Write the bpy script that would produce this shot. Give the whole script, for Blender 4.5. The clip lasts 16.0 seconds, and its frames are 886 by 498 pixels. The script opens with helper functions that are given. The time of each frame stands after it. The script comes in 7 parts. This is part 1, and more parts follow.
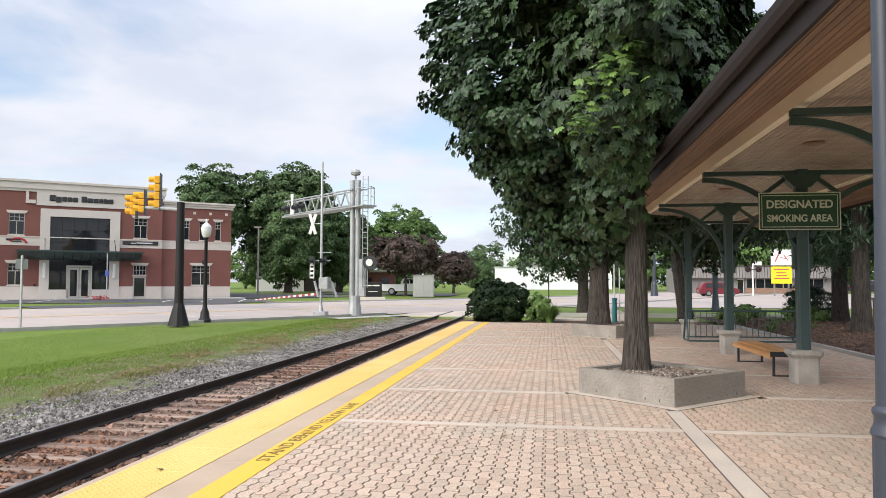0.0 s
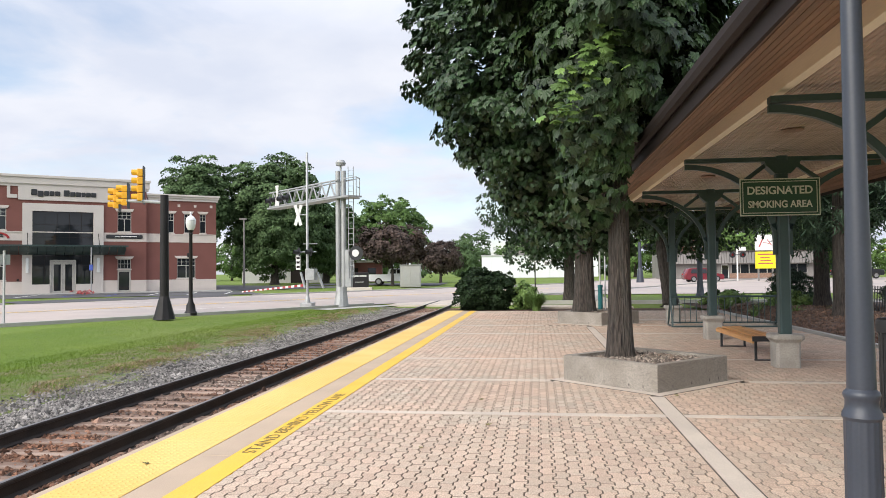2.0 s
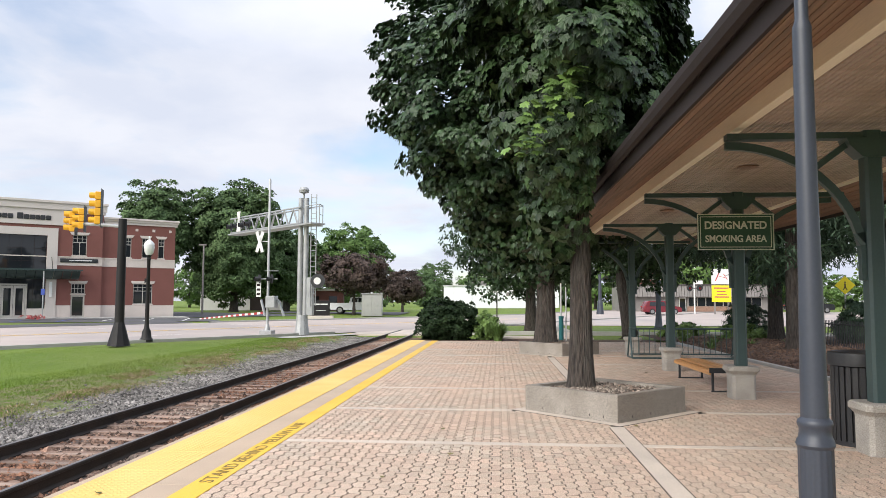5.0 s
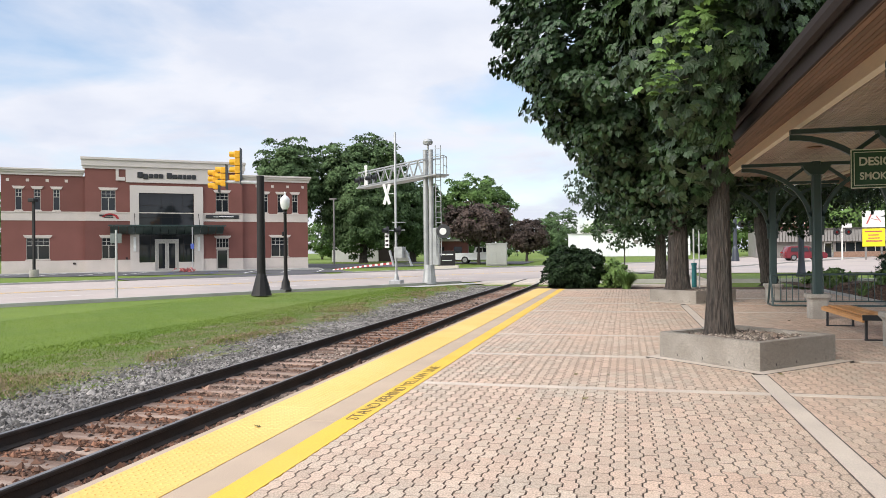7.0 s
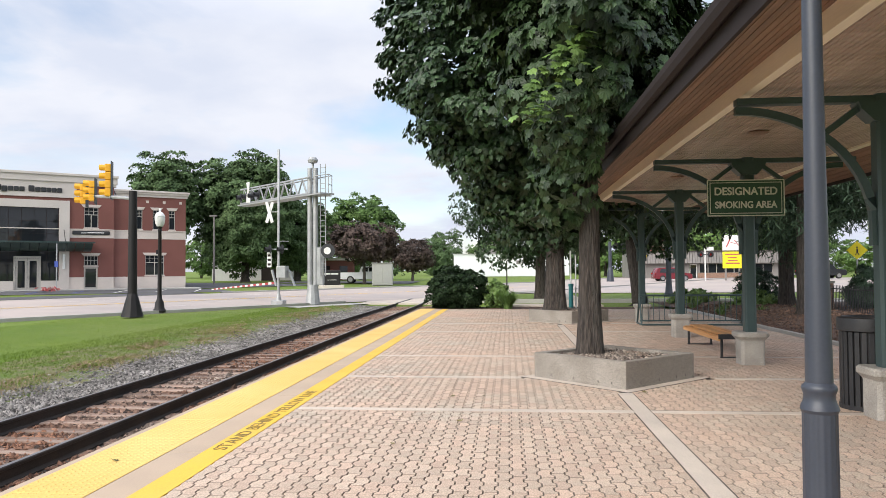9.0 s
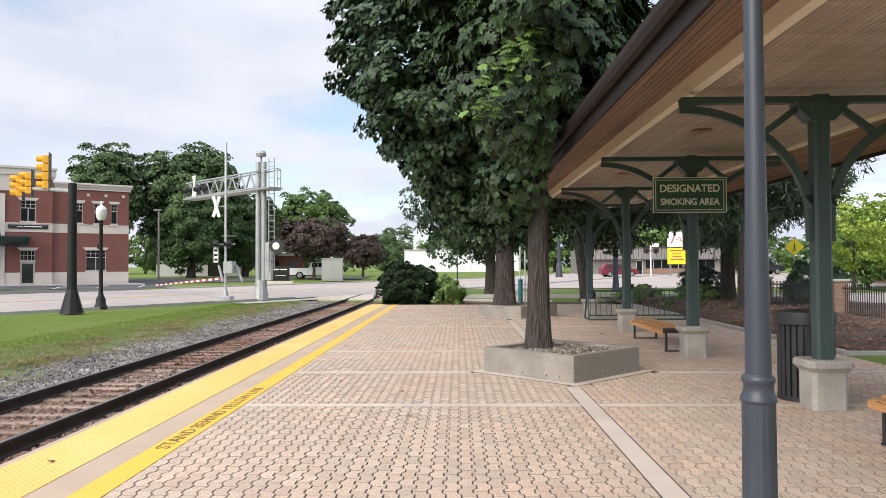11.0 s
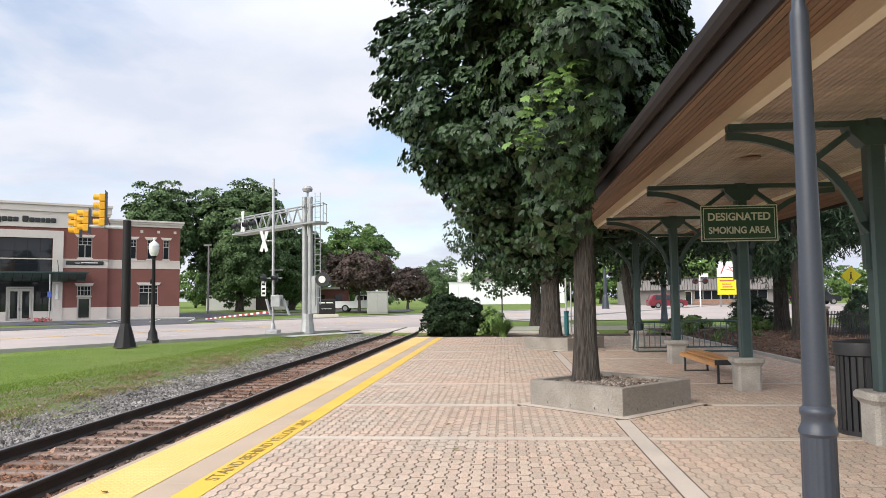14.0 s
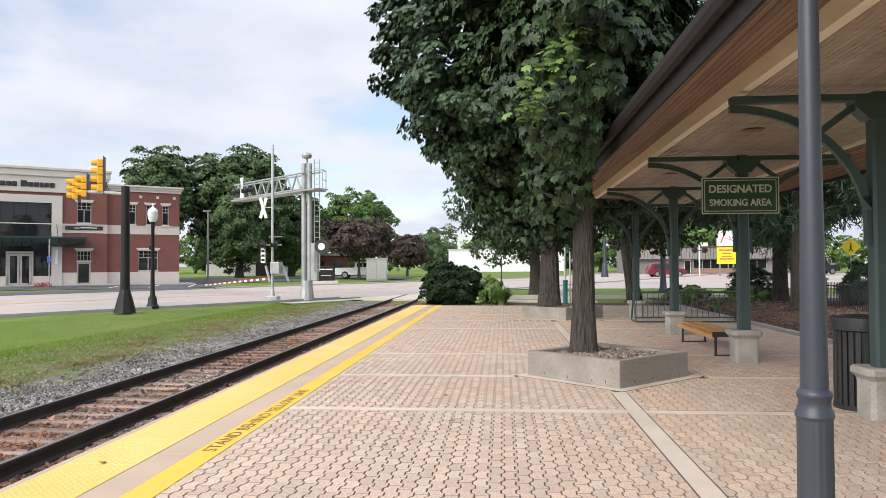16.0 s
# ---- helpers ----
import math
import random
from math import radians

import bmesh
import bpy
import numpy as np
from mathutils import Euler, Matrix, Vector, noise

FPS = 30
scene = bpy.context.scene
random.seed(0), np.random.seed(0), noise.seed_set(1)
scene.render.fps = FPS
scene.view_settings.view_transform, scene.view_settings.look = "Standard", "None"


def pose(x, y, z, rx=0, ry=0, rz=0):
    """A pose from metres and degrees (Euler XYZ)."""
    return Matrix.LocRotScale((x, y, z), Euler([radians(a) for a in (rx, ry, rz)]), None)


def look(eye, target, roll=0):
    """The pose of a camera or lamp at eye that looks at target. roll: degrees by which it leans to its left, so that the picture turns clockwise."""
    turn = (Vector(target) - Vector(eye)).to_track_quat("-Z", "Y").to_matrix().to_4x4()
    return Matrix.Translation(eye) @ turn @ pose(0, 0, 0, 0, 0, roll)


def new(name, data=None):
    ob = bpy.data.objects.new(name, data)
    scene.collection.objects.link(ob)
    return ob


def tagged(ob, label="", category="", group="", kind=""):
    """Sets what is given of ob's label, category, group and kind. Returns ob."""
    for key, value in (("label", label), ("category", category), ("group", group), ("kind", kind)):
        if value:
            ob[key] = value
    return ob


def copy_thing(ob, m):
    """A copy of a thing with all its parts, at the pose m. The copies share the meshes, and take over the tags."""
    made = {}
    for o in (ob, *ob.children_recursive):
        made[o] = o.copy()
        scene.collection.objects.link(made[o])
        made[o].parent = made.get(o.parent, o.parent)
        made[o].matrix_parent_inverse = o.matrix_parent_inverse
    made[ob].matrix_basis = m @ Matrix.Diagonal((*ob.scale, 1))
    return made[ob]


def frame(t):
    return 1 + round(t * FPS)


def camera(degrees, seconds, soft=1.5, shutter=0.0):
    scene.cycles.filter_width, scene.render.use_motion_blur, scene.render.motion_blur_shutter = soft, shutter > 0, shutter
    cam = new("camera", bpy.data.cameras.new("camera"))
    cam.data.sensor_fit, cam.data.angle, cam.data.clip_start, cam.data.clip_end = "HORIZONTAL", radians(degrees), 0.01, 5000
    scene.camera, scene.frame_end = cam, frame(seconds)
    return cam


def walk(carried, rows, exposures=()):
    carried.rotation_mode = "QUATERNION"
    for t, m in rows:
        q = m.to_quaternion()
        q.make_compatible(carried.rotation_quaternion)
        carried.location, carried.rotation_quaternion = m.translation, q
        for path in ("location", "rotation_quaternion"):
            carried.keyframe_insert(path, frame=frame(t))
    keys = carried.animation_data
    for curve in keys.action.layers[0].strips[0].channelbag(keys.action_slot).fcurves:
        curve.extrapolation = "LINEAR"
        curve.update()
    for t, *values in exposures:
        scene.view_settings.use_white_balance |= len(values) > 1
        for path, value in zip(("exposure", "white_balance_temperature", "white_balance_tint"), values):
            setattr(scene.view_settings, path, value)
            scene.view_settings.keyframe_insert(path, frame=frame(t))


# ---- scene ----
cam = camera(62.5, 16.0, soft=0.85)
PATH = [
    (0.0, pose(-0.036, 0.061, 1.683, 92.639, -0.190, 8.294)),
    (0.5, pose(-0.016, 0.059, 1.688, 92.260, -0.027, 8.349)),
    (1.0, pose(-0.010, 0.054, 1.690, 91.967, 0.219, 8.160)),
    (1.5, pose(-0.002, 0.044, 1.691, 91.827, 0.446, 7.765)),
    (2.0, pose(0.010, 0.033, 1.694, 91.796, 0.602, 7.300)),
    (2.5, pose(0.016, 0.015, 1.692, 91.879, 0.697, 6.921)),
    (3.0, pose(0.018, 0.008, 1.691, 92.226, 0.601, 6.374)),
    (3.5, pose(0.020, -0.005, 1.681, 92.903, 0.399, 5.662)),
    (4.0, pose(0.023, -0.015, 1.677, 93.873, 0.231, 4.942)),
    (4.2, pose(0.014, -0.010, 1.680, 94.221, 0.202, 4.666)),
    (6.3, pose(-0.058, -0.040, 1.658, 92.431, -0.495, 4.459)),
    (6.5, pose(-0.075, -0.053, 1.642, 91.578, -0.543, 6.738)),
    (7.0, pose(-0.096, -0.046, 1.640, 90.221, 0.645, 13.966)),
    (7.5, pose(-0.080, -0.046, 1.651, 90.220, 0.680, 13.727)),
    (8.0, pose(-0.041, -0.044, 1.669, 90.918, 0.536, 8.961)),
    (8.5, pose(0.003, -0.037, 1.677, 91.577, 0.614, 6.201)),
    (9.0, pose(0.011, -0.026, 1.683, 91.656, 0.342, 5.106)),
    (9.5, pose(0.010, -0.020, 1.683, 91.429, 0.291, 3.929)),
    (10.0, pose(0.009, -0.021, 1.680, 91.237, 0.244, 2.134)),
    (10.2, pose(0.010, -0.018, 1.672, 91.206, 0.177, 1.318)),
    (12.3, pose(0.042, 0.017, 1.677, 92.415, 0.495, 1.427)),
    (12.5, pose(0.043, 0.014, 1.680, 92.756, 0.585, 2.215)),
    (13.0, pose(0.037, -0.007, 1.662, 93.621, 0.764, 3.778)),
    (13.5, pose(0.023, -0.008, 1.661, 94.056, 0.804, 4.555)),
    (14.0, pose(0.017, -0.006, 1.661, 93.872, 0.688, 4.732)),
    (14.5, pose(0.027, -0.005, 1.658, 93.168, 0.433, 4.634)),
    (15.0, pose(0.028, 0.021, 1.681, 92.372, 0.257, 4.445)),
    (15.5, pose(0.028, 0.041, 1.710, 91.819, 0.170, 4.482)),
    (16.0, pose(0.032, 0.049, 1.727, 91.270, 0.287, 4.707)),
]
walk(cam, PATH)

# ---------------------------------------------------------------- light
scene.view_settings.exposure = 0.34
world = bpy.data.worlds.new("sky")
scene.world = world
world.use_nodes = True
wn, wl = world.node_tree.nodes, world.node_tree.links
wn.clear()
w_out = wn.new("ShaderNodeOutputWorld")
w_bg = wn.new("ShaderNodeBackground")
w_sky = wn.new("ShaderNodeTexSky")
w_sky.sky_type = "NISHITA"
w_sky.sun_disc = False
w_sky.sun_elevation = radians(36.6)
w_sky.sun_rotation = radians(218.7)
w_gain = wn.new("ShaderNodeVectorMath")
w_gain.operation = "SCALE"
w_gain.inputs["Scale"].default_value = 0.16
wl.new(w_sky.outputs[0], w_gain.inputs[0])
w_co = wn.new("ShaderNodeTexCoord")
w_sep = wn.new("ShaderNodeSeparateXYZ")
wl.new(w_co.outputs["Generated"], w_sep.inputs[0])
# cloud deck seen in perspective: direction divided by its height
w_h = wn.new("ShaderNodeMath")
w_h.operation = "ADD"
w_h.inputs[1].default_value = 0.22
wl.new(w_sep.outputs["Z"], w_h.inputs[0])
w_div = wn.new("ShaderNodeVectorMath")
w_div.operation = "DIVIDE"
w_comb = wn.new("ShaderNodeCombineXYZ")
for k in ("X", "Y", "Z"):
    wl.new(w_h.outputs[0], w_comb.inputs[k])
wl.new(w_co.outputs["Generated"], w_div.inputs[0])
wl.new(w_comb.outputs[0], w_div.inputs[1])
w_no = wn.new("ShaderNodeTexNoise")
w_no.inputs["Scale"].default_value = 1.35
w_no.inputs["Detail"].default_value = 7.0
w_no.inputs["Roughness"].default_value = 0.52
w_no.inputs["Distortion"].default_value = 0.35
wl.new(w_div.outputs[0], w_no.inputs["Vector"])
w_ramp = wn.new("ShaderNodeValToRGB")
w_ramp.color_ramp.elements[0].position = 0.31
w_ramp.color_ramp.elements[1].position = 0.54
wl.new(w_no.outputs["Fac"], w_ramp.inputs[0])
w_no2 = wn.new("ShaderNodeTexNoise")
w_no2.inputs["Scale"].default_value = 2.4
w_no2.inputs["Detail"].default_value = 6.0
wl.new(w_div.outputs[0], w_no2.inputs["Vector"])
w_cl = wn.new("ShaderNodeValToRGB")
w_cl.color_ramp.elements[0].position, w_cl.color_ramp.elements[0].color = 0.36, (0.59, 0.63, 0.735, 1)
w_cl.color_ramp.elements[1].position, w_cl.color_ramp.elements[1].color = 0.60, (0.70, 0.72, 0.79, 1)
wl.new(w_no2.outputs["Fac"], w_cl.inputs[0])
# an overcast deck is about twice as bright overhead as low down
w_up = wn.new("ShaderNodeMapRange")
w_up.inputs["From Min"].default_value, w_up.inputs["From Max"].default_value = 0.3, 1.0
w_up.inputs["To Min"].default_value, w_up.inputs["To Max"].default_value = 1.0, 2.1
wl.new(w_sep.outputs["Z"], w_up.inputs["Value"])
w_cg = wn.new("ShaderNodeVectorMath")
w_cg.operation = "SCALE"
wl.new(w_cl.outputs[0], w_cg.inputs[0])
wl.new(w_up.outputs[0], w_cg.inputs["Scale"])
w_mix = wn.new("ShaderNodeMix")
w_mix.data_type = "RGBA"
wl.new(w_ramp.outputs[0], w_mix.inputs[0])
wl.new(w_gain.outputs[0], w_mix.inputs[6])
wl.new(w_cg.outputs[0], w_mix.inputs[7])
wl.new(w_mix.outputs[2], w_bg.inputs["Color"])
w_bg.inputs["Strength"].default_value = 1.0
wl.new(w_bg.outputs[0], w_out.inputs["Surface"])

sun = new("sun", bpy.data.lights.new("sun", "SUN"))
sun.data.energy, sun.data.angle, sun.data.color = 3.0, radians(50), (1.0, 0.94, 0.85)
sun.matrix_basis = look((-16, -20, 19), (0, 0, 0))

# ---------------------------------------------------------------- materials
def mat(name, c1, c2=None, scale=4.0, rough=0.8, bump=0.0, metal=0.0, fine=60.0, mix=0.5, rnd=0.0, island=False, stretch=None, c3=None, big=0.35, bumpscale=None, spec=0.5, tint=None):
    """Two tones on a coarse noise, a fine grain over them, relief from the grain, random tone by piece."""
    m = bpy.data.materials.new(name)
    m.use_nodes = True
    n, l = m.node_tree.nodes, m.node_tree.links
    b = n["Principled BSDF"]
    c2 = c2 or tuple(v * 0.8 for v in c1)
    co = n.new("ShaderNodeTexCoord")
    src = co.outputs["Object"]
    if stretch:
        mp = n.new("ShaderNodeMapping")
        mp.inputs["Scale"].default_value = stretch
        l.new(src, mp.inputs[0])
        src = mp.outputs[0]
    n1 = n.new("ShaderNodeTexNoise")
    n1.inputs["Scale"].default_value, n1.inputs["Detail"].default_value = scale, 5.0
    n2 = n.new("ShaderNodeTexNoise")
    n2.inputs["Scale"].default_value, n2.inputs["Detail"].default_value = fine, 4.0
    l.new(src, n1.inputs["Vector"])
    l.new(src, n2.inputs["Vector"])
    r1 = n.new("ShaderNodeValToRGB")
    r1.color_ramp.elements[0].position, r1.color_ramp.elements[0].color = big, (*c1, 1)
    r1.color_ramp.elements[1].position, r1.color_ramp.elements[1].color = 1 - big, (*c2, 1)
    l.new(n1.outputs["Fac"], r1.inputs[0])
    col = r1.outputs[0]
    if c3:
        n3 = n.new("ShaderNodeTexNoise")
        n3.inputs["Scale"].default_value, n3.inputs["Detail"].default_value = scale * 0.31, 3.0
        l.new(src, n3.inputs["Vector"])
        r3 = n.new("ShaderNodeValToRGB")
        r3.color_ramp.elements[0].position, r3.color_ramp.elements[1].position = 0.5, 0.68
        l.new(n3.outputs["Fac"], r3.inputs[0])
        m3 = n.new("ShaderNodeMix")
        m3.data_type = "RGBA"
        l.new(r3.outputs[0], m3.inputs[0])
        l.new(col, m3.inputs[6])
        m3.inputs[7].default_value = (*c3, 1)
        col = m3.outputs[2]
    mr = n.new("ShaderNodeMapRange")
    mr.inputs["From Min"].default_value, mr.inputs["From Max"].default_value = 0.25, 0.75
    mr.inputs["To Min"].default_value, mr.inputs["To Max"].default_value = 1 - mix * 0.6, 1 + mix * 0.6
    l.new(n2.outputs["Fac"], mr.inputs["Value"])
    gain = mr.outputs[0]
    if rnd:
        oi = n.new("ShaderNodeObjectInfo")
        v = oi.outputs["Random"]
        if island:
            ge = n.new("ShaderNodeNewGeometry")
            ad = n.new("ShaderNodeMath")
            ad.operation = "ADD"
            l.new(v, ad.inputs[0])
            l.new(ge.outputs["Random Per Island"], ad.inputs[1])
            fr = n.new("ShaderNodeMath")
            fr.operation = "FRACT"
            l.new(ad.outputs[0], fr.inputs[0])
            v = fr.outputs[0]
        if tint:
            tr = n.new("ShaderNodeValToRGB")
            tr.color_ramp.elements[0].position, tr.color_ramp.elements[1].position = 0.5, 0.95
            tr.color_ramp.elements[1].color = (0.8, 0.8, 0.8, 1)
            mult = n.new("ShaderNodeMath")
            mult.operation = "MULTIPLY"
            mult.inputs[1].default_value = 7.31
            frac = n.new("ShaderNodeMath")
            frac.operation = "FRACT"
            l.new(v, mult.inputs[0])
            l.new(mult.outputs[0], frac.inputs[0])
            l.new(frac.outputs[0], tr.inputs[0])
            tm = n.new("ShaderNodeMix")
            tm.data_type = "RGBA"
            l.new(tr.outputs[0], tm.inputs[0])
            l.new(col, tm.inputs[6])
            tm.inputs[7].default_value = (*tint, 1)
            col = tm.outputs[2]
        rr = n.new("ShaderNodeMapRange")
        rr.inputs["To Min"].default_value, rr.inputs["To Max"].default_value = 1 - rnd, 1 + rnd
        l.new(v, rr.inputs["Value"])
        mu = n.new("ShaderNodeMath")
        mu.operation = "MULTIPLY"
        l.new(gain, mu.inputs[0])
        l.new(rr.outputs[0], mu.inputs[1])
        gain = mu.outputs[0]
    sc = n.new("ShaderNodeVectorMath")
    sc.operation = "SCALE"
    l.new(col, sc.inputs[0])
    l.new(gain, sc.inputs["Scale"])
    l.new(sc.outputs[0], b.inputs["Base Color"])
    b.inputs["Roughness"].default_value, b.inputs["Metallic"].default_value = rough, metal
    b.inputs["Specular IOR Level"].default_value = spec
    if bump:
        bp = n.new("ShaderNodeBump")
        bp.inputs["Strength"].default_value, bp.inputs["Distance"].default_value = bump, bumpscale or 0.01
        l.new(n2.outputs["Fac"], bp.inputs["Height"])
        l.new(bp.outputs[0], b.inputs["Normal"])
    return m


def glass(name, tint, rough=0.03):
    m = bpy.data.materials.new(name)
    m.use_nodes = True
    b = m.node_tree.nodes["Principled BSDF"]
    b.inputs["Base Color"].default_value = (*tint, 1)
    b.inputs["Roughness"].default_value = rough
    b.inputs["Specular IOR Level"].default_value = 0.5
    return m


M_PAVER = mat("paver", (0.545, 0.405, 0.312), (0.48, 0.405, 0.325), 0.8, 0.92, 0.5, fine=70, mix=0.7, rnd=0.11, island=True, c3=(0.55, 0.385, 0.29), bumpscale=0.006, tint=(0.52, 0.385, 0.30), spec=0.3)
M_PEDGE = mat("dark_paver_edge", (0.34, 0.275, 0.22), (0.25, 0.20, 0.165), 9, 0.95, fine=120, mix=0.5)
M_JOINT = mat("joint_sand", (0.075, 0.063, 0.052), (0.12, 0.10, 0.085), 6, 0.95, fine=200)
M_CONC = mat("concrete", (0.60, 0.52, 0.44), (0.53, 0.46, 0.395), 1.7, 0.9, 0.25, fine=120, mix=0.25, c3=(0.47, 0.41, 0.355), bumpscale=0.004)
M_PINK = mat("edge_concrete", (0.50, 0.385, 0.285), (0.44, 0.34, 0.255), 1.1, 0.9, 0.2, fine=110, mix=0.2, bumpscale=0.003)
M_AGG = mat("aggregate_concrete", (0.33, 0.30, 0.265), (0.25, 0.228, 0.20), 2.2, 0.95, 0.9, fine=75, mix=0.95, c3=(0.24, 0.215, 0.185), bumpscale=0.012)
M_PED = mat("cast_concrete", (0.43, 0.405, 0.365), (0.33, 0.31, 0.28), 3.5, 0.92, 0.6, fine=70, mix=0.6, c3=(0.28, 0.26, 0.23), bumpscale=0.006)
M_YEL = mat("yellow_tile", (0.75, 0.495, 0.14), (0.71, 0.46, 0.12), 1.2, 0.7, 0.1, fine=60, mix=0.14, c3=(0.74, 0.54, 0.18))
M_YEL2 = mat("yellow_paint", (0.78, 0.49, 0.04), (0.72, 0.44, 0.035), 1.6, 0.6, 0.1, fine=70, mix=0.18, c3=(0.74, 0.49, 0.07))
M_INK = mat("worn_brown_paint", (0.14, 0.10, 0.035), (0.28, 0.19, 0.05), 8, 0.8, fine=40, mix=0.6)
M_RAIL = mat("rail_steel", (0.045, 0.035, 0.03), (0.03, 0.026, 0.024), 3, 0.7, 0.2, metal=0.25, fine=50, mix=0.4)
M_RTOP = mat("worn_rail_head", (0.30, 0.28, 0.27), (0.20, 0.18, 0.17), 2, 0.35, metal=0.85, fine=30, mix=0.3, stretch=(6, 0.3, 6))
M_TIE = mat("weathered_tie", (0.28, 0.185, 0.14), (0.18, 0.12, 0.09), 3, 0.95, 0.6, fine=26, mix=0.7, rnd=0.35, stretch=(0.5, 6, 6), c3=(0.36, 0.27, 0.22), bumpscale=0.015)
M_BAL = mat("ballast_stone", (0.24, 0.224, 0.21), (0.13, 0.122, 0.114), 1.3, 0.95, fine=30, mix=0.5, rnd=0.8, island=True)
M_BALR = mat("rusty_ballast", (0.22, 0.11, 0.068), (0.14, 0.075, 0.05), 0.9, 0.95, fine=30, mix=0.5, rnd=0.75, island=True, c3=(0.28, 0.235, 0.20))
M_PEB = mat("planter_pebble", (0.30, 0.26, 0.22), (0.10, 0.075, 0.06), 14, 0.9, fine=30, mix=0.6, rnd=0.85, island=True, c3=(0.16, 0.11, 0.085))
M_SOIL = mat("planter_soil", (0.06, 0.048, 0.04), (0.10, 0.08, 0.065), 6, 0.95, 1.0, fine=40, mix=0.8, bumpscale=0.03)
M_CLOD = mat("oily_clod", (0.03, 0.022, 0.018), (0.05, 0.036, 0.03), 6, 0.9, fine=30, mix=0.5)
M_BED = mat("ballast_bed", (0.17, 0.15, 0.135), (0.10, 0.09, 0.085), 5, 0.95, 1.0, fine=40, mix=0.8, bumpscale=0.03)
M_BEDR = mat("rusty_bed", (0.15, 0.075, 0.045), (0.09, 0.055, 0.04), 2, 0.95, 1.0, fine=35, mix=0.8, bumpscale=0.03, c3=(0.15, 0.13, 0.12))
M_GRASS = mat("lawn", (0.105, 0.172, 0.015), (0.138, 0.20, 0.02), 0.35, 0.95, 0.9, fine=18, mix=0.45, c3=(0.15, 0.195, 0.04), bumpscale=0.05)
M_VERGE = mat("thin_grass", (0.115, 0.16, 0.03), (0.20, 0.165, 0.10), 2.6, 0.95, 1.0, fine=26, mix=0.9, c3=(0.10, 0.175, 0.02), bumpscale=0.05)
M_BLADE = mat("grass_blade", (0.105, 0.175, 0.016), (0.138, 0.205, 0.022), 0.5, 0.85, fine=3, mix=0.25, rnd=0.25, island=True, c3=(0.155, 0.20, 0.04), spec=0.2)
M_ROAD = mat("road_concrete", (0.44, 0.375, 0.34), (0.39, 0.335, 0.305), 0.25, 0.9, 0.1, fine=25, mix=0.12, c3=(0.32, 0.29, 0.28))
M_ASPH = mat("asphalt", (0.075, 0.075, 0.08), (0.095, 0.095, 0.10), 0.3, 0.9, 0.2, fine=30, mix=0.3)
M_LINE = mat("road_marking", (0.72, 0.71, 0.68), (0.6, 0.6, 0.58), 3, 0.8, fine=30, mix=0.3)
M_KERB = mat("kerb_concrete", (0.44, 0.43, 0.40), (0.36, 0.35, 0.33), 0.8, 0.9, 0.2, fine=40, mix=0.2)
M_MULCH = mat("bark_mulch", (0.115, 0.07, 0.05), (0.075, 0.048, 0.036), 3, 0.95, 1.0, fine=28, mix=0.9, c3=(0.16, 0.10, 0.075), bumpscale=0.05)
M_BARK = mat("bark", (0.10, 0.082, 0.07), (0.032, 0.027, 0.024), 9, 0.95, 1.0, fine=16, mix=0.8, stretch=(3, 3, 0.35), c3=(0.075, 0.068, 0.06), bumpscale=0.08)
M_LEAF = mat("maple_leaf", (0.025, 0.050, 0.019), (0.037, 0.070, 0.023), 1.2, 0.5, fine=3, mix=0.4, rnd=0.6, island=True, spec=0.4)
# yellow-green young leaf, with sunlight on it put into the lighter tone
M_SUNLIT_SHOOT = mat("sunlit_young_leaf", (0.13, 0.21, 0.045), (0.09, 0.16, 0.04), 2.0, 0.5, fine=3, mix=0.3, rnd=0.5, island=True, spec=0.4)
M_LEAF2 = mat("leaf_mid", (0.025, 0.054, 0.021), (0.036, 0.072, 0.025), 0.6, 0.45, fine=2, mix=0.3, rnd=0.45, island=True, spec=0.45)
M_LEAF3 = mat("leaf_far", (0.105, 0.165, 0.068), (0.078, 0.13, 0.054), 0.3, 0.7, fine=1.2, mix=0.4, rnd=0.35, island=True, spec=0.2)
M_LEAF4 = mat("leaf_light", (0.12, 0.20, 0.055), (0.09, 0.16, 0.05), 0.3, 0.7, fine=1.2, mix=0.4, rnd=0.35, island=True, spec=0.2)
M_LEAFP = mat("leaf_purple", (0.085, 0.06, 0.05), (0.06, 0.046, 0.04), 0.5, 0.7, fine=1.4, mix=0.4, rnd=0.35, island=True, c3=(0.065, 0.06, 0.04), spec=0.2)
M_LEAFY = mat("leaf_yellow_green", (0.26, 0.34, 0.05), (0.19, 0.28, 0.05), 0.6, 0.6, fine=2, mix=0.3, rnd=0.3, island=True, spec=0.2)
M_YEW = mat("yew_needles", (0.014, 0.03, 0.012), (0.024, 0.046, 0.016), 1.0, 0.6, fine=4, mix=0.4, rnd=0.45, island=True, spec=0.2)
M_IRIS = mat("long_leaf", (0.13, 0.22, 0.06), (0.17, 0.27, 0.07), 2, 0.6, fine=5, mix=0.3, rnd=0.3, island=True)
M_PINE = mat("pine_needles", (0.045, 0.08, 0.05), (0.06, 0.10, 0.06), 1.0, 0.6, fine=4, mix=0.4, rnd=0.4, island=True, spec=0.2)
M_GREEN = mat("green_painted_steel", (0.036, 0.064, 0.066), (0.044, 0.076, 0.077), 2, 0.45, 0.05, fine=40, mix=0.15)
M_LAMPP = mat("slate_painted_steel", (0.038, 0.046, 0.064), (0.044, 0.052, 0.071), 2, 0.42, 0.05, fine=60, mix=0.12)
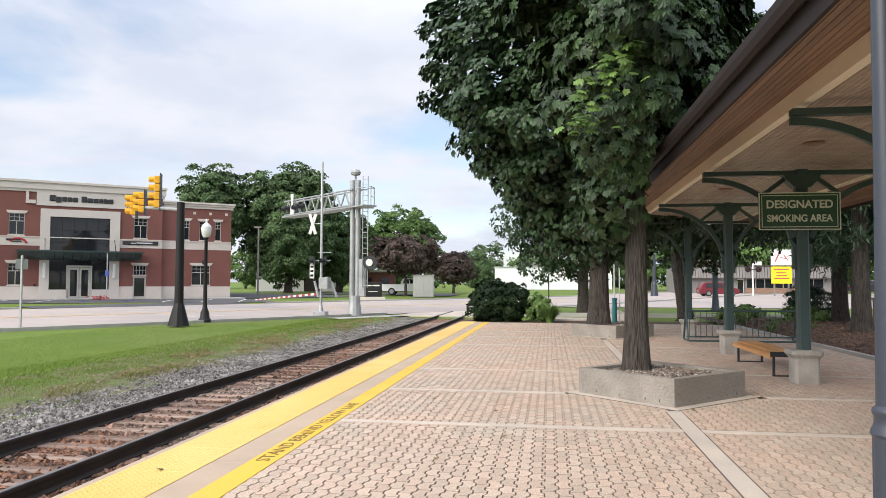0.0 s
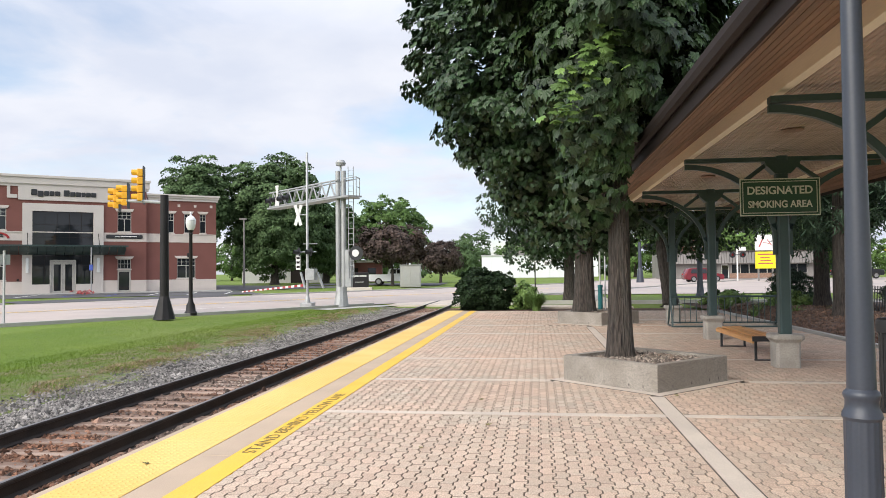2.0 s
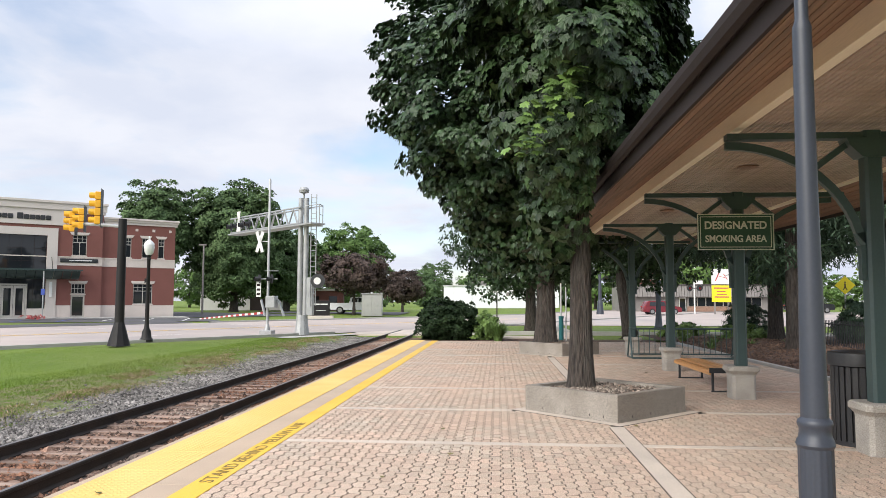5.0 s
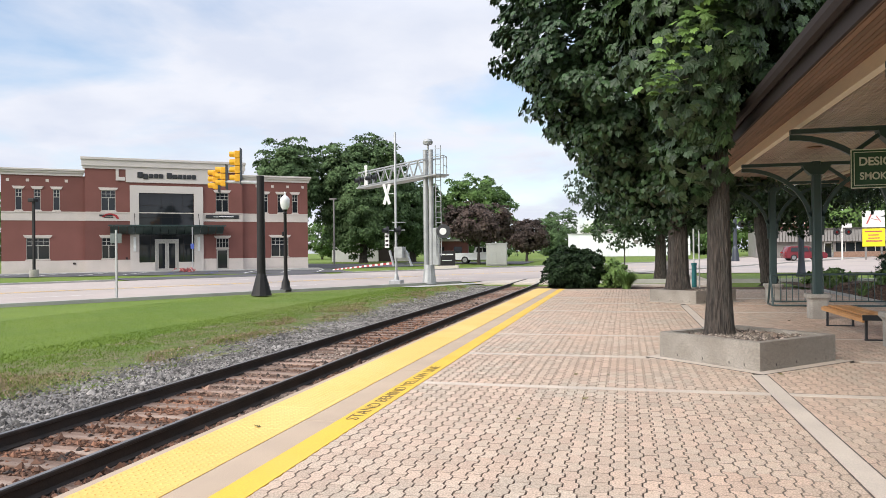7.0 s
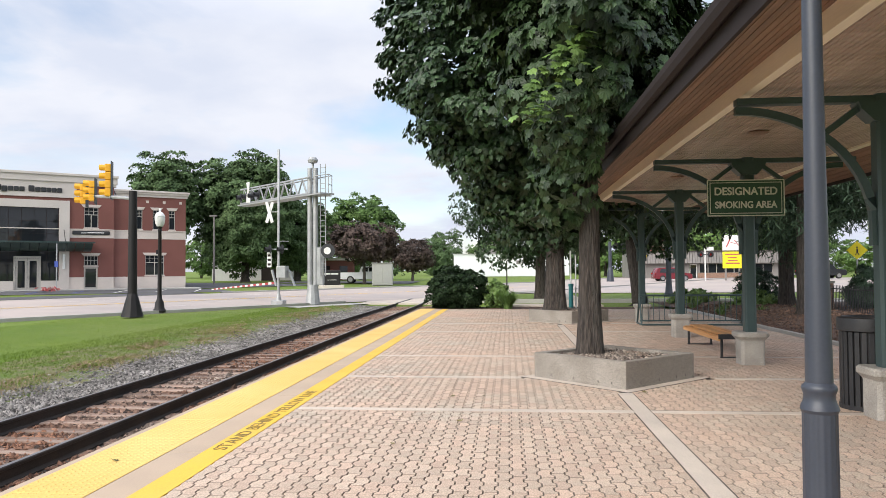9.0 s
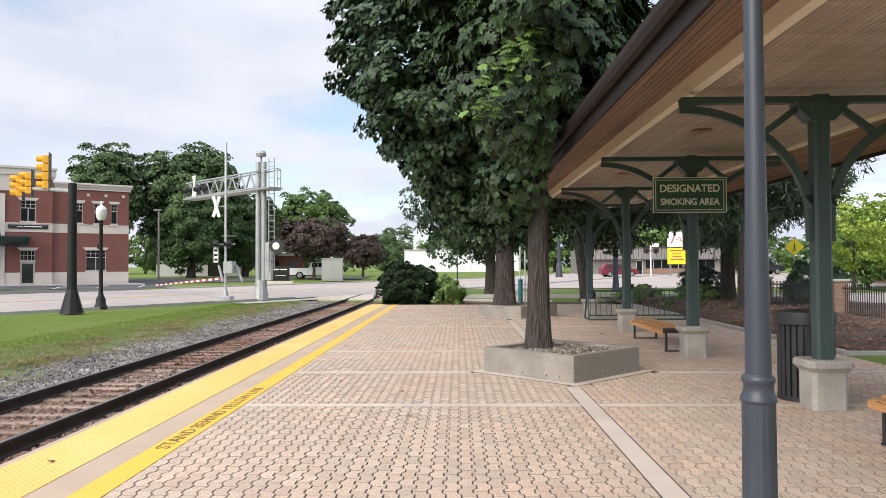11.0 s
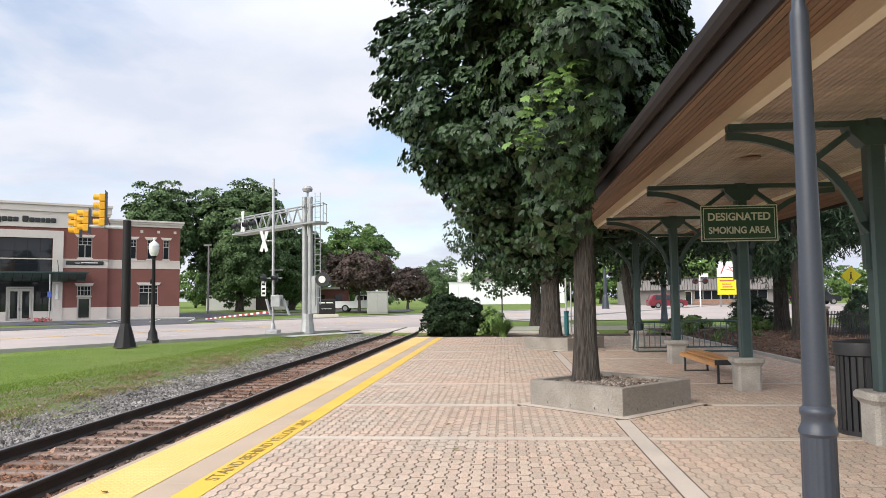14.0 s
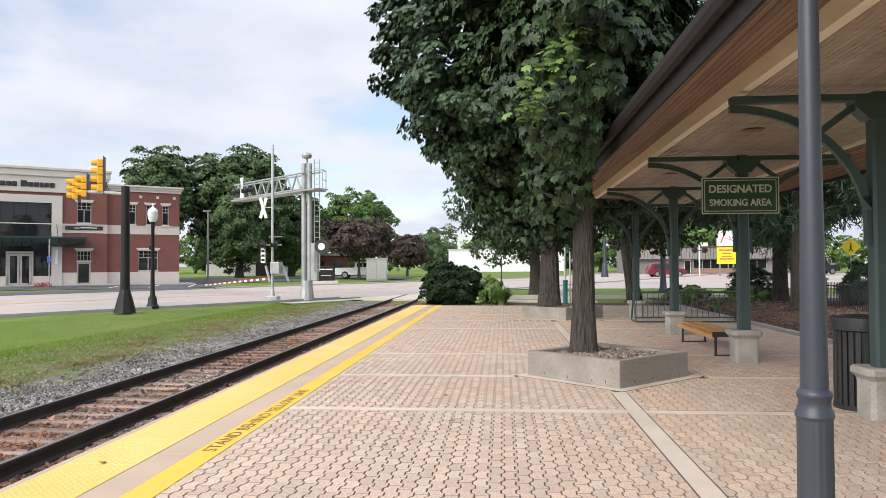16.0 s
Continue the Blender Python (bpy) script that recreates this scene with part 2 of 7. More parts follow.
M_CREAM = mat("cream_painted_wood", (0.82, 0.73, 0.575), (0.77, 0.68, 0.53), 0.8, 0.6, 0.05, fine=30, mix=0.1, stretch=(3, 0.2, 3))
M_SOFF = mat("stained_wood", (0.27, 0.155, 0.10), (0.19, 0.11, 0.072), 1.6, 0.6, 0.15, fine=28, mix=0.4, rnd=0.2, island=True, stretch=(6, 0.35, 6))
M_CEIL = mat("beadboard", (0.50, 0.385, 0.32), (0.41, 0.315, 0.26), 1.2, 0.26, 0.1, fine=30, mix=0.2, rnd=0.08, island=True, stretch=(0.3, 6, 6))
M_FASC = mat("dark_fascia", (0.026, 0.020, 0.020), (0.032, 0.025, 0.025), 1, 0.7, spec=0.2, fine=30, mix=0.2)
M_ROOF = mat("roof_shingle", (0.06, 0.055, 0.05), (0.08, 0.07, 0.065), 3, 0.9, 0.6, fine=14, mix=0.5)
M_SIGN = mat("green_sign_face", (0.018, 0.062, 0.032), (0.022, 0.07, 0.036), 1.2, 0.5, fine=40, mix=0.15)
M_WHITE = mat("white_paint", (0.75, 0.75, 0.73), (0.68, 0.68, 0.66), 2, 0.6, fine=40, mix=0.1)
M_SIGNW = mat("cream_lettering", (0.62, 0.62, 0.52), (0.55, 0.56, 0.47), 5, 0.6, fine=30, mix=0.15)
M_BIN = mat("black_metal", (0.020, 0.021, 0.024), (0.028, 0.029, 0.032), 3, 0.5, 0.05, fine=50, mix=0.3)
M_SLAT = mat("varnished_slat", (0.60, 0.31, 0.12), (0.50, 0.25, 0.095), 3, 0.45, 0.15, fine=24, mix=0.4, rnd=0.15, stretch=(8, 0.6, 8))
M_GALV = mat("galvanised_steel", (0.42, 0.43, 0.43), (0.34, 0.35, 0.355), 2.5, 0.5, 0.05, metal=0.35, fine=30, mix=0.2)
M_BLACK = mat("black_pole_paint", (0.013, 0.012, 0.013), (0.018, 0.016, 0.017), 2, 0.55, spec=0.3, fine=30, mix=0.2)
M_SIGY = mat("signal_yellow", (0.80, 0.40, 0.015), (0.72, 0.36, 0.015), 2, 0.45, fine=30, mix=0.15)
M_RED = mat("red_lens", (0.35, 0.02, 0.02), None, 2, 0.25, fine=20, mix=0.1)
M_REDP = mat("red_paint", (0.42, 0.03, 0.035), (0.36, 0.025, 0.03), 1, 0.3, fine=10, mix=0.05)
M_LITER = mat("light_red_paint", (0.5, 0.10, 0.10), None, 1, 0.5)
M_BRICK = mat("red_brick", (0.205, 0.082, 0.068), (0.178, 0.071, 0.058), 0.5, 0.9, 0.25, fine=26, mix=0.22, rnd=0.1, island=True)
M_BRICK2 = mat("tan_brick", (0.30, 0.19, 0.14), (0.24, 0.15, 0.11), 4, 0.9, 0.4, fine=20, mix=0.5)
M_STONE = mat("limestone_trim", (0.62, 0.55, 0.50), (0.56, 0.50, 0.455), 0.9, 0.85, 0.1, fine=20, mix=0.12)
M_EIFS = mat("pale_stucco", (0.60, 0.55, 0.51), (0.56, 0.515, 0.48), 0.6, 0.9, fine=30, mix=0.1)
M_GLASS = glass("dark_window_glass", (0.018, 0.021, 0.025))
M_MULL = mat("pale_window_metal", (0.46, 0.44, 0.40), (0.42, 0.40, 0.37), 1, 0.5, fine=30, mix=0.1)
M_AWN = mat("awning_metal", (0.045, 0.075, 0.072), (0.035, 0.06, 0.058), 1, 0.35, metal=0.3, fine=20, mix=0.2)
M_GREY = mat("grey_siding", (0.23, 0.215, 0.205), (0.19, 0.18, 0.17), 0.6, 0.8, fine=10, mix=0.2)
M_PALE = mat("pale_siding", (0.55, 0.55, 0.55), (0.50, 0.50, 0.505), 0.3, 0.8, fine=8, mix=0.1)
M_WBLD = mat("white_metal_siding", (0.80, 0.82, 0.85), (0.76, 0.78, 0.82), 0.2, 0.7, fine=6, mix=0.06)
M_TEAL = mat("teal_paint", (0.02, 0.17, 0.18), (0.02, 0.15, 0.16), 2, 0.5, fine=20, mix=0.15)
M_CARP = mat("white_car_paint", (0.72, 0.73, 0.75), (0.70, 0.71, 0.73), 1, 0.25, fine=8, mix=0.04)
M_DKCAR = mat("black_car_paint", (0.02, 0.021, 0.024), (0.025, 0.026, 0.03), 1, 0.25, fine=8, mix=0.1)
M_TYRE = mat("tyre_rubber", (0.018, 0.018, 0.018), (0.025, 0.025, 0.025), 4, 0.9, fine=20, mix=0.3)
M_RIM = mat("alloy_rim", (0.4, 0.4, 0.41), None, 3, 0.35, metal=0.7, fine=20, mix=0.2)
M_GLOBE = glass("frosted_globe", (0.78, 0.79, 0.78), 0.35)
M_PEDY = mat("warning_sign_yellow", (0.85, 0.70, 0.02), (0.8, 0.66, 0.02), 2, 0.5, fine=20, mix=0.06)
M_MAROON = mat("maroon_car_paint", (0.17, 0.018, 0.026), (0.15, 0.016, 0.022), 1, 0.25, fine=8, mix=0.06)
M_CAB = mat("grey_cabinet_paint", (0.36, 0.36, 0.34), (0.32, 0.32, 0.31), 0.8, 0.6, fine=10, mix=0.1)
M_BLUE = mat("blue_sign", (0.03, 0.07, 0.35), None, 2, 0.5)


# ---------------------------------------------------------------- mesh tools
class Shape:
    """Collects vertices and faces of one mesh."""

    def __init__(self):
        self.v, self.f = [], []

    def add(self, verts, faces):
        k = len(self.v)
        self.v.extend(tuple(p) for p in verts)
        self.f.extend(tuple(i + k for i in q) for q in faces)
        return self

    def box(self, x0, y0, z0, x1, y1, z1, c=0.0):
        """A box; c: chamfer of its edges."""
        if c <= 0:
            v = [(x, y, z) for z in (z0, z1) for y in (y0, y1) for x in (x0, x1)]
            return self.add(v, [(0, 2, 3, 1), (4, 5, 7, 6), (0, 1, 5, 4), (2, 6, 7, 3), (0, 4, 6, 2), (1, 3, 7, 5)])
        bm = bmesh.new()
        bmesh.ops.create_cube(bm, size=1.0)
        for p in bm.verts:
            p.co = ((x0 + x1) / 2 + p.co.x * (x1 - x0), (y0 + y1) / 2 + p.co.y * (y1 - y0), (z0 + z1) / 2 + p.co.z * (z1 - z0))
        bmesh.ops.bevel(bm, geom=bm.edges[:], offset=c, segments=2, affect="EDGES", profile=0.5)
        bm.verts.index_update()
        self.add([p.co[:] for p in bm.verts], [[p.index for p in q.verts] for q in bm.faces])
        bm.free()
        return self

    def rod(self, a, b, r0, r1=None, n=10, caps=True):
        r1 = r0 if r1 is None else r1
        a, b = Vector(a), Vector(b)
        q = (b - a).to_track_quat("Z", "Y")
        v = []
        for p, r in ((a, r0), (b, r1)):
            for i in range(n):
                w = 2 * math.pi * (i + 0.5) / n
                v.append(p + q @ Vector((r * math.cos(w), r * math.sin(w), 0)))
        f = [(i, (i + 1) % n, n + (i + 1) % n, n + i) for i in range(n)]
        if caps:
            f += [tuple(range(n - 1, -1, -1)), tuple(range(n, 2 * n))]
        return self.add(v, f)

    def bar(self, a, b, w, h, up=(0, 0, 1)):
        """A square bar from a to b; w: width sideways, h: along up."""
        a, b = Vector(a), Vector(b)
        d = (b - a).normalized()
        s = d.cross(Vector(up)).normalized()
        u = s.cross(d)
        v = [p + s * (i * w / 2) + u * (j * h / 2) for p in (a, b) for i, j in ((-1, -1), (1, -1), (1, 1), (-1, 1))]
        return self.add(v, [(3, 2, 1, 0), (4, 5, 6, 7), (0, 1, 5, 4), (1, 2, 6, 5), (2, 3, 7, 6), (3, 0, 4, 7)])

    def lathe(self, prof, x=0.0, y=0.0, n=24, flute=0, depth=0.0, span=(0, 0)):
        v = []
        for r, z in prof:
            for i in range(n):
                w = 2 * math.pi * i / n
                k = r - (depth * (0.5 + 0.5 * math.cos(w * flute)) if flute and span[0] <= z <= span[1] else 0)
                v.append((x + k * math.cos(w), y + k * math.sin(w), z))
        m = len(prof)
        f = [(j * n + i, j * n + (i + 1) % n, (j + 1) * n + (i + 1) % n, (j + 1) * n + i) for j in range(m - 1) for i in range(n)]
        f += [tuple(range(n - 1, -1, -1)), tuple(range((m - 1) * n, m * n))]
        return self.add(v, f)

    def prism(self, poly, z0, z1):
        n = len(poly)
        v = [(x, y, z0) for x, y in poly] + [(x, y, z1) for x, y in poly]
        f = [(i, (i + 1) % n, n + (i + 1) % n, n + i) for i in range(n)] + [tuple(range(n - 1, -1, -1)), tuple(range(n, 2 * n))]
        return self.add(v, f)

    def sweep(self, prof, path, closed=True):
        """A profile in (sideways, up) swept along a path; open ends capped."""
        path = [Vector(p) for p in path]
        n, v = len(prof), []
        for i, p in enumerate(path):
            d = (path[min(i + 1, len(path) - 1)] - path[max(i - 1, 0)]).normalized()
            ref = Vector((0, 0, 1)) if abs(d.z) < 0.98 else Vector((0, 1, 0))
            s = d.cross(ref).normalized()
            u = s.cross(d)
            v += [p + s * a + u * b for a, b in prof]
        f = []
        for i in range(len(path) - 1):
            f += [(i * n + j, i * n + (j + 1) % n, (i + 1) * n + (j + 1) % n, (i + 1) * n + j) for j in range(n if closed else n - 1)]
        if closed:
            f += [tuple(range(n - 1, -1, -1)), tuple(range((len(path) - 1) * n, len(path) * n))]
        return self.add(v, f)

    def moved(self, m):
        self.v = [tuple(m @ Vector(p)) for p in self.v]
        return self

    def mesh(self, name, material, smooth=False):
        me = bpy.data.meshes.new(name)
        me.from_pydata(self.v, [], self.f)
        for k in (material if isinstance(material, (list, tuple)) else [material]):
            me.materials.append(k)
        if smooth:
            me.shade_smooth()
            me.set_sharp_from_angle(angle=radians(38))
        me.update()
        return me


def part(name, shape, material, parent=None, label="", smooth=False):
    ob = new(name, shape.mesh(name, material, smooth))
    if parent is not None:
        ob.parent = parent
    if label:
        ob["label"] = label
    return ob


def thing(name, label, category, at=(0, 0, 0), turn=0.0, group="", kind=""):
    ob = new(name)
    ob.empty_display_size = 0.2
    ob.matrix_basis = pose(*at, 0, 0, turn)
    return tagged(ob, label, category, group, kind)


def mesh_thing(name, shape, material, label, category, kind="", group="", smooth=False):
    return tagged(part(name, shape, material, None, "", smooth), label, category, group, kind)


def letters(name, text, material, size, parent, m, width=None, depth=0.003, heavy=0.0):
    """Lettering as a mesh part, its middle at the pose m, its face towards m's +z."""
    cu = bpy.data.curves.new(name, "FONT")
    cu.body, cu.size, cu.align_x, cu.align_y, cu.extrude, cu.offset = text, size, "CENTER", "CENTER", depth, heavy
    tmp = bpy.data.objects.new(name, cu)
    scene.collection.objects.link(tmp)
    bpy.context.view_layer.update()
    me = bpy.data.meshes.new_from_object(tmp.evaluated_get(bpy.context.evaluated_depsgraph_get()))
    w = max(tmp.dimensions.x, 0.01)
    bpy.data.objects.remove(tmp)
    me.materials.clear()
    me.materials.append(material)
    if width:
        me.transform(Matrix.Diagonal((width / w, 1, 1, 1)))
    me.transform(m)
    ob = new(name, me)
    ob.parent = parent
    return ob


# ---------------------------------------------------------------- ground
ROAD_N = Vector((-0.84, 0.54))
ROAD_D = Vector((0.54, 0.84))


def height(x, y):
    o = -0.84 * x + 0.54 * y
    left = 0.017 * min(max(o - 31, 0), 30)
    right = 0.011 * min(max(y - 60, 0), 60) * min(max((x + 2) / 8, 0), 1)
    return -0.2 + max(left, right)


def on_road(o, s, lift=0.0):
    """A point by its offset across the road and its way along it."""
    p = ROAD_N * o + ROAD_D * s
    return (p.x, p.y, height(p.x, p.y) + lift)


g = Shape()
gx = [-3000, -900, -300, -150] + list(range(-100, 101, 4)) + [150, 300, 900, 3000]
gy = [-3000, -600, -150, -60] + list(range(-30, 161, 4)) + [220, 300, 600, 3000]
g.v = [(x, y, height(x, y) - 0.05 - (0.45 if (-9.5 < x < 8 and -31 < y < 33) or (-9.5 < x < -3.5 and -31 < y < 41) else 0)) for y in gy for x in gx]
nx = len(gx)
g.f = [(j * nx + i, j * nx + i + 1, (j + 1) * nx + i + 1, (j + 1) * nx + i) for j in range(len(gy) - 1) for i in range(nx - 1)]
mesh_thing("ground", g, M_GRASS, "mown green lawn and open ground round the station", "ground", "structure", smooth=True)


def strip(name, o0, o1, s0, s1, lift, material, label, category, step=4.0, kind="structure"):
    """A strip of paving along the road, lying on the ground."""
    sh = Shape()
    n = max(1, round((s1 - s0) / step))
    k = max(1, round((o1 - o0) / 4))
    sh.v = [on_road(o0 + (o1 - o0) * j / k, s0 + (s1 - s0) * i / n, lift) for i in range(n + 1) for j in range(k + 1)]
    sh.f = [(i * (k + 1) + j, i * (k + 1) + j + 1, (i + 1) * (k + 1) + j + 1, (i + 1) * (k + 1) + j) for i in range(n) for j in range(k)]
    return mesh_thing(name, sh, material, label, category, kind, smooth=True)


strip("road", 31.2, 46.5, -60, 190, 0.0, M_ROAD, "pale worn concrete road crossing the railway track", "road")
for i, (o0, o1, gap) in enumerate(((38.7, 38.8, 0), (39.0, 39.1, 0), (34.9, 35.02, 1), (42.7, 42.82, 1))):
    s = -40
    while s < 60:
        strip("lane_marking", o0, o1, s, s + (3 if gap else 12), 0.012, M_YEL2 if not gap else M_LINE, "worn painted lane line on the road", "road marking", 3.0)
        s += 12
for o0, o1 in ((30.95, 31.2), (46.5, 46.75)):
    for s0, s1 in (((-60, 30.5), (49, 190)) if o0 < 40 else ((-60, 16), (33, 60), (66, 190))):
        sh = Shape()
        n = round((s1 - s0) / 4)
        for i in range(n + 1):
            s = s0 + (s1 - s0) * i / n
            a, b = on_road(o0, s), on_road(o1, s)
            sh.v += [(a[0], a[1], a[2] - 0.1), (a[0], a[1], a[2] + 0.1), (b[0], b[1], b[2] + 0.1), (b[0], b[1], b[2] - 0.1)]
        sh.f = [(i * 4 + j, i * 4 + j + 1, i * 4 + 5 + j, i * 4 + 4 + j) for i in range(n) for j in range(3)]
        mesh_thing("kerb", sh, M_KERB, "low concrete kerb along the road", "kerb", "structure")
strip("parking_lot", 56, 84, 24, 52, 0.0, M_ASPH, "dark asphalt parking lot behind the monument sign", "parking lot")
strip("driveway", 46.75, 50.2, 17, 32, 0.0, M_ASPH, "asphalt driveway joining the road", "driveway")
# street beyond the trees on the station side
sh = Shape()
ys = [58.5, 66, 74, 82, 90, 98, 106]
xs = [2, 14, 30, 50, 80]
sh.v = [(x + (y - 58.5) * 0.2 - 4, y + (x - 2) * 0.02, height(x, y) + 0.01) for y in ys for x in xs]
sh.f = [(j * 5 + i, j * 5 + i + 1, j * 5 + i + 6, j * 5 + i + 5) for j in range(6) for i in range(4)]
mesh_thing("road", sh, M_ROAD, "wide pale concrete street at the crossing junction", "road", "structure", smooth=True)
sh = Shape()
sh.box(-0.9, 35.2, -0.3, 4.5, 36.9, -0.02, 0.02).box(3.0, 36.9, -0.3, 4.4, 57.5, -0.06, 0.02)
mesh_thing("footpath", sh, M_CONC, "pale concrete footpath behind the platform end", "footpath", "structure")
sh = Shape().box(-1.5, 42.6, -0.3, 26, 42.85, -0.02, 0.02)
mesh_thing("kerb", sh, M_KERB, "low concrete kerb along the grass verge", "kerb", "structure")

# ---------------------------------------------------------------- platform
PLAT_Y0, PLAT_Y1 = -12.0, 31.4
sh = Shape().box(-3.88, PLAT_Y0, -0.75, 7.1, PLAT_Y1, -0.02)
platform = mesh_thing("platform", sh, M_JOINT, "railway platform paved with interlocking pinkish pavers", "platform", "structure")
sh = Shape()
for i in range(14):
    sh.box(-3.89, PLAT_Y0 + i * 3.1, -0.3, -2.84, PLAT_Y0 + i * 3.1 + 3.09, 0.0, 0.008)
part("edge_slab", sh, M_PINK, platform, "pinkish concrete edge slabs")
# tactile tiles with truncated domes
y = PLAT_Y0
while y < PLAT_Y1 - 0.1:
    t = Shape().box(-3.80, y, 0.0, -3.165, y + 0.905, 0.006, 0.002)
    if 3 < y < 13:
        for i in range(10):
            for j in range(15):
                cx, cy = -3.765 + 0.0628 * i, y + 0.03 + 0.0605 * j
                a, b = 0.011, 0.008
                t.add([(cx - a, cy - a, 0.006), (cx + a, cy - a, 0.006), (cx + a, cy + a, 0.006), (cx - a, cy + a, 0.006), (cx - b, cy - b, 0.0092), (cx + b, cy - b, 0.0092), (cx + b, cy + b, 0.0092), (cx - b, cy + b, 0.0092)],
                      [(0, 1, 5, 4), (1, 2, 6, 5), (2, 3, 7, 6), (3, 0, 4, 7), (4, 5, 6, 7)])
    part("tactile_tile", t, M_YEL, platform)
    y += 0.91
part("yellow_line", Shape().box(-2.84, PLAT_Y0, -0.2, -2.59, PLAT_Y1, 0.003), M_YEL2, platform, "bright yellow painted line")
letters("line_lettering", "STAND BEHIND YELLOW LINE", M_INK, 0.19, platform, pose(-2.715, 8.36, 0.0055, 0, 0, 90), width=3.35, depth=0.001, heavy=0.0005)

STRIPS = (3.2, 8.8, 11.5, 14.3, 20.0, 22.95, 25.6)
sh = Shape()
sh.box(1.48, PLAT_Y0, -0.1, 1.67, 10.1, 0.004, 0.003)
sh.box(1.48, 13.15, -0.1, 1.67, 22.4, 0.002, 0.003)
sh.box(1.48, 25.6, -0.1, 1.67, PLAT_Y1, 0.002, 0.003)
for yy in STRIPS:
    for x0, x1 in (((-2.565, 1.475), (1.675, 7.05)) if yy not in (11.5, 22.95) else ((-2.565, 0.2), (3.15, 7.05))):
        sh.box(x0, yy - 0.075, -0.1, x1, yy + 0.075, 0.0035, 0.003)
PLANTERS = ((1.63, 11.58, 1.22), (1.95, 24.05, 1.28))
for cx, cy, r in PLANTERS:
    ring_o = [(cx, cy - r - 0.22), (cx + r + 0.22, cy), (cx, cy + r + 0.22), (cx - r - 0.22, cy)]
    sh.prism(ring_o, -0.1, 0.0042)
part("paving_band", sh, M_CONC, platform, "flush pale concrete bands")
# open joints beside the bands
sh = Shape()
for x in (1.462, 1.671):
    for y0, y1 in ((PLAT_Y0, 10.05), (13.2, 22.4)):
        sh.box(x, y0, -0.1, x + 0.012, y1, 0.003)
for yy in (3.2, 8.8, 11.5, 14.3, 20.0):
    x0 = 3.2 if yy == 11.5 else 1.69
    sh.box(x0, yy + 0.076, -0.1, 7.05, yy + 0.092, 0.003)
for cx, cy, rr_ in PLANTERS:
    g0, g1 = rr_ + 0.222, rr_ + 0.24
    for sx, sy in ((-1, -1), (1, -1)):
        p0, p1 = Vector((cx, cy - g0)), Vector((cx + sx * g0, cy))
        q0, q1 = Vector((cx, cy - g1)), Vector((cx + sx * g1, cy))
        sh.prism([tuple(p0), tuple(p1), tuple(q1), tuple(q0)] if sx < 0 else [tuple(q0), tuple(q1), tuple(p1), tuple(p0)], -0.1, 0.003)
part("open_joint", sh, M_JOINT, platform, "dark open joints beside the bands")

# interlocking pavers: zigzag long sides, cut square at the ends
PW, PL = 0.1125, 0.22
def wave(t):
    t = t % 1.0
    pts = ((0.0, -0.0135), (0.18, -0.0135), (0.32, 0.0135), (0.68, 0.0135), (0.82, -0.0135), (1.0, -0.0135))
    for (a, p), (b, q) in zip(pts, pts[1:]):
        if t <= b:
            return p + (q - p) * (t - a) / (b - a)
    return 0.0
def paver_shape(odd, fine=True):
    s = 0.5 if odd else 0.0
    ts = sorted(set([0.015, 0.985] + [(k - s) % 1.0 for k in (0.18, 0.32, 0.68, 0.82)]))
    ts = [t for t in ts if 0.015 <= t <= 0.985]
    gap = 0.0038
    left = [(-PW / 2 + gap + wave(t + s), (t - 0.5) * PL) for t in ts]
    right = [(PW / 2 - gap + wave(t + s), (t - 0.5) * PL) for t in ts]
    poly = right + left[::-1]
    n = len(poly)
    k = Shape()
    if fine:
        inner = [(x - 0.0028 * (1 if i < n / 2 else -1), y * 0.986) for i, (x, y) in enumerate(poly)]
        k.v = [(x, y, -0.024) for x, y in poly] + [(x, y, -0.004) for x, y in poly] + [(x, y, 0.0) for x, y in inner]
        k.f = [(r * n + i, r * n + (i + 1) % n, (r + 1) * n + (i + 1) % n, (r + 1) * n + i) for r in (0, 1) for i in range(n)] + [tuple(range(2 * n, 3 * n))]
    else:
        k.prism(poly, -0.024, 0.0)
        k.f.pop(-2)
    return k
def in_diamond(x, y, grow):
    return any(abs(x - cx) + abs(y - cy) < r + grow for cx, cy, r in PLANTERS)
def paver_places():
    for x0, x1 in ((-2.60, 1.50), (1.65, 7.05)):
        n = round((x1 - x0) / PW)
        w = (x1 - x0) / n
        for i in range(n):
            x = x0 + (i + 0.5) * w
            j = 0
            while True:
                y = -5.0 + (j + (0.5 if i % 2 else 0)) * PL
                j += 1
                if y > PLAT_Y1 - 0.12:
                    break
                if any(abs(y - s) < 0.02 for s in STRIPS) or in_diamond(x, y, 0.0):
                    continue
                yield x, y, i % 2

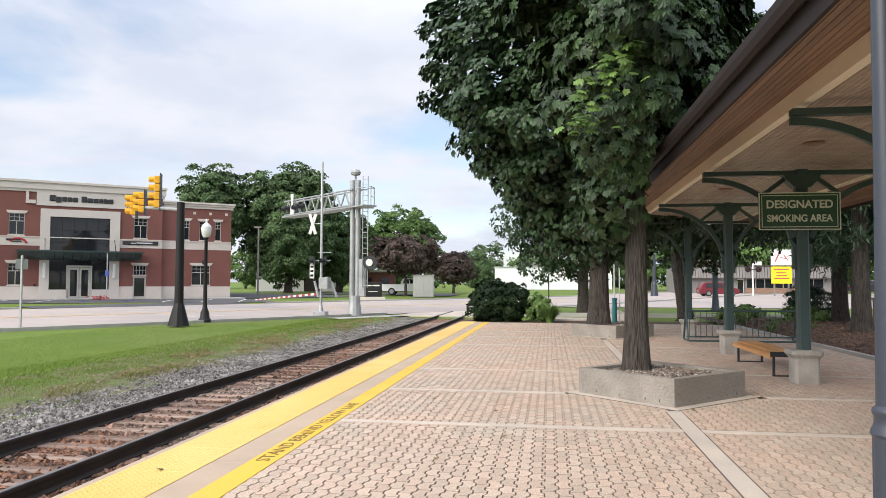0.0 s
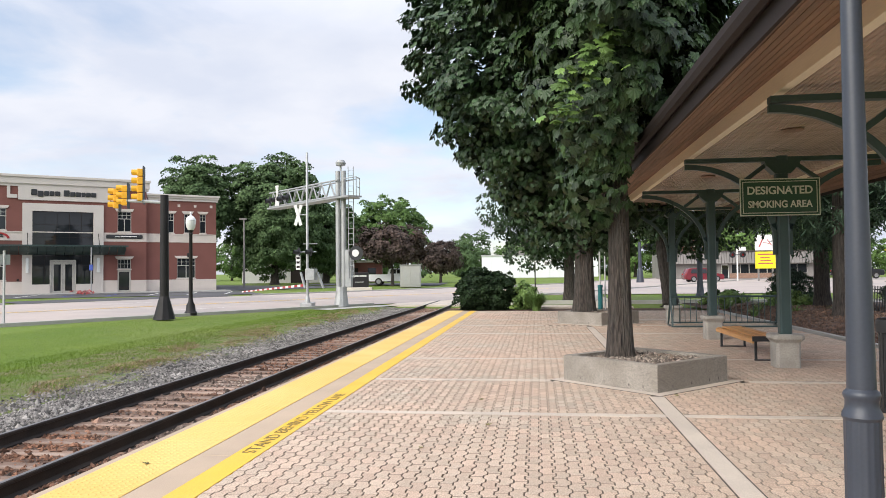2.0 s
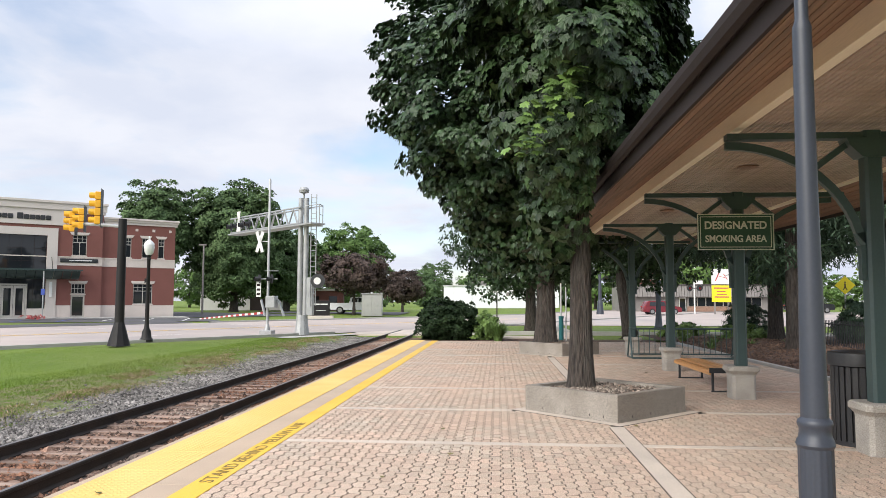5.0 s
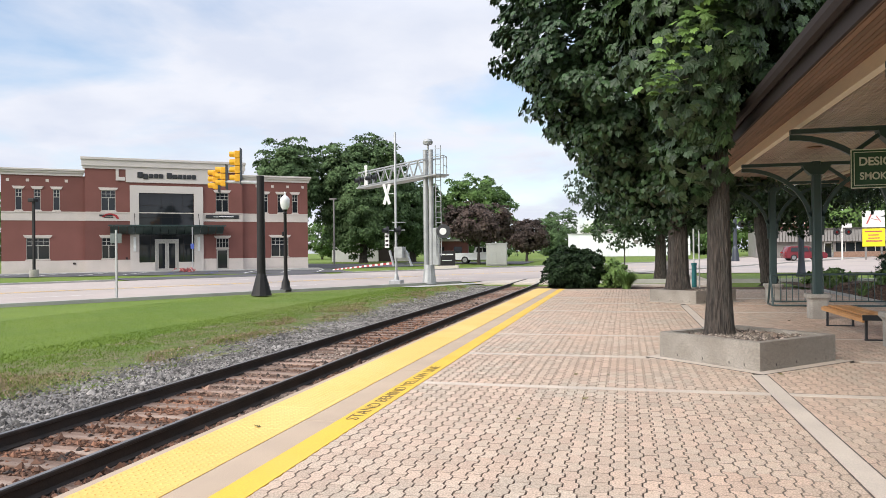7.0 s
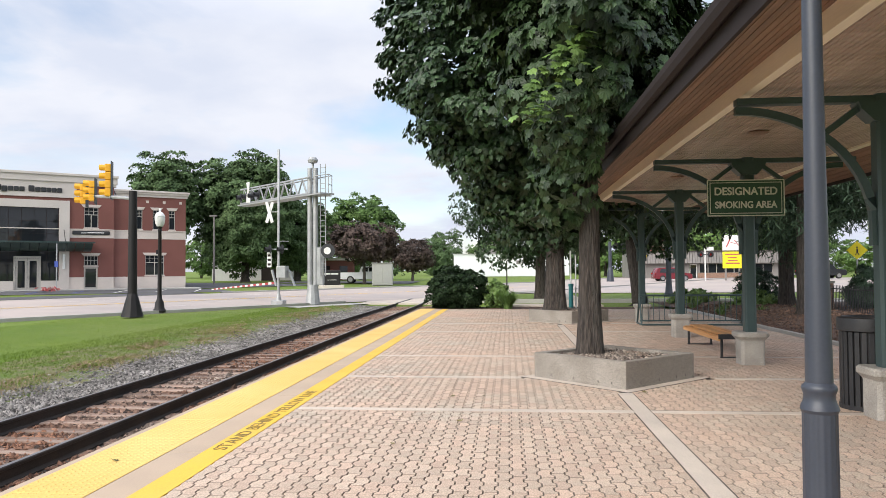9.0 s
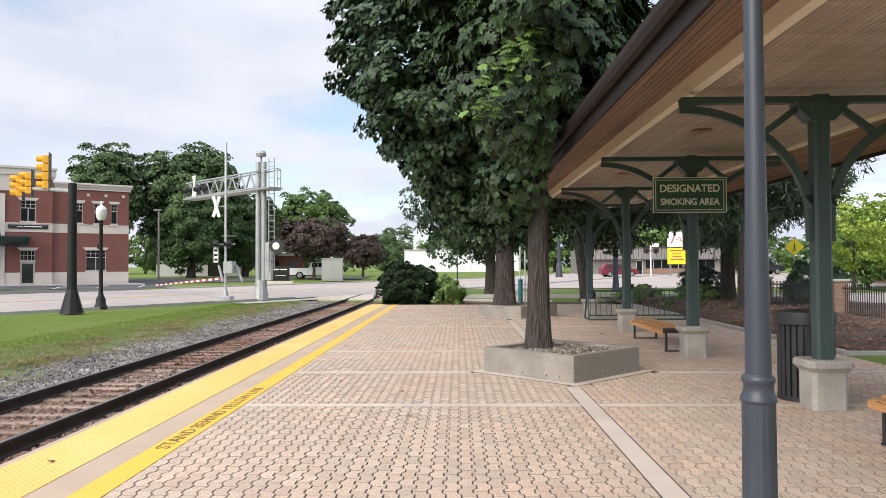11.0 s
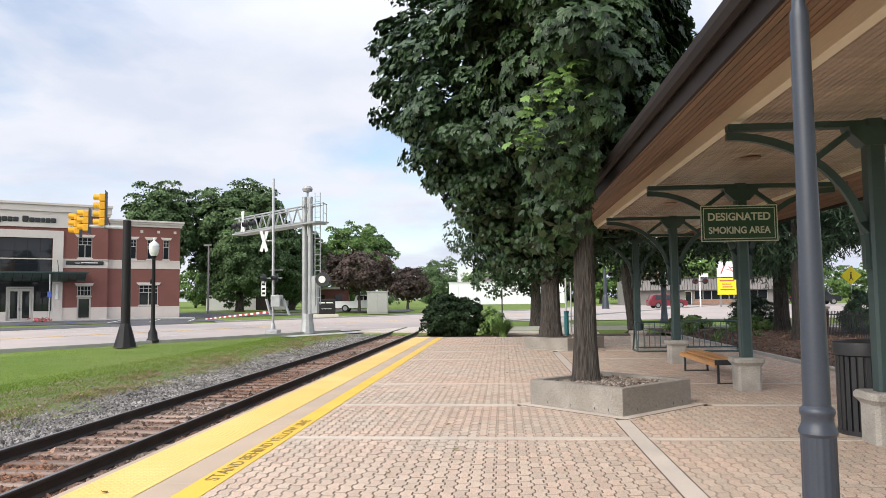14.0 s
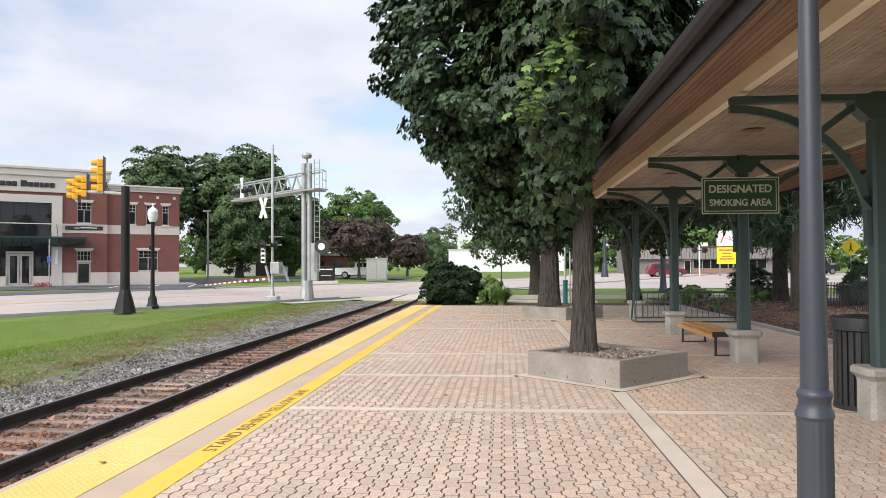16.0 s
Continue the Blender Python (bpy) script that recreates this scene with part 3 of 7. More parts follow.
# ---------------------------------------------------------------- track
TRACK_X = -5.66
for sx, lab in ((-0.7525, "far"), (0.7525, "near")):
    x = TRACK_X + sx
    prof = [(-0.07, -0.175), (0.07, -0.175), (0.07, -0.16), (0.012, -0.14), (0.010, -0.05), (0.036, -0.036), (0.036, -0.008), (0.028, 0.0), (-0.028, 0.0), (-0.036, -0.008), (-0.036, -0.036), (-0.010, -0.05), (-0.012, -0.14), (-0.07, -0.16)]
    rail = thing("rail", "long dark rusty steel rail with a worn head", "rail", group="track rails")
    sh = Shape().sweep(prof, [(x, -14, -0.2), (x, 20, -0.2), (x, 45, -0.2), (x, 120, 0.02)])
    part("rail_body", sh, M_RAIL, rail)
    part("rail_head", Shape().sweep([(-0.024, 0.0015), (-0.024, -0.002), (0.024, -0.002), (0.024, 0.0015)], [(x, -14, -0.2), (x, 45, -0.2), (x, 120, 0.02)]), M_RTOP, rail, "polished running surface")
sh = Shape()
sh.v = [(-10.2, -14, -0.33), (-8.3, -14, -0.36), (-7.1, -14, -0.36), (-6.5, -14, -0.385), (-4.8, -14, -0.385), (-3.8, -14, -0.44)]
sh.v += [(x, 41.5, z) for x, _, z in sh.v]
sh.f = [(i, i + 1, i + 7, i + 6) for i in range(5)]
bed = mesh_thing("ballast", sh, M_BED, "grey crushed-stone ballast bed under the track", "ballast", "structure")
rng = random.Random(4)
tie_ys = []
tie_me = [Shape().box(-1.28, -0.115, -0.16, 1.28, 0.115, 0.0, 0.012) for _ in range(3)]
tie_me = [s.mesh("tie", M_TIE) for s in tie_me]
ty = -3.0
while ty < 41:
    ob = new("railway_tie", tie_me[rng.randrange(3)])
    tagged(ob, "weathered brown wooden railway tie bedded in stones", "railway tie", "railway ties")
    ob.matrix_basis = pose(TRACK_X + rng.uniform(-0.05, 0.05), ty, -0.358 + rng.uniform(-0.015, 0.0), 0, rng.uniform(-0.6, 0.6), rng.uniform(-1.5, 1.5))
    tie_ys.append(ty)
    ty += 0.53 + rng.uniform(-0.03, 0.03)


def stones(name, n, where, size, material, label, seed, parent=None):
    """Loose stones: jittered octahedra, all in one mesh."""
    r = np.random.default_rng(seed)
    base = np.array([(1, 0, 0), (0, 1, 0), (-1, 0, 0), (0, -1, 0), (0.3, 0.2, 0.8), (-0.2, 0.1, -0.7)])
    tri = np.array([(0, 1, 4), (1, 2, 4), (2, 3, 4), (3, 0, 4), (1, 0, 5), (2, 1, 5), (3, 2, 5), (0, 3, 5)])
    c = where(r, n)
    n = len(c)
    s = size * np.exp(r.normal(0, 0.35, (n, 1, 1)))
    a = r.uniform(0, 6.28, n)
    pts = base[None] * r.uniform(0.6, 1.3, (n, 6, 3)) + r.normal(0, 0.12, (n, 6, 3))
    ca, sa = np.cos(a)[:, None], np.sin(a)[:, None]
    rot = np.stack((pts[..., 0] * ca - pts[..., 1] * sa, pts[..., 0] * sa + pts[..., 1] * ca, pts[..., 2]), -1)
    v = (rot * s + c[:, None, :]).reshape(-1, 3)
    f = (tri[None] + 6 * np.arange(n)[:, None, None]).reshape(-1, 3)
    me = bpy.data.meshes.new(name)
    me.from_pydata(v.tolist(), [], f.tolist())
    me.materials.append(material)
    ob = new(name, me)
    return tagged(ob, label, "stones", kind="stuff")


def shoulder(r, n):
    y = 4 + 37 * r.uniform(0, 1, n) ** 1.5
    x = -6.55 - 1.55 * r.uniform(0, 1, n) - np.abs(r.normal(0, 0.35, n))
    z = np.where(x < -7.9, -0.335 + (-7.9 - x) * 0.07, -0.35)
    return np.stack((x, y, z), 1)
def between(r, n):
    y = 3 + 38 * r.uniform(0, 1, n) ** 1.5
    x = r.uniform(-6.32, -4.98, n)
    gap = np.min(np.abs(y[:, None] - np.array(tie_ys)[None]), axis=1)
    keep = (gap > 0.125) | (r.uniform(0, 1, n) < 0.16)
    return np.stack((x, y, np.where(gap > 0.12, -0.372, -0.36)), 1)[keep]
def near_side(r, n):
    y = 3 + 38 * r.uniform(0, 1, n) ** 1.5
    return np.stack((r.uniform(-4.8, -3.95, n), y, np.full(n, -0.365)), 1)
stones("ballast_stones", 40000, shoulder, 0.025, M_BAL, "loose grey ballast stones beside the track", 1)
stones("ballast_stones", 12000, between, 0.024, M_BALR, "rust-stained ballast stones between the rails", 2)
stones("ballast_clods", 260, between, 0.045, M_CLOD, "dark oily clods lying between the rails", 8)
stones("ballast_stones", 9000, near_side, 0.026, M_BALR, "dirty ballast stones under the platform edge", 3)
sh = Shape()
sh.v = [(-6.33, -10, -0.379), (-4.97, -10, -0.379), (-6.33, 41, -0.379), (-4.97, 41, -0.379)]
sh.f = [(0, 1, 3, 2)]
mesh_thing("ballast", sh, M_BEDR, "rust-brown fouled ballast between the rails", "ballast", "structure")

# sparse grass between lawn and stones, its edge ragged
rng = random.Random(11)
sh = Shape()
ny = 60
for i in range(ny + 1):
    y = -14 + 55 * i / ny
    e = noise.noise(Vector((y * 0.35, 3.1, 0))) * 0.45
    for x, z in ((-10.9, -0.262), (-9.6 + e, -0.236), (-8.8 + e, -0.262), (-7.85 + e, -0.348)):
        sh.v.append((x, y, z))
sh.f = [(i * 4 + j, i * 4 + j + 1, i * 4 + j + 5, i * 4 + j + 4) for i in range(ny) for j in range(3)]
mesh_thing("verge", sh, [M_VERGE], "thin dry grass verge beside the ballast", "verge", "structure", smooth=True)


def blades(name, n, where, h, w, material, label, seed, category="grass", lean=0.5):
    r = np.random.default_rng(seed)
    c = where(r, n)
    n = len(c)
    a = r.uniform(0, 6.28, n)
    hh = h * r.uniform(0.5, 1.3, n)
    d = np.stack((np.cos(a), np.sin(a), np.zeros(n)), 1)
    ln = np.stack((r.normal(0, lean, n), r.normal(0, lean, n), np.ones(n)), 1)
    ln /= np.linalg.norm(ln, axis=1)[:, None]
    v = np.stack((c - d * w / 2, c + d * w / 2, c + ln * hh[:, None]), 1).reshape(-1, 3)
    me = bpy.data.meshes.new(name)
    me.from_pydata(v.tolist(), [], (np.arange(3 * n).reshape(-1, 3)).tolist())
    me.materials.append(material)
    return tagged(new(name, me), label, category, kind="stuff")


VERGE_Z = lambda x: np.interp(x, [-10.9, -9.6, -8.8, -7.85], [-0.262, -0.238, -0.264, -0.35])


def lawn_where(r, n):
    y = 6 + 34 * r.uniform(0, 1, n) ** 1.3
    x = -7.9 - 10 * r.uniform(0, 1, n) ** 1.2
    ok = (-0.84 * x + 0.54 * y) < 30.6
    keep = ok & ((x < -9.6) | (r.uniform(0, 1, n) < 0.95 * np.clip((-8.0 - x) / 1.5, 0.06, 1)))
    return np.stack((x, y, VERGE_Z(x)), 1)[keep]
blades("lawn_grass", 200000, lawn_where, 0.042, 0.014, M_BLADE, "short mown lawn grass blades", 5, lean=0.9)

M_STRAW = mat("dry_straw", (0.36, 0.28, 0.18), (0.22, 0.16, 0.10), 0.9, 0.9, fine=5, mix=0.4, rnd=0.4, island=True, spec=0.2)


def verge_where(r, n):
    y = 5 + 34 * r.uniform(0, 1, n) ** 1.3
    x = -8.95 + 0.5 * r.normal(0, 1, n)
    patch = np.array([noise.noise(Vector((a * 0.9, b * 0.5, 2.0))) for a, b in zip(x, y)])
    keep = (patch > 0.02) & (x < -7.8) & (x > -9.9)
    return np.stack((x, y, VERGE_Z(x) + 0.004), 1)[keep]
blades("verge_straw", 60000, verge_where, 0.075, 0.018, M_STRAW, "dry straw and bare stalks along the lawn edge", 6, "dry grass", 2.2)
def tuft_where(r, n):
    c = np.repeat(verge_where(r, n // 12), 12, axis=0)
    return c + r.normal(0, 1, c.shape) * np.array([0.14, 0.14, 0.0])
blades("verge_grass", 20000, tuft_where, 0.06, 0.014, M_BLADE, "ragged green tufts among the stones", 7, "grass", 0.8)

# timber and concrete panels where the road crosses the track
sh = Shape()
for x0, x1 in ((-8.6, -6.5), (-6.3, -5.02), (-4.82, -3.6)):
    for i in range(5):
        sh.box(x0, 41.6 + i * 3.2, -0.5, x1, 41.6 + i * 3.2 + 3.17, -0.203, 0.012)
mesh_thing("crossing_panels", sh, M_CONC, "concrete level crossing panels round the rails", "crossing panel", "structure")
# footway with yellow warning strip beside the crossing
sh = Shape()
for s0, s1 in ((25.5, 30.8),):
    pts = [on_road(29.3, s0), on_road(30.6, s0), on_road(30.6, 38), on_road(29.3, 38)]
    sh.v, sh.f = [(p[0], p[1], p[2] - 0.025) for p in pts], [(0, 3, 2, 1)]
mesh_thing("footpath", sh, M_KERB, "narrow pale footpath beside the road", "footpath", "structure")
sh = Shape()
pts = [on_road(29.4, 31.0), on_road(30.5, 31.0), on_road(30.5, 32.6), on_road(29.4, 32.6)]
sh.v, sh.f = [(p[0], p[1], p[2] - 0.015) for p in pts], [(0, 3, 2, 1)]
mesh_thing("warning_strip", sh, M_YEL, "yellow tactile warning strip on the footpath", "warning strip", "structure")

# ---------------------------------------------------------------- station canopy
canopy = thing("station_canopy", "long open platform canopy with green steel posts and wooden soffit", "canopy")
CX, CY0, CY1 = 4.35, -6.0, 25.6
POSTS = (3.75, 8.6, 13.3, 18.5, 23.7)
for sgn in (-1, 1):
    X = lambda d: CX + sgn * d
    lo, hi = sorted((X(1.49), X(1.61)))
    part("cream_beam", Shape().box(lo, CY0, 3.69, hi, CY1, 3.91, 0.006), M_CREAM, canopy, "cream painted edge beam")
    # soffit boards of the overhang, running along it
    nb = 8
    for i in range(nb):
        a, b = 1.615 + i * 0.121, 1.615 + (i + 1) * 0.121 - 0.015
        za, zb = 3.89 - (a - 1.615) * 0.40, 3.89 - (b - 1.615) * 0.40
        ys = [CY0] + [CY0 + 2.2 + ((i * 1.37) % 3.1) + k * 3.7 for k in range(8)] + [CY1]
        ys = [y for y in ys if y <= CY1]
        for y0, y1 in zip(ys, ys[1:]):
            if y1 - y0 < 0.01:
                continue
            sh = Shape()
            v = [(X(a), y0, za), (X(b), y0, zb), (X(b), y1 - 0.004, zb), (X(a), y1 - 0.004, za)]
            v += [(p[0], p[1], p[2] + 0.018) for p in v]
            sh.add(v, [(3, 2, 1, 0), (4, 5, 6, 7), (0, 1, 5, 4), (1, 2, 6, 5), (2, 3, 7, 6), (3, 0, 4, 7)])
            part("soffit_board", sh, M_SOFF, canopy)
    # fascia and gutter
    e = 1.615 + nb * 0.121
    part("soffit_backing", Shape().add([(X(1.612), CY0, 3.93), (X(e), CY0, 3.93 - nb * 0.0484), (X(e), CY1, 3.93 - nb * 0.0484), (X(1.612), CY1, 3.93)], [(0, 1, 2, 3)]), M_FASC, canopy)
    ze = 3.56
    lo, hi = sorted((X(e), X(e + 0.035)))
    part("fascia", Shape().box(lo, CY0, ze - 0.11, hi, CY1, ze + 0.2, 0.004), M_FASC, canopy, "dark brown fascia board")
    prof = [(0.0, 0.0), (0.05, -0.03), (0.10, -0.01), (0.125, 0.05), (0.125, 0.12), (0.115, 0.12), (0.115, 0.055), (0.09, 0.0), (0.05, -0.015), (0.0, 0.015)]
    gut = Shape().sweep([(-sgn * -p[0] if sgn > 0 else -p[0], p[1]) for p in prof], [(X(e + 0.036), CY0, ze + 0.07), (X(e + 0.036), CY1, ze + 0.07)])
    part("gutter", gut, M_FASC, canopy, "dark metal roof gutter")
    sh = Shape()
    v = [(X(e + 0.12), CY0 - 0.1, ze + 0.20), (X(0), CY0 - 0.1, ze + 0.20 + (e + 0.12) * 0.44), (X(0), CY1 + 0.1, ze + 0.20 + (e + 0.12) * 0.44), (X(e + 0.12), CY1 + 0.1, ze + 0.20)]
    v += [(p[0], p[1], p[2] - 0.05) for p in v]
    sh.add(v, [(0, 1, 2, 3), (7, 6, 5, 4), (0, 4, 5, 1), (1, 5, 6, 2), (2, 6, 7, 3), (3, 7, 4, 0)])
    part("roof_slope", sh, M_ROOF, canopy, "dark shingled roof slope")
for y in (CY0, CY1 - 0.1):
    part("end_beam", Shape().box(CX - 1.485, y, 3.70, CX + 1.485, y + 0.1, 3.905, 0.006), M_CREAM, canopy, "cream painted end beam")
    sh = Shape()
    v = [(CX - 2.5, y + 0.02, 3.68), (CX + 2.5, y + 0.02, 3.68), (CX, y + 0.02, 4.72)]
    v += [(p[0], p[1] + 0.05, p[2]) for p in v]
    sh.add(v, [(0, 1, 2), (5, 4, 3), (0, 3, 4, 1), (1, 4, 5, 2), (2, 5, 3, 0)])
    part("gable", sh, M_CREAM, canopy, "cream painted gable end")
# beadboard ceiling, narrow boards running along the canopy
sh = Shape()
n = 46
w = 2.976 / n
for i in range(n):
    x = CX - 1.488 + i * w
    v = [(x + a, y, z) for a, z in ((0.002, 3.745), (0.009, 3.725), (w - 0.009, 3.725), (w - 0.002, 3.745)) for y in (CY0 + 0.1, CY1 - 0.1)]
    sh.add(v, [(0, 1, 3, 2), (2, 3, 5, 4), (4, 5, 7, 6)])
sh.box(CX - 1.488, CY0 + 0.1, 3.746, CX + 1.488, CY1 - 0.1, 3.78)
mesh_thing("ceiling", sh, M_CEIL, "brown tongue-and-groove board ceiling under the canopy", "ceiling", "structure")

for py in POSTS:
    po = 0.098
    c = 0.03
    oct_ = [(-po, -po + c), (-po + c, -po), (po - c, -po), (po, -po + c), (po, po - c), (po - c, po), (-po + c, po), (-po, po - c)]
    pc = CX - 0.11
    pts = [(pc + a, py + b) for a, b in oct_]
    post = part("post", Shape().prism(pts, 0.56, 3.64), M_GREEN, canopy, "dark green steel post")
    gus = [(pc + a, z) for a, z in ((-0.30, 3.552), (-0.27, 3.47), (-0.13, 3.33), (0.13, 3.33), (0.27, 3.47), (0.30, 3.552))]
    gs = Shape()
    gs.v = [(a, py - 0.11, z) for a, z in gus] + [(a, py + 0.11, z) for a, z in gus]
    gs.f = [tuple(range(6)), tuple(range(11, 5, -1))] + [(k, (k + 6), (k + 1) % 6 + 6, (k + 1) % 6) for k in range(6)]
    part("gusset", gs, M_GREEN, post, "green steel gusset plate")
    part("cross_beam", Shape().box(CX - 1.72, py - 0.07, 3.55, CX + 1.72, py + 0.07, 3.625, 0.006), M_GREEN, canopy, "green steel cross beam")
    for sx, sy in ((-1, 0), (1, 0)):
        reach = 1.5 if sx else 1.25
        arc = []
        for k in range(15):
            w = math.pi / 2 * k / 14
            d = po + 0.02 + (reach) * (1 - math.cos(w))
            z = 2.18 + (3.49 - 2.18) * math.sin(w)
            arc.append((pc + sx * d, py + sy * d, z))
        arc.insert(0, (pc + sx * (po + 0.02), py + sy * (po + 0.02), 1.93))
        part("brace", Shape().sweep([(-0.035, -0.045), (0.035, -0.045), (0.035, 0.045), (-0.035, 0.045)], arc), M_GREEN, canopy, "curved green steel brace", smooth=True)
        a = (pc + sx * 0.62, py + sy * 0.62, 3.22)
        b = (pc + sx * 0.22, py + sy * 0.22, 3.52)
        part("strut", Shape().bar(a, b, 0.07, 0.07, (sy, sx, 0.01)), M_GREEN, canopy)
    # cast pedestal with a moulded cap
    ped = Shape()
    def ring(h, z):
        k = h * 0.22
        return [(pc - h, py - h + k, z), (pc - h + k, py - h, z), (pc + h - k, py - h, z), (pc + h, py - h + k, z), (pc + h, py + h - k, z), (pc + h - k, py + h, z), (pc - h + k, py + h, z), (pc - h, py + h - k, z)]
    levels = [ring(0.20, 0.0), ring(0.20, 0.40), ring(0.205, 0.43), ring(0.24, 0.475), ring(0.255, 0.49), ring(0.255, 0.545), ring(0.235, 0.57)]
    ped.v = [p for r in levels for p in r]
    ped.f = [(j * 8 + i, j * 8 + (i + 1) % 8, j * 8 + 8 + (i + 1) % 8, j * 8 + 8 + i) for j in range(len(levels) - 1) for i in range(8)] + [tuple(range((len(levels) - 1) * 8, len(levels) * 8))]
    part("pedestal", ped, M_PED, canopy, "cast concrete pedestal with a moulded cap")
for y in (6.0, 11.2, 16.5, 21.8):
    part("ceiling_disc", Shape().lathe([(0.02, 0.0), (0.15, -0.004), (0.16, -0.02), (0.12, -0.03), (0.02, -0.031)], 0, 0, 20).moved(pose(3.75, y, 3.724, 0, 0, 0)), M_SOFF, canopy, "flat round brown ceiling fitting")

# ---------------------------------------------------------------- platform things
sign = thing("smoking_area_sign", "green sign with cream lettering fixed to a canopy post", "sign")
sy = 13.0
SX0, SX1, SZ0, SZ1 = 3.46, 4.755, 2.585, 3.215
part("sign_panel", Shape().box(SX0, sy - 0.03, SZ0, SX1, sy, SZ1, 0.006), M_SIGN, sign)
bd = Shape()
for i0 in (0.0, 0.045):
    w = 0.016 if i0 == 0 else 0.011
    x0, x1, z0, z1 = SX0 + i0, SX1 - i0, SZ0 + i0, SZ1 - i0
    f0, f1 = sy - 0.036, sy - 0.0305
    bd.box(x0, f0, z0, x1, f1, z0 + w).box(x0, f0, z1 - w, x1, f1, z1).box(x0, f0, z0 + w, x0 + w, f1, z1 - w).box(x1 - w, f0, z0 + w, x1, f1, z1 - w)
part("sign_border", bd, M_SIGNW, sign)
mx = (SX0 + SX1) / 2
letters("sign_lettering", "DESIGNATED", M_SIGNW, 0.185, sign, pose(mx, sy - 0.034, 3.01, 90, 0, 0), width=1.05, heavy=0.0045)
letters("sign_lettering", "SMOKING AREA", M_SIGNW, 0.165, sign, pose(mx, sy - 0.034, 2.775, 90, 0, 0), width=1.04, heavy=0.004)
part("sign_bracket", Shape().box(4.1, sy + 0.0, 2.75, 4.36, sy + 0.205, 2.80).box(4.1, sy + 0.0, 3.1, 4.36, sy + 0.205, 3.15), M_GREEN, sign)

lamp = thing("lamp_post", "slate-blue painted lamp post with a collar and fluted base", "lamp post", (1.585, 3.87, 0))
part("base", Shape().lathe([(0.16, 0.0), (0.16, 0.06), (0.135, 0.09), (0.105, 0.16), (0.088, 0.3), (0.084, 0.95)], n=64, flute=16, depth=0.007, span=(0.17, 0.94)), M_LAMPP, lamp, smooth=True)
part("collar", Shape().lathe([(0.083, 0.945), (0.088, 0.955), (0.093, 0.965), (0.088, 0.985), (0.080, 1.0), (0.076, 1.02), (0.076, 1.045), (0.081, 1.055), (0.085, 1.07), (0.081, 1.085), (0.072, 1.092), (0.066, 1.10)], n=40), M_LAMPP, lamp, smooth=True)
part("shaft", Shape().lathe([(0.066, 1.095), (0.052, 2.2), (0.0475, 3.10), (0.0475, 3.125), (0.034, 3.16), (0.032, 4.6)], n=32), M_LAMPP, lamp, smooth=True)

bin_ = thing("litter_bin", "black ribbed metal litter bin beside a canopy pedestal", "litter bin", (4.33, 9.2, 0))
bin_.scale = (1.22, 1.22, 1.06)
part("liner", Shape().lathe([(0.235, 0.02), (0.245, 0.05), (0.245, 0.9)], n=32), M_BIN, bin_, smooth=True)
for i in range(26):
    w = 2 * math.pi * i / 26
    sl_ = Shape().box(0.25, -0.023, 0.04, 0.268, 0.023, 0.868, 0.004).moved(pose(0, 0, 0, 0, 0, math.degrees(w)))
    part("slat", sl_, M_BIN, bin_)
part("foot_ring", Shape().lathe([(0.25, 0.0), (0.275, 0.0), (0.275, 0.05), (0.25, 0.05)], n=32), M_BIN, bin_)
part("rim", Shape().lathe([(0.275, 0.87), (0.29, 0.88), (0.29, 1.0), (0.285, 1.02), (0.24, 1.035), (0.22, 1.0), (0.05, 0.99)], n=40), M_BIN, bin_, smooth=True)


def bench(x, y0, length):
    b = thing("bench", "slatted varnished wood bench on black steel legs", "bench", (x, y0, 0), group="platform benches")
    for i in range(6):
        xx = -0.25 + i * 0.1
        z = 0.44 - (0.03 if i == 0 else 0.0) - (0.02 if i == 5 else 0)
        part("slat", Shape().box(xx - 0.042, 0.02, z - 0.038, xx + 0.042, length - 0.02, z, 0.008), M_SLAT, b)
    part("front_slat", Shape().box(-0.325, 0.02, 0.32, -0.29, length - 0.02, 0.395, 0.008), M_SLAT, b)
    for yy in (0.12, length - 0.16):
        sh = Shape()
        for xa in (-0.24, 0.24):
            sh.box(xa - 0.02, yy - 0.025, 0.02, xa + 0.02, yy + 0.025, 0.40, 0.004)
        sh.box(-0.30, yy - 0.025, 0.365, 0.29, yy + 0.025, 0.401, 0.004).box(-0.27, yy - 0.03, 0.0, 0.27, yy + 0.03, 0.022, 0.004)
        part("leg_frame", sh, M_BIN, b, "black steel leg frame")
    part("end_cap", Shape().box(-0.33, 0.0, 0.36, 0.30, 0.02, 0.455, 0.006), M_BIN, b)
    return b


bench(4.24, 14.05, 2.8)
bench(4.18, 4.4, 2.6)

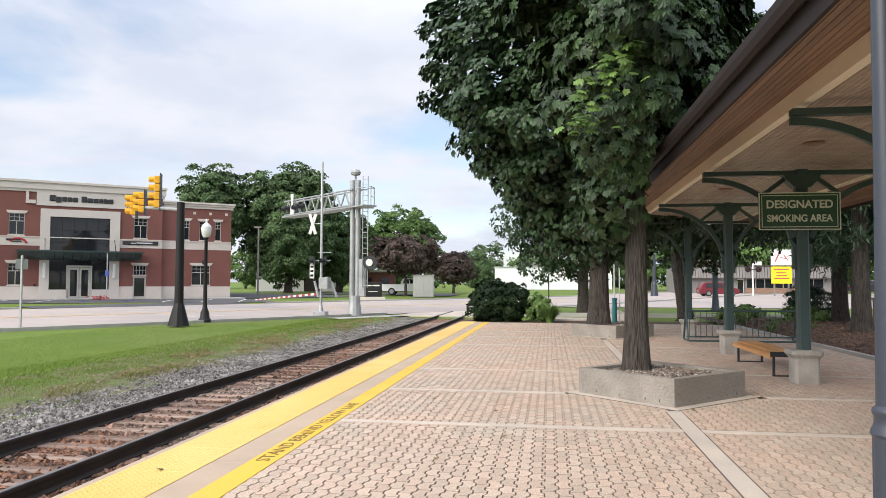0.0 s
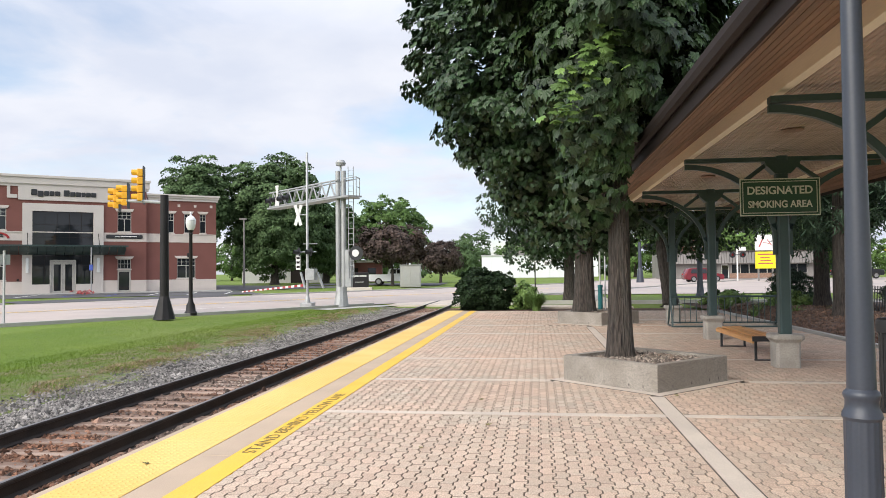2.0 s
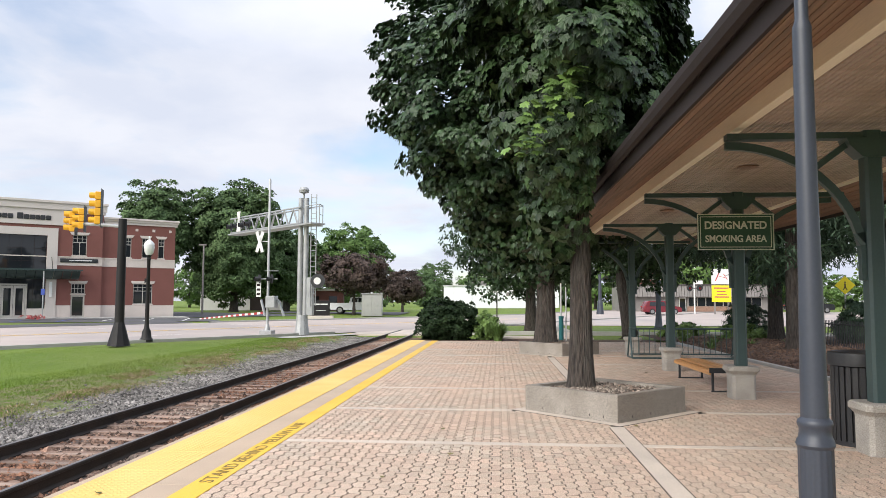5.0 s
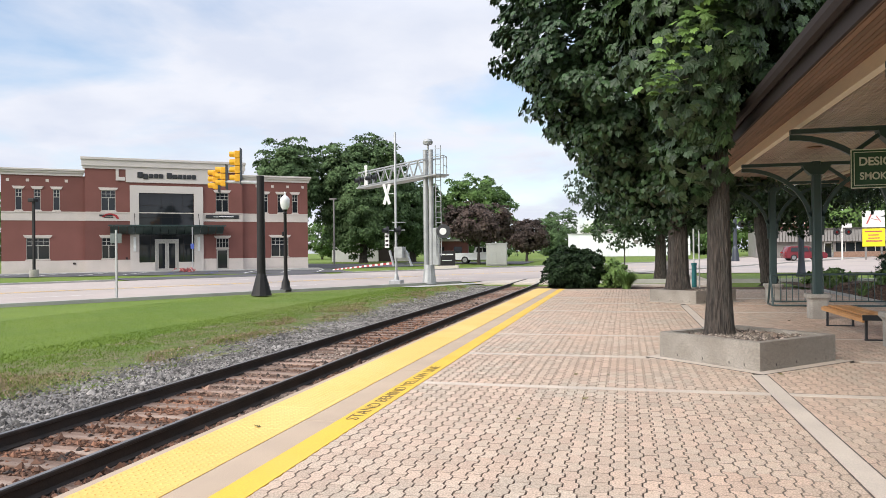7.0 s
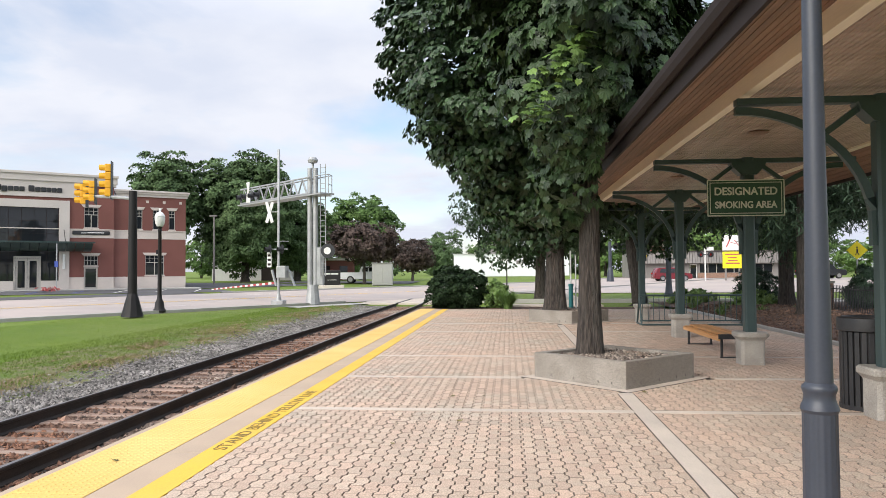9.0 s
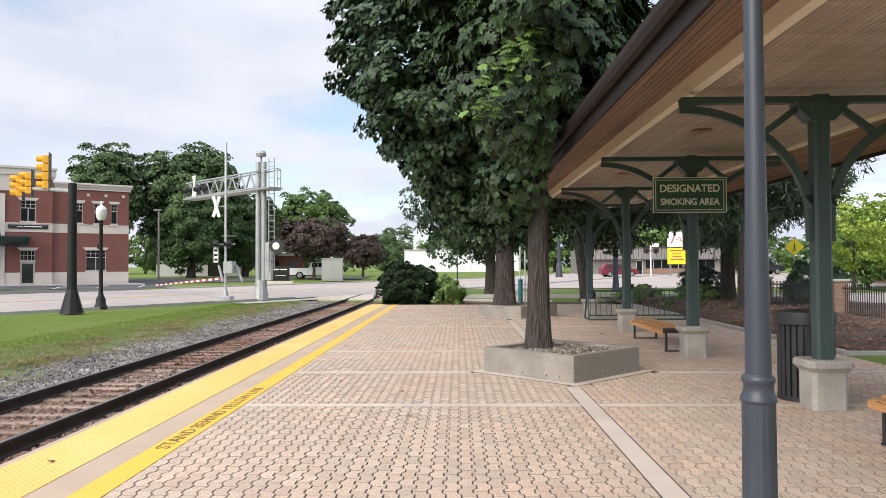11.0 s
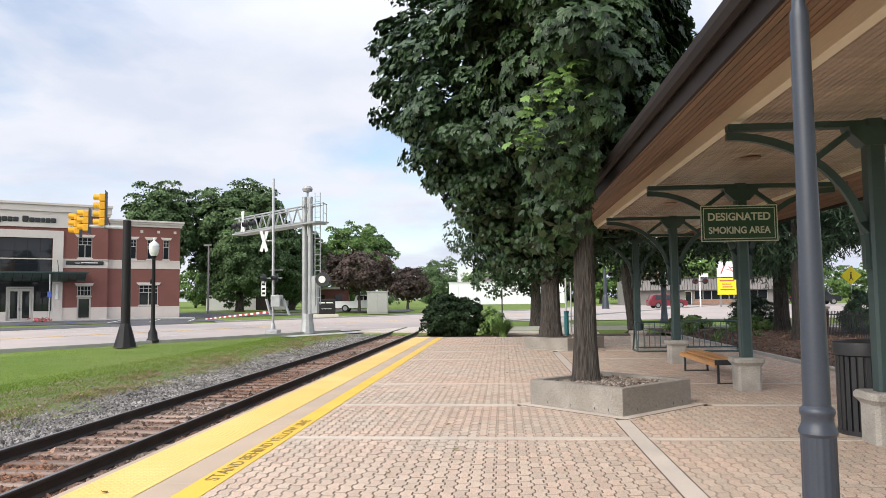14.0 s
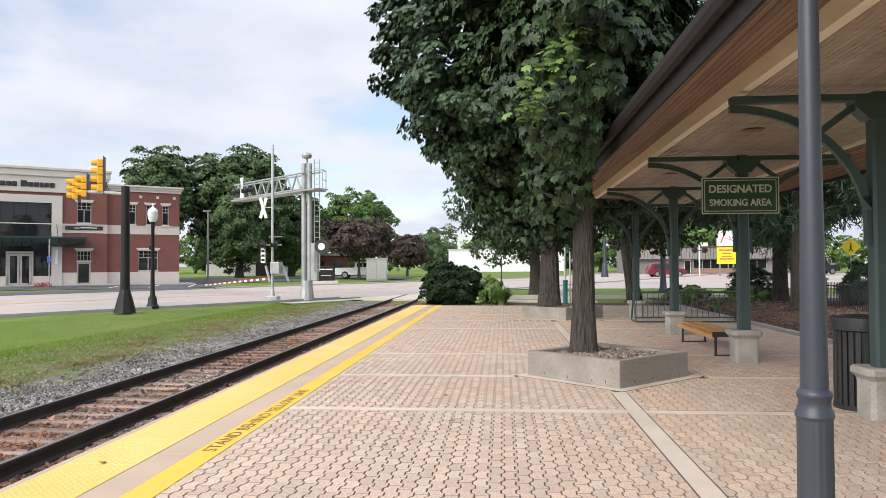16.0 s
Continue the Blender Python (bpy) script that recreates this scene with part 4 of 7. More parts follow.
rng = random.Random(2)
for k, (cx, cy, r) in enumerate(PLANTERS):
    pl = thing("tree_planter", "low diamond-shaped exposed-aggregate concrete tree planter", "planter", (cx, cy, 0), group="tree planters")
    th, h = 0.17, 0.385
    cor = [Vector((0, -r)), Vector((r, 0)), Vector((0, r)), Vector((-r, 0))]
    for i in range(4):
        a, b = cor[i], cor[(i + 1) % 4]
        ai, bi = a * (1 - th / r), b * (1 - th / r)
        sh = Shape()
        c = 0.012
        quad = [a, b, bi, ai]
        mid = sum(quad, Vector((0, 0))) / 4
        top = [p + (mid - p).normalized() * c for p in quad]
        sh.v = [(p.x, p.y, 0.0) for p in quad] + [(p.x, p.y, h - c) for p in quad] + [(p.x, p.y, h) for p in top]
        sh.f = [(rr * 4 + j, rr * 4 + (j + 1) % 4, rr * 4 + 4 + (j + 1) % 4, rr * 4 + 4 + j) for rr in (0, 1) for j in range(4)] + [(8, 9, 10, 11)]
        pw = part("planter_wall", sh, M_AGG, pl)
        if i in (0, 3):
            nd = (b - a).normalized()
            no = Vector((nd.y, -nd.x))
            for u in (0.2, 0.46, 0.72, 0.86):
                q = a.lerp(b, u) + no * 0.001
                part("weep_hole", Shape().bar((q.x, q.y, 0.05), (q.x, q.y, 0.085), 0.012, 0.006, (no.x, no.y, 0)), M_FASC, pw, "dark weep hole")
    q = [p * (1 - (th + 0.02) / r) for p in cor]
    sh = Shape()
    n = 10
    for i in range(n + 1):
        for j in range(n + 1):
            u, v = i / n, j / n
            p = q[0] * (1 - u) * (1 - v) + q[1] * u * (1 - v) + q[2] * u * v + q[3] * (1 - u) * v
            sh.v.append((p.x, p.y, 0.30 + 0.055 * (1 - p.length / r) + rng.uniform(-0.008, 0.008)))
    sh.f = [(i * (n + 1) + j, (i + 1) * (n + 1) + j, (i + 1) * (n + 1) + j + 1, i * (n + 1) + j + 1) for i in range(n) for j in range(n)]
    part("soil", sh, M_SOIL, pl, "pebble-covered soil")
    def pebbles(rr, m, cx=cx, cy=cy, r=r):
        u, v = rr.uniform(-1, 1, m), rr.uniform(-1, 1, m)
        x, y = (u + v) / 2 * (r - 0.22), (u - v) / 2 * (r - 0.22)
        d = np.hypot(x, y)
        return np.stack((cx + x, cy + y, 0.305 + 0.055 * (1 - d / r)), 1)
    stones("planter_stones", 2600 if k == 0 else 1500, pebbles, 0.022, M_PEB, "mixed brown and pale pebbles covering the planter soil", 20 + k)

rack = thing("bike_rack", "dark green steel bicycle rack with upright bars", "bike rack", (3.95, 22.5, 0))
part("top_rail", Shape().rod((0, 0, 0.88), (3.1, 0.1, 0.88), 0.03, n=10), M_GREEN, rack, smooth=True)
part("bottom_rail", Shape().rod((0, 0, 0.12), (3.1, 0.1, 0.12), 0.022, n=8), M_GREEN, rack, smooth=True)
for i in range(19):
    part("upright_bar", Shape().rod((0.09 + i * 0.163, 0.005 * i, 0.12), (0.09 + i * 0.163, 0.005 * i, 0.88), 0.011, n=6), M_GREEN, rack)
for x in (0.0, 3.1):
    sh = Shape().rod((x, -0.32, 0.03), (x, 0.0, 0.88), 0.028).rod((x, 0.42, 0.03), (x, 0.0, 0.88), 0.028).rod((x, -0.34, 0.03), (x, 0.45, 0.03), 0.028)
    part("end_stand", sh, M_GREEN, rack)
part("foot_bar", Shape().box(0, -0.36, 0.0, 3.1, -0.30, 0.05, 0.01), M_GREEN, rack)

# ---------------------------------------------------------------- planting
def foliage(name, pts, out, size, template, tri, material, parent, seed, droop=0.5, spread=0.55, lift=0.35):
    """Many single leaves at points, faced roughly outwards and hanging, all in one mesh."""
    r = np.random.default_rng(seed)
    n = len(pts)
    nrm = out + r.normal(0, spread, (n, 3)) + np.array([0, 0, lift])
    nrm /= np.linalg.norm(nrm, axis=1)[:, None]
    tip = np.array([0, 0, -1.0]) * droop + r.normal(0, 0.42, (n, 3)) + out * 0.35
    tip -= nrm * np.sum(tip * nrm, 1)[:, None]
    tip /= np.linalg.norm(tip, axis=1)[:, None] + 1e-9
    side = np.cross(tip, nrm)
    s = size * r.uniform(0.65, 1.25, (n, 1, 1))
    t = np.asarray(template)[None]
    v = pts[:, None, :] + s * (t[..., 0:1] * side[:, None, :] + t[..., 1:2] * tip[:, None, :] + t[..., 2:3] * nrm[:, None, :])
    k = t.shape[1]
    f = (np.asarray(tri)[None] + k * np.arange(n)[:, None, None]).reshape(-1, 3)
    me = bpy.data.meshes.new(name)
    me.from_pydata(v.reshape(-1, 3).tolist(), [], f.tolist())
    me.materials.append(material)
    ob = new(name, me)
    ob.parent = parent
    return ob


# five-lobed leaf, folded a little along its midrib
MAPLE = [(0, 0.05, 0), (0.36, -0.10, -0.08), (0.40, 0.10, -0.07), (0.58, 0.30, -0.16), (0.38, 0.45, -0.09), (0.34, 0.68, -0.14), (0.17, 0.66, -0.06), (0, 0.98, -0.16), (-0.17, 0.66, -0.06), (-0.34, 0.68, -0.14), (-0.38, 0.45, -0.09), (-0.58, 0.30, -0.16), (-0.40, 0.10, -0.07), (-0.36, -0.10, -0.08)]
MAPLE_T = [(0, i, i + 1) for i in range(1, 13)]
OVAL = [(0, 0, 0), (0.3, 0.35, -0.05), (0.2, 0.75, -0.07), (0, 1.0, -0.1), (-0.2, 0.75, -0.07), (-0.3, 0.35, -0.05)]
OVAL_T = [(0, 1, 2), (0, 2, 3), (0, 3, 4), (0, 4, 5)]
BITS = [(0, 0, 0), (0.35, 0.45, -0.08), (0, 1.0, -0.1), (-0.35, 0.45, -0.08)]
NEEDLE = [(0, 0, 0), (0.09, 0.5, -0.03), (0, 1.0, -0.08), (-0.09, 0.5, -0.03)]
BITS_T = [(0, 1, 2), (0, 2, 3)]


def crown_points(centre, radii, clumps, per, clump_r, seed, hollow=0.55, rough=0.22, taper=0.0):
    """Clump centres on an uneven ellipsoid shell, leaves on the outside of each clump."""
    r = np.random.default_rng(seed)
    c, rad = np.asarray(centre, float), np.asarray(radii, float)
    d = r.normal(0, 1, (clumps, 3))
    d /= np.linalg.norm(d, axis=1)[:, None]
    lump = np.array([1 + rough * noise.noise(Vector(tuple(q * 1.9)) + Vector((seed, 0, 0))) * 1.6 for q in d])
    lvl = r.uniform(hollow, 1.0, clumps) ** 0.7
    cc = d * rad * (lump * lvl)[:, None]
    if taper:
        k = 1 - taper * np.clip(-cc[:, 2] / rad[2], 0, 1)
        cc[:, :2] *= k[:, None]
    cc += c
    pts, outs = [], []
    for q, dd in zip(cc, d):
        rc = clump_r * r.uniform(0.6, 1.25)
        e = r.normal(0, 1, (per, 3)) + dd * 0.9 + np.array([0, 0, 0.75])
        e /= np.linalg.norm(e, axis=1)[:, None]
        pts.append(q + e * rc * np.array([1, 1, 0.62]) * r.uniform(0.7, 1.0, (per, 1)))
        outs.append(e * 0.6 + dd * 0.6)
    return np.concatenate(pts), np.concatenate(outs)


def wood(paths, n=9):
    """Trunk and limbs: tapered tubes, each a list of (point, radius)."""
    sh = Shape()
    for path in paths:
        v = []
        for i, (p, rad) in enumerate(path):
            a = Vector(path[max(i - 1, 0)][0])
            b = Vector(path[min(i + 1, len(path) - 1)][0])
            q = (b - a).to_track_quat("Z", "Y")
            for k in range(n):
                w = 2 * math.pi * k / n
                rr = rad * (1 + 0.10 * noise.noise(Vector((math.cos(w) * 2.5, math.sin(w) * 2.5, p[2] * 1.2))) + 0.05 * math.cos(w * 5 + p[2]) + 0.08 * math.cos(w * 2 + p[2] * 0.9))
                v.append(Vector(p) + q @ Vector((rr * math.cos(w), rr * math.sin(w), 0)))
        f = [(j * n + i, j * n + (i + 1) % n, (j + 1) * n + (i + 1) % n, (j + 1) * n + i) for j in range(len(path) - 1) for i in range(n)]
        f.append(tuple(range((len(path) - 1) * n, len(path) * n)))
        sh.add(v, f)
    return sh


def limbs(base, top, reach, count, seed, rad):
    r = random.Random(seed)
    out = []
    for i in range(count):
        z = base + (top - base) * (i + 0.3) / count
        w = i * 2.4 + r.uniform(-0.4, 0.4)
        L = reach * r.uniform(0.6, 1.0)
        out.append([((0, 0, z), rad), ((math.cos(w) * L * 0.4, math.sin(w) * L * 0.4, z + L * 0.35), rad * 0.6), ((math.cos(w) * L, math.sin(w) * L, z + L * 0.7), rad * 0.15)])
    return out


def tree(name, label, at, h, r0, crown, leaf, material, seed, clumps, per, clump_r, low, lean=(0, 0), taper=0.3, tpl="oval", droop=0.5, group="", rough=0.22, hollow=0.55, keep=None, spread=0.55, lift=0.35):
    """crown: centre offset and radii in metres, over the tree's foot."""
    t = thing(name, label, "tree", at, group=group)
    lx, ly = lean
    trunk = [[((0, 0, -0.1), r0 * 1.45), ((0, 0, 0.12), r0 * 1.18), ((lx * 0.1, ly * 0.1, 0.6), r0), ((lx * 0.4, ly * 0.4, low * 0.75), r0 * 0.9), ((lx * 0.7, ly * 0.7, low * 1.3), r0 * 0.72), ((lx, ly, h * 0.75), r0 * 0.28), ((lx, ly, h * 0.92), r0 * 0.06)]]
    sh = wood(trunk + limbs(low, h * 0.7, max(crown[1][0], crown[1][1]) * 0.8, 9, seed, r0 * 0.3), 14 if r0 > 0.15 else 8)
    part("trunk", sh, M_BARK, t, smooth=True)
    pts, outs = crown_points(crown[0], crown[1], clumps, per, clump_r, seed, rough=rough, taper=taper, hollow=hollow)
    if keep is not None:
        ok = keep(pts)
        pts, outs = pts[ok], outs[ok]
    tp, tt = {"maple": (MAPLE, MAPLE_T), "oval": (OVAL, OVAL_T), "bits": (BITS, BITS_T), "needle": (NEEDLE, BITS_T)}[tpl]
    foliage("crown", pts, outs, leaf, tp, tt, material, t, seed, droop, spread, lift)
    return t


near_maple = tree("maple_tree", "dense dark green maple growing from a concrete planter", (1.30, 11.75, 0.33), 9.5, 0.172, ((-0.2, -0.1, 5.8), (1.75, 1.85, 2.9)), 0.17, M_LEAF, 3, 230, 125, 0.5, 3.0, taper=0.4, tpl="maple", droop=1.3, rough=0.3, hollow=0.55, spread=0.34, lift=0.6, keep=lambda p: ~((p[:, 0] > 0.12) & (p[:, 2] < 3.75)))
# young leaves that look sunlit, their brightness painted into the leaf colour
rs = np.random.default_rng(91)
lit_shoot = np.concatenate([np.array(c) + rs.normal(0, 1, (26, 3)) * np.array([0.16, 0.12, 0.13]) for c in ((-0.3, -1.85, 4.45), (-0.5, -1.9, 4.15), (-0.72, -1.85, 3.85), (-0.9, -1.75, 3.5))])
foliage("young_growth", lit_shoot, np.tile(np.array([0, -0.6, 0.5]), (len(lit_shoot), 1)), 0.15, MAPLE, MAPLE_T, M_SUNLIT_SHOOT, near_maple, 92, 1.1, 0.4, 0.6)["label"] = "yellow-green young leaves coloured brighter as if sunlit"
tree("maple_tree", "large dark green maple growing from a concrete planter", (1.55, 24.2, 0.33), 14.0, 0.31, ((-0.2, 0.0, 8.0), (5.1, 5.0, 5.7)), 0.185, M_LEAF2, 7, 1100, 72, 0.6, 3.2, rough=0.16, taper=0.42, tpl="maple", droop=1.0, spread=0.4, lift=0.6)
tree("maple_tree", "tall maple with a spreading crown on the grass verge", (2.0, 45.5, -0.2), 11.0, 0.33, ((0.2, 0, 6.7), (4.9, 5.0, 4.4)), 0.24, M_LEAF2, 9, 800, 46, 0.75, 2.8, taper=0.05, tpl="oval")
tree("maple_tree", "broad dark maple with a thick trunk beyond the canopy", (6.5, 37.0, -0.05), 11.5, 0.36, ((0.6, 0.5, 6.6), (5.4, 5.0, 3.9)), 0.22, M_LEAF2, 12, 620, 50, 0.75, 2.8, lean=(-0.6, 0), taper=0.2, tpl="oval")
tree("pine_tree", "tall pine with a bare dark trunk in the mulch bed", (11.2, 30.6, 0.15), 13.0, 0.28, ((0, 0, 6.9), (4.4, 4.4, 4.7)), 0.3, M_PINE, 15, 520, 100, 0.65, 4.0, taper=0.1, tpl="needle", droop=0.3)
tree("pine_tree", "tall pine with a bare dark trunk in the mulch bed", (9.7, 24.8, 0.12), 13.0, 0.27, ((0.6, 0.6, 7.0), (3.7, 3.9, 4.7)), 0.28, M_PINE, 17, 500, 100, 0.6, 4.0, taper=0.1, tpl="needle", droop=0.3)
tree("small_tree", "young yellow-green tree on the street corner", (24.6, 46.0, -0.2), 6.2, 0.10, ((0, 0, 4.2), (2.6, 2.6, 2.5)), 0.22, M_LEAFY, 21, 120, 40, 0.55, 1.5, tpl="bits")
tree("small_tree", "young yellow-green tree on the street corner", (29.6, 50.0, -0.2), 6.0, 0.10, ((0, 0, 4.0), (2.4, 2.4, 2.3)), 0.22, M_LEAFY, 22, 110, 40, 0.55, 1.5, tpl="bits")
# across the road
big = dict(leaf=0.34, material=M_LEAF3, per=110, tpl="bits", droop=0.3)
tree("shade_tree", "large green shade tree beside the brick building", (-33.4, 90.5, 0.3), 17, 0.5, ((0, 0, 9.0), (7.0, 6.5, 7.4)), seed=31, clumps=1000, clump_r=1.05, low=3.0, taper=0.1, rough=0.2, hollow=0.3, **big)
tree("shade_tree", "large green shade tree behind the brick building", (-41.2, 84.5, 0.3), 15.5, 0.45, ((0, 0, 10.0), (3.9, 3.8, 5.0)), seed=33, clumps=420, clump_r=1.0, low=3.0, taper=0.1, rough=0.25, hollow=0.35, **big)
tree("shade_tree", "large green shade tree beyond the parking lot", (-29.6, 100.5, 0.3), 13, 0.45, ((0, 0, 6.4), (4.8, 4.5, 5.0)), seed=35, clumps=460, clump_r=0.85, low=2.5, taper=0.1, rough=0.2, hollow=0.35, **big)
tree("shade_tree", "light green tree beyond the purple-leaved trees", (-22.0, 109.0, 0.3), 12.5, 0.35, ((0, 0, 7.8), (6.3, 5.5, 4.9)), seed=37, clumps=340, clump_r=0.85, low=2.5, taper=0.2, rough=0.25, hollow=0.4, **{**big, "material": M_LEAF4})
pur = dict(leaf=0.3, material=M_LEAFP, per=44, tpl="bits", droop=0.2)
tree("plum_tree", "purple-leaved ornamental tree beside a utility cabinet", (-15.8, 79.5, 0.2), 6.8, 0.17, ((0, 0, 4.55), (4.0, 3.8, 2.2)), seed=41, clumps=280, clump_r=0.62, low=1.3, taper=0.1, **pur)
tree("plum_tree", "purple-leaved ornamental tree on the grass", (-12.6, 96.0, 0.3), 5.6, 0.16, ((0, 0, 3.3), (2.7, 2.7, 2.0)), seed=43, clumps=240, clump_r=0.6, low=1.2, taper=0.1, **pur)
# distant belt of trees: two made, the rest copied
a = tree("far_tree", "distant green tree in the skyline belt", (-6, 215, 0), 10, 0.3, ((0, 0, 5.6), (6.0, 5.0, 4.4)), seed=51, clumps=200, clump_r=1.1, low=2.0, taper=0.1, rough=0.35, leaf=0.55, material=M_LEAF4, per=34, tpl="bits", group="distant trees")
b = tree("far_tree", "distant green tree in the skyline belt", (-17, 195, 0), 12, 0.3, ((0, 0, 6.4), (5.2, 5.0, 5.4)), seed=53, clumps=200, clump_r=1.1, low=2.0, taper=0.1, rough=0.35, leaf=0.55, material=M_LEAF3, per=34, tpl="bits", group="distant trees")
rng = random.Random(8)
for i in range(58):
    x = -120 + i * 5.2 + rng.uniform(-2.5, 2.5)
    if -32 < x < 6:
        y = (205 if x > -13 else 180) + rng.uniform(0, 30)
    elif x < -32:
        y = 128 + rng.uniform(0, 40) + max(0, (x + 40) * 0.8)
    else:
        y = 150 + rng.uniform(0, 30)
    k = rng.uniform(0.6, 0.95)
    copy_thing(a if i % 2 else b, pose(x, y, 0.2, 0, 0, rng.uniform(0, 360)) @ Matrix.Diagonal((k, k, k * rng.uniform(0.8, 1.1), 1)))
for x, y, k in ((44, 120, 0.95), (31, 56, 0.45), (36, 60, 0.5), (-72, 74, 0.9), (52, 92, 0.9), (60, 80, 0.9), (46, 64, 0.7), (57, 58, 0.8), (70, 50, 0.9), (17, 130, 0.95), (26, 132, 1.05), (36, 130, 1.1), (46, 134, 1.05)):
    copy_thing(a, pose(x, y, height(x, y), 0, 0, x * 7) @ Matrix.Scale(k, 4))


def shrub(name, label, at, radii, leaf, material, seed, clumps, per, clump_r, tpl="bits", droop=-0.6):
    t = thing(name, label, "shrub", at)
    pts, outs = crown_points((0, 0, radii[2] * 0.92), radii, clumps, per, clump_r, seed, hollow=0.6, rough=0.3)
    pts[:, 2] = np.maximum(pts[:, 2], 0.0)
    tp, tt = {"oval": (OVAL, OVAL_T), "bits": (BITS, BITS_T), "needle": (NEEDLE, BITS_T)}[tpl]
    foliage("leaves", pts, outs, leaf, tp, tt, material, t, seed, droop)
    st = [[((0, 0, -0.05), 0.05), ((0.05 * i, 0.04 * (i - 2), radii[2]), 0.02)] for i in range(-2, 3)]
    part("stems", wood(st, 6), M_BARK, t)
    return t


shrub("yew_bush", "wide dark evergreen yew bush at the platform end", (-2.72, 34.3, -0.2), (1.05, 1.0, 1.0), 0.11, M_YEW, 61, 240, 100, 0.22)
shrub("yew_bush", "dark evergreen yew bush at the platform end", (-1.95, 34.5, -0.2), (0.95, 0.95, 0.93), 0.11, M_YEW, 62, 220, 100, 0.22)
shrub("pine_bush", "blue-green conifer bush by the grass verge", (11.0, 33.5, -0.1), (0.8, 0.8, 0.85), 0.16, M_PINE, 64, 120, 110, 0.25, "needle")
shrub("leafy_bush", "light green leafy bush by the grass verge", (8.9, 36.5, -0.1), (1.0, 0.6, 0.35), 0.16, M_IRIS, 66, 70, 30, 0.25)
shrub("leafy_bush", "light green leafy bush by the mulch bed", (10.3, 31.5, 0.0), (1.0, 0.5, 0.35), 0.14, M_IRIS, 67, 60, 30, 0.2)
shrub("pine_bush", "dark conifer bush by the iron fence", (13.3, 27.6, 0.0), (1.0, 1.1, 0.9), 0.16, M_PINE, 68, 150, 110, 0.28, "needle")


def clump(name, label, at, r, h, n, seed):
    t = thing(name, label, "plant", at)
    rr = random.Random(seed)
    sh = Shape()
    for i in range(n):
        w, d, k = rr.uniform(0, 6.28), rr.uniform(0, 0.25) * r, rr.uniform(0.5, 1.0)
        L, e = h * rr.uniform(0.7, 1.15), r * k
        c, s = math.cos(w), math.sin(w)
        pts = []
        for j in range(6):
            u = j / 5
            rad = d + e * (u ** 1.4)
            z = L * (u * 1.5 - 0.9 * k * u * u)
            wd = 0.02 * (1 - u) + 0.002
            pts += [(c * rad - s * wd, s * rad + c * wd, z), (c * rad + s * wd, s * rad - c * wd, z)]
        sh.add(pts, [(2 * j, 2 * j + 1, 2 * j + 3, 2 * j + 2) for j in range(5)])
    part("leaves", sh, M_IRIS, t)
    return t


clump("grass_clump", "arching light green daylily clump at the platform end", (-0.02, 33.2, -0.12), 0.66, 0.85, 620, 1)
shrub("leafy_bush", "rounded light green leafy bush behind the platform", (-0.62, 34.4, -0.12), (0.55, 0.5, 0.66), 0.14, M_IRIS, 69, 90, 40, 0.2, "oval")
for i in range(9):
    clump("groundcover_plant", "low leafy plant in the mulch bed", (7.6 + (i * 1.7) % 4.2, 27.0 + i * 0.9, -0.02), 0.4, 0.35, 60, 10 + i)

sh = Shape()
n, m = 16, 26
for i in range(n + 1):
    for j in range(m + 1):
        x, y = 7.22 + 8.5 * i / n, 13.9 + 25 * j / m
        e = min(1.0, i / 5) * min(1.0, j / 3)
        sh.v.append((x, y, -0.02 + 0.22 * e * (1 - 0.9 * max(0, (y - 31) / 8)) + 0.05 * e * noise.noise(Vector((x * 0.8, y * 0.8, 0)))))
sh.f = [(i * (m + 1) + j, (i + 1) * (m + 1) + j, (i + 1) * (m + 1) + j + 1, i * (m + 1) + j + 1) for i in range(n) for j in range(m)]
mesh_thing("mulch_bed", sh, M_MULCH, "raised brown bark mulch bed beside the platform", "mulch bed", "structure", smooth=True)
def chips(r, k):
    x, y = r.uniform(7.3, 13, k), r.uniform(14, 33, k)
    e = np.minimum(1, (x - 7.22) / 2.65) * np.minimum(1, (y - 13.9) / 2.9)
    return np.stack((x, y, -0.005 + 0.21 * e), 1)
stones("bark_chips", 9000, chips, 0.03, mat("bark_chip", (0.19, 0.115, 0.08), (0.11, 0.07, 0.05), 2, 0.95, fine=10, rnd=0.5, island=True), "loose brown bark chips on the bed", 30)
mesh_thing("kerb", Shape().box(7.1, 13.7, -0.3, 7.22, 31.4, 0.07, 0.012).box(7.22, 13.7, -0.3, 16, 13.82, 0.05, 0.012), M_KERB, "concrete edging kerb round the mulch bed", "kerb", "structure")
mesh_thing("mulch_bed", Shape().box(-4.2, 31.42, -0.5, 7.1, 35.18, -0.10, 0.03), M_MULCH, "dark mulch bed behind the platform end", "mulch bed", "structure")
sh = Shape()
sh.v = [(7.1, -12, -0.03), (18, -12, -0.03), (7.1, 13.7, -0.03), (18, 13.7, -0.03)]
sh.f = [(0, 1, 3, 2)]
mesh_thing("lawn", sh, M_GRASS, "green lawn beside the canopy paving", "lawn", "structure")

# ---------------------------------------------------------------- brick building
bld = thing("brick_building", "two-storey red brick building with pale stone bands and cornice", "building", (-47.3, 46.93, 0.2), 38.38)


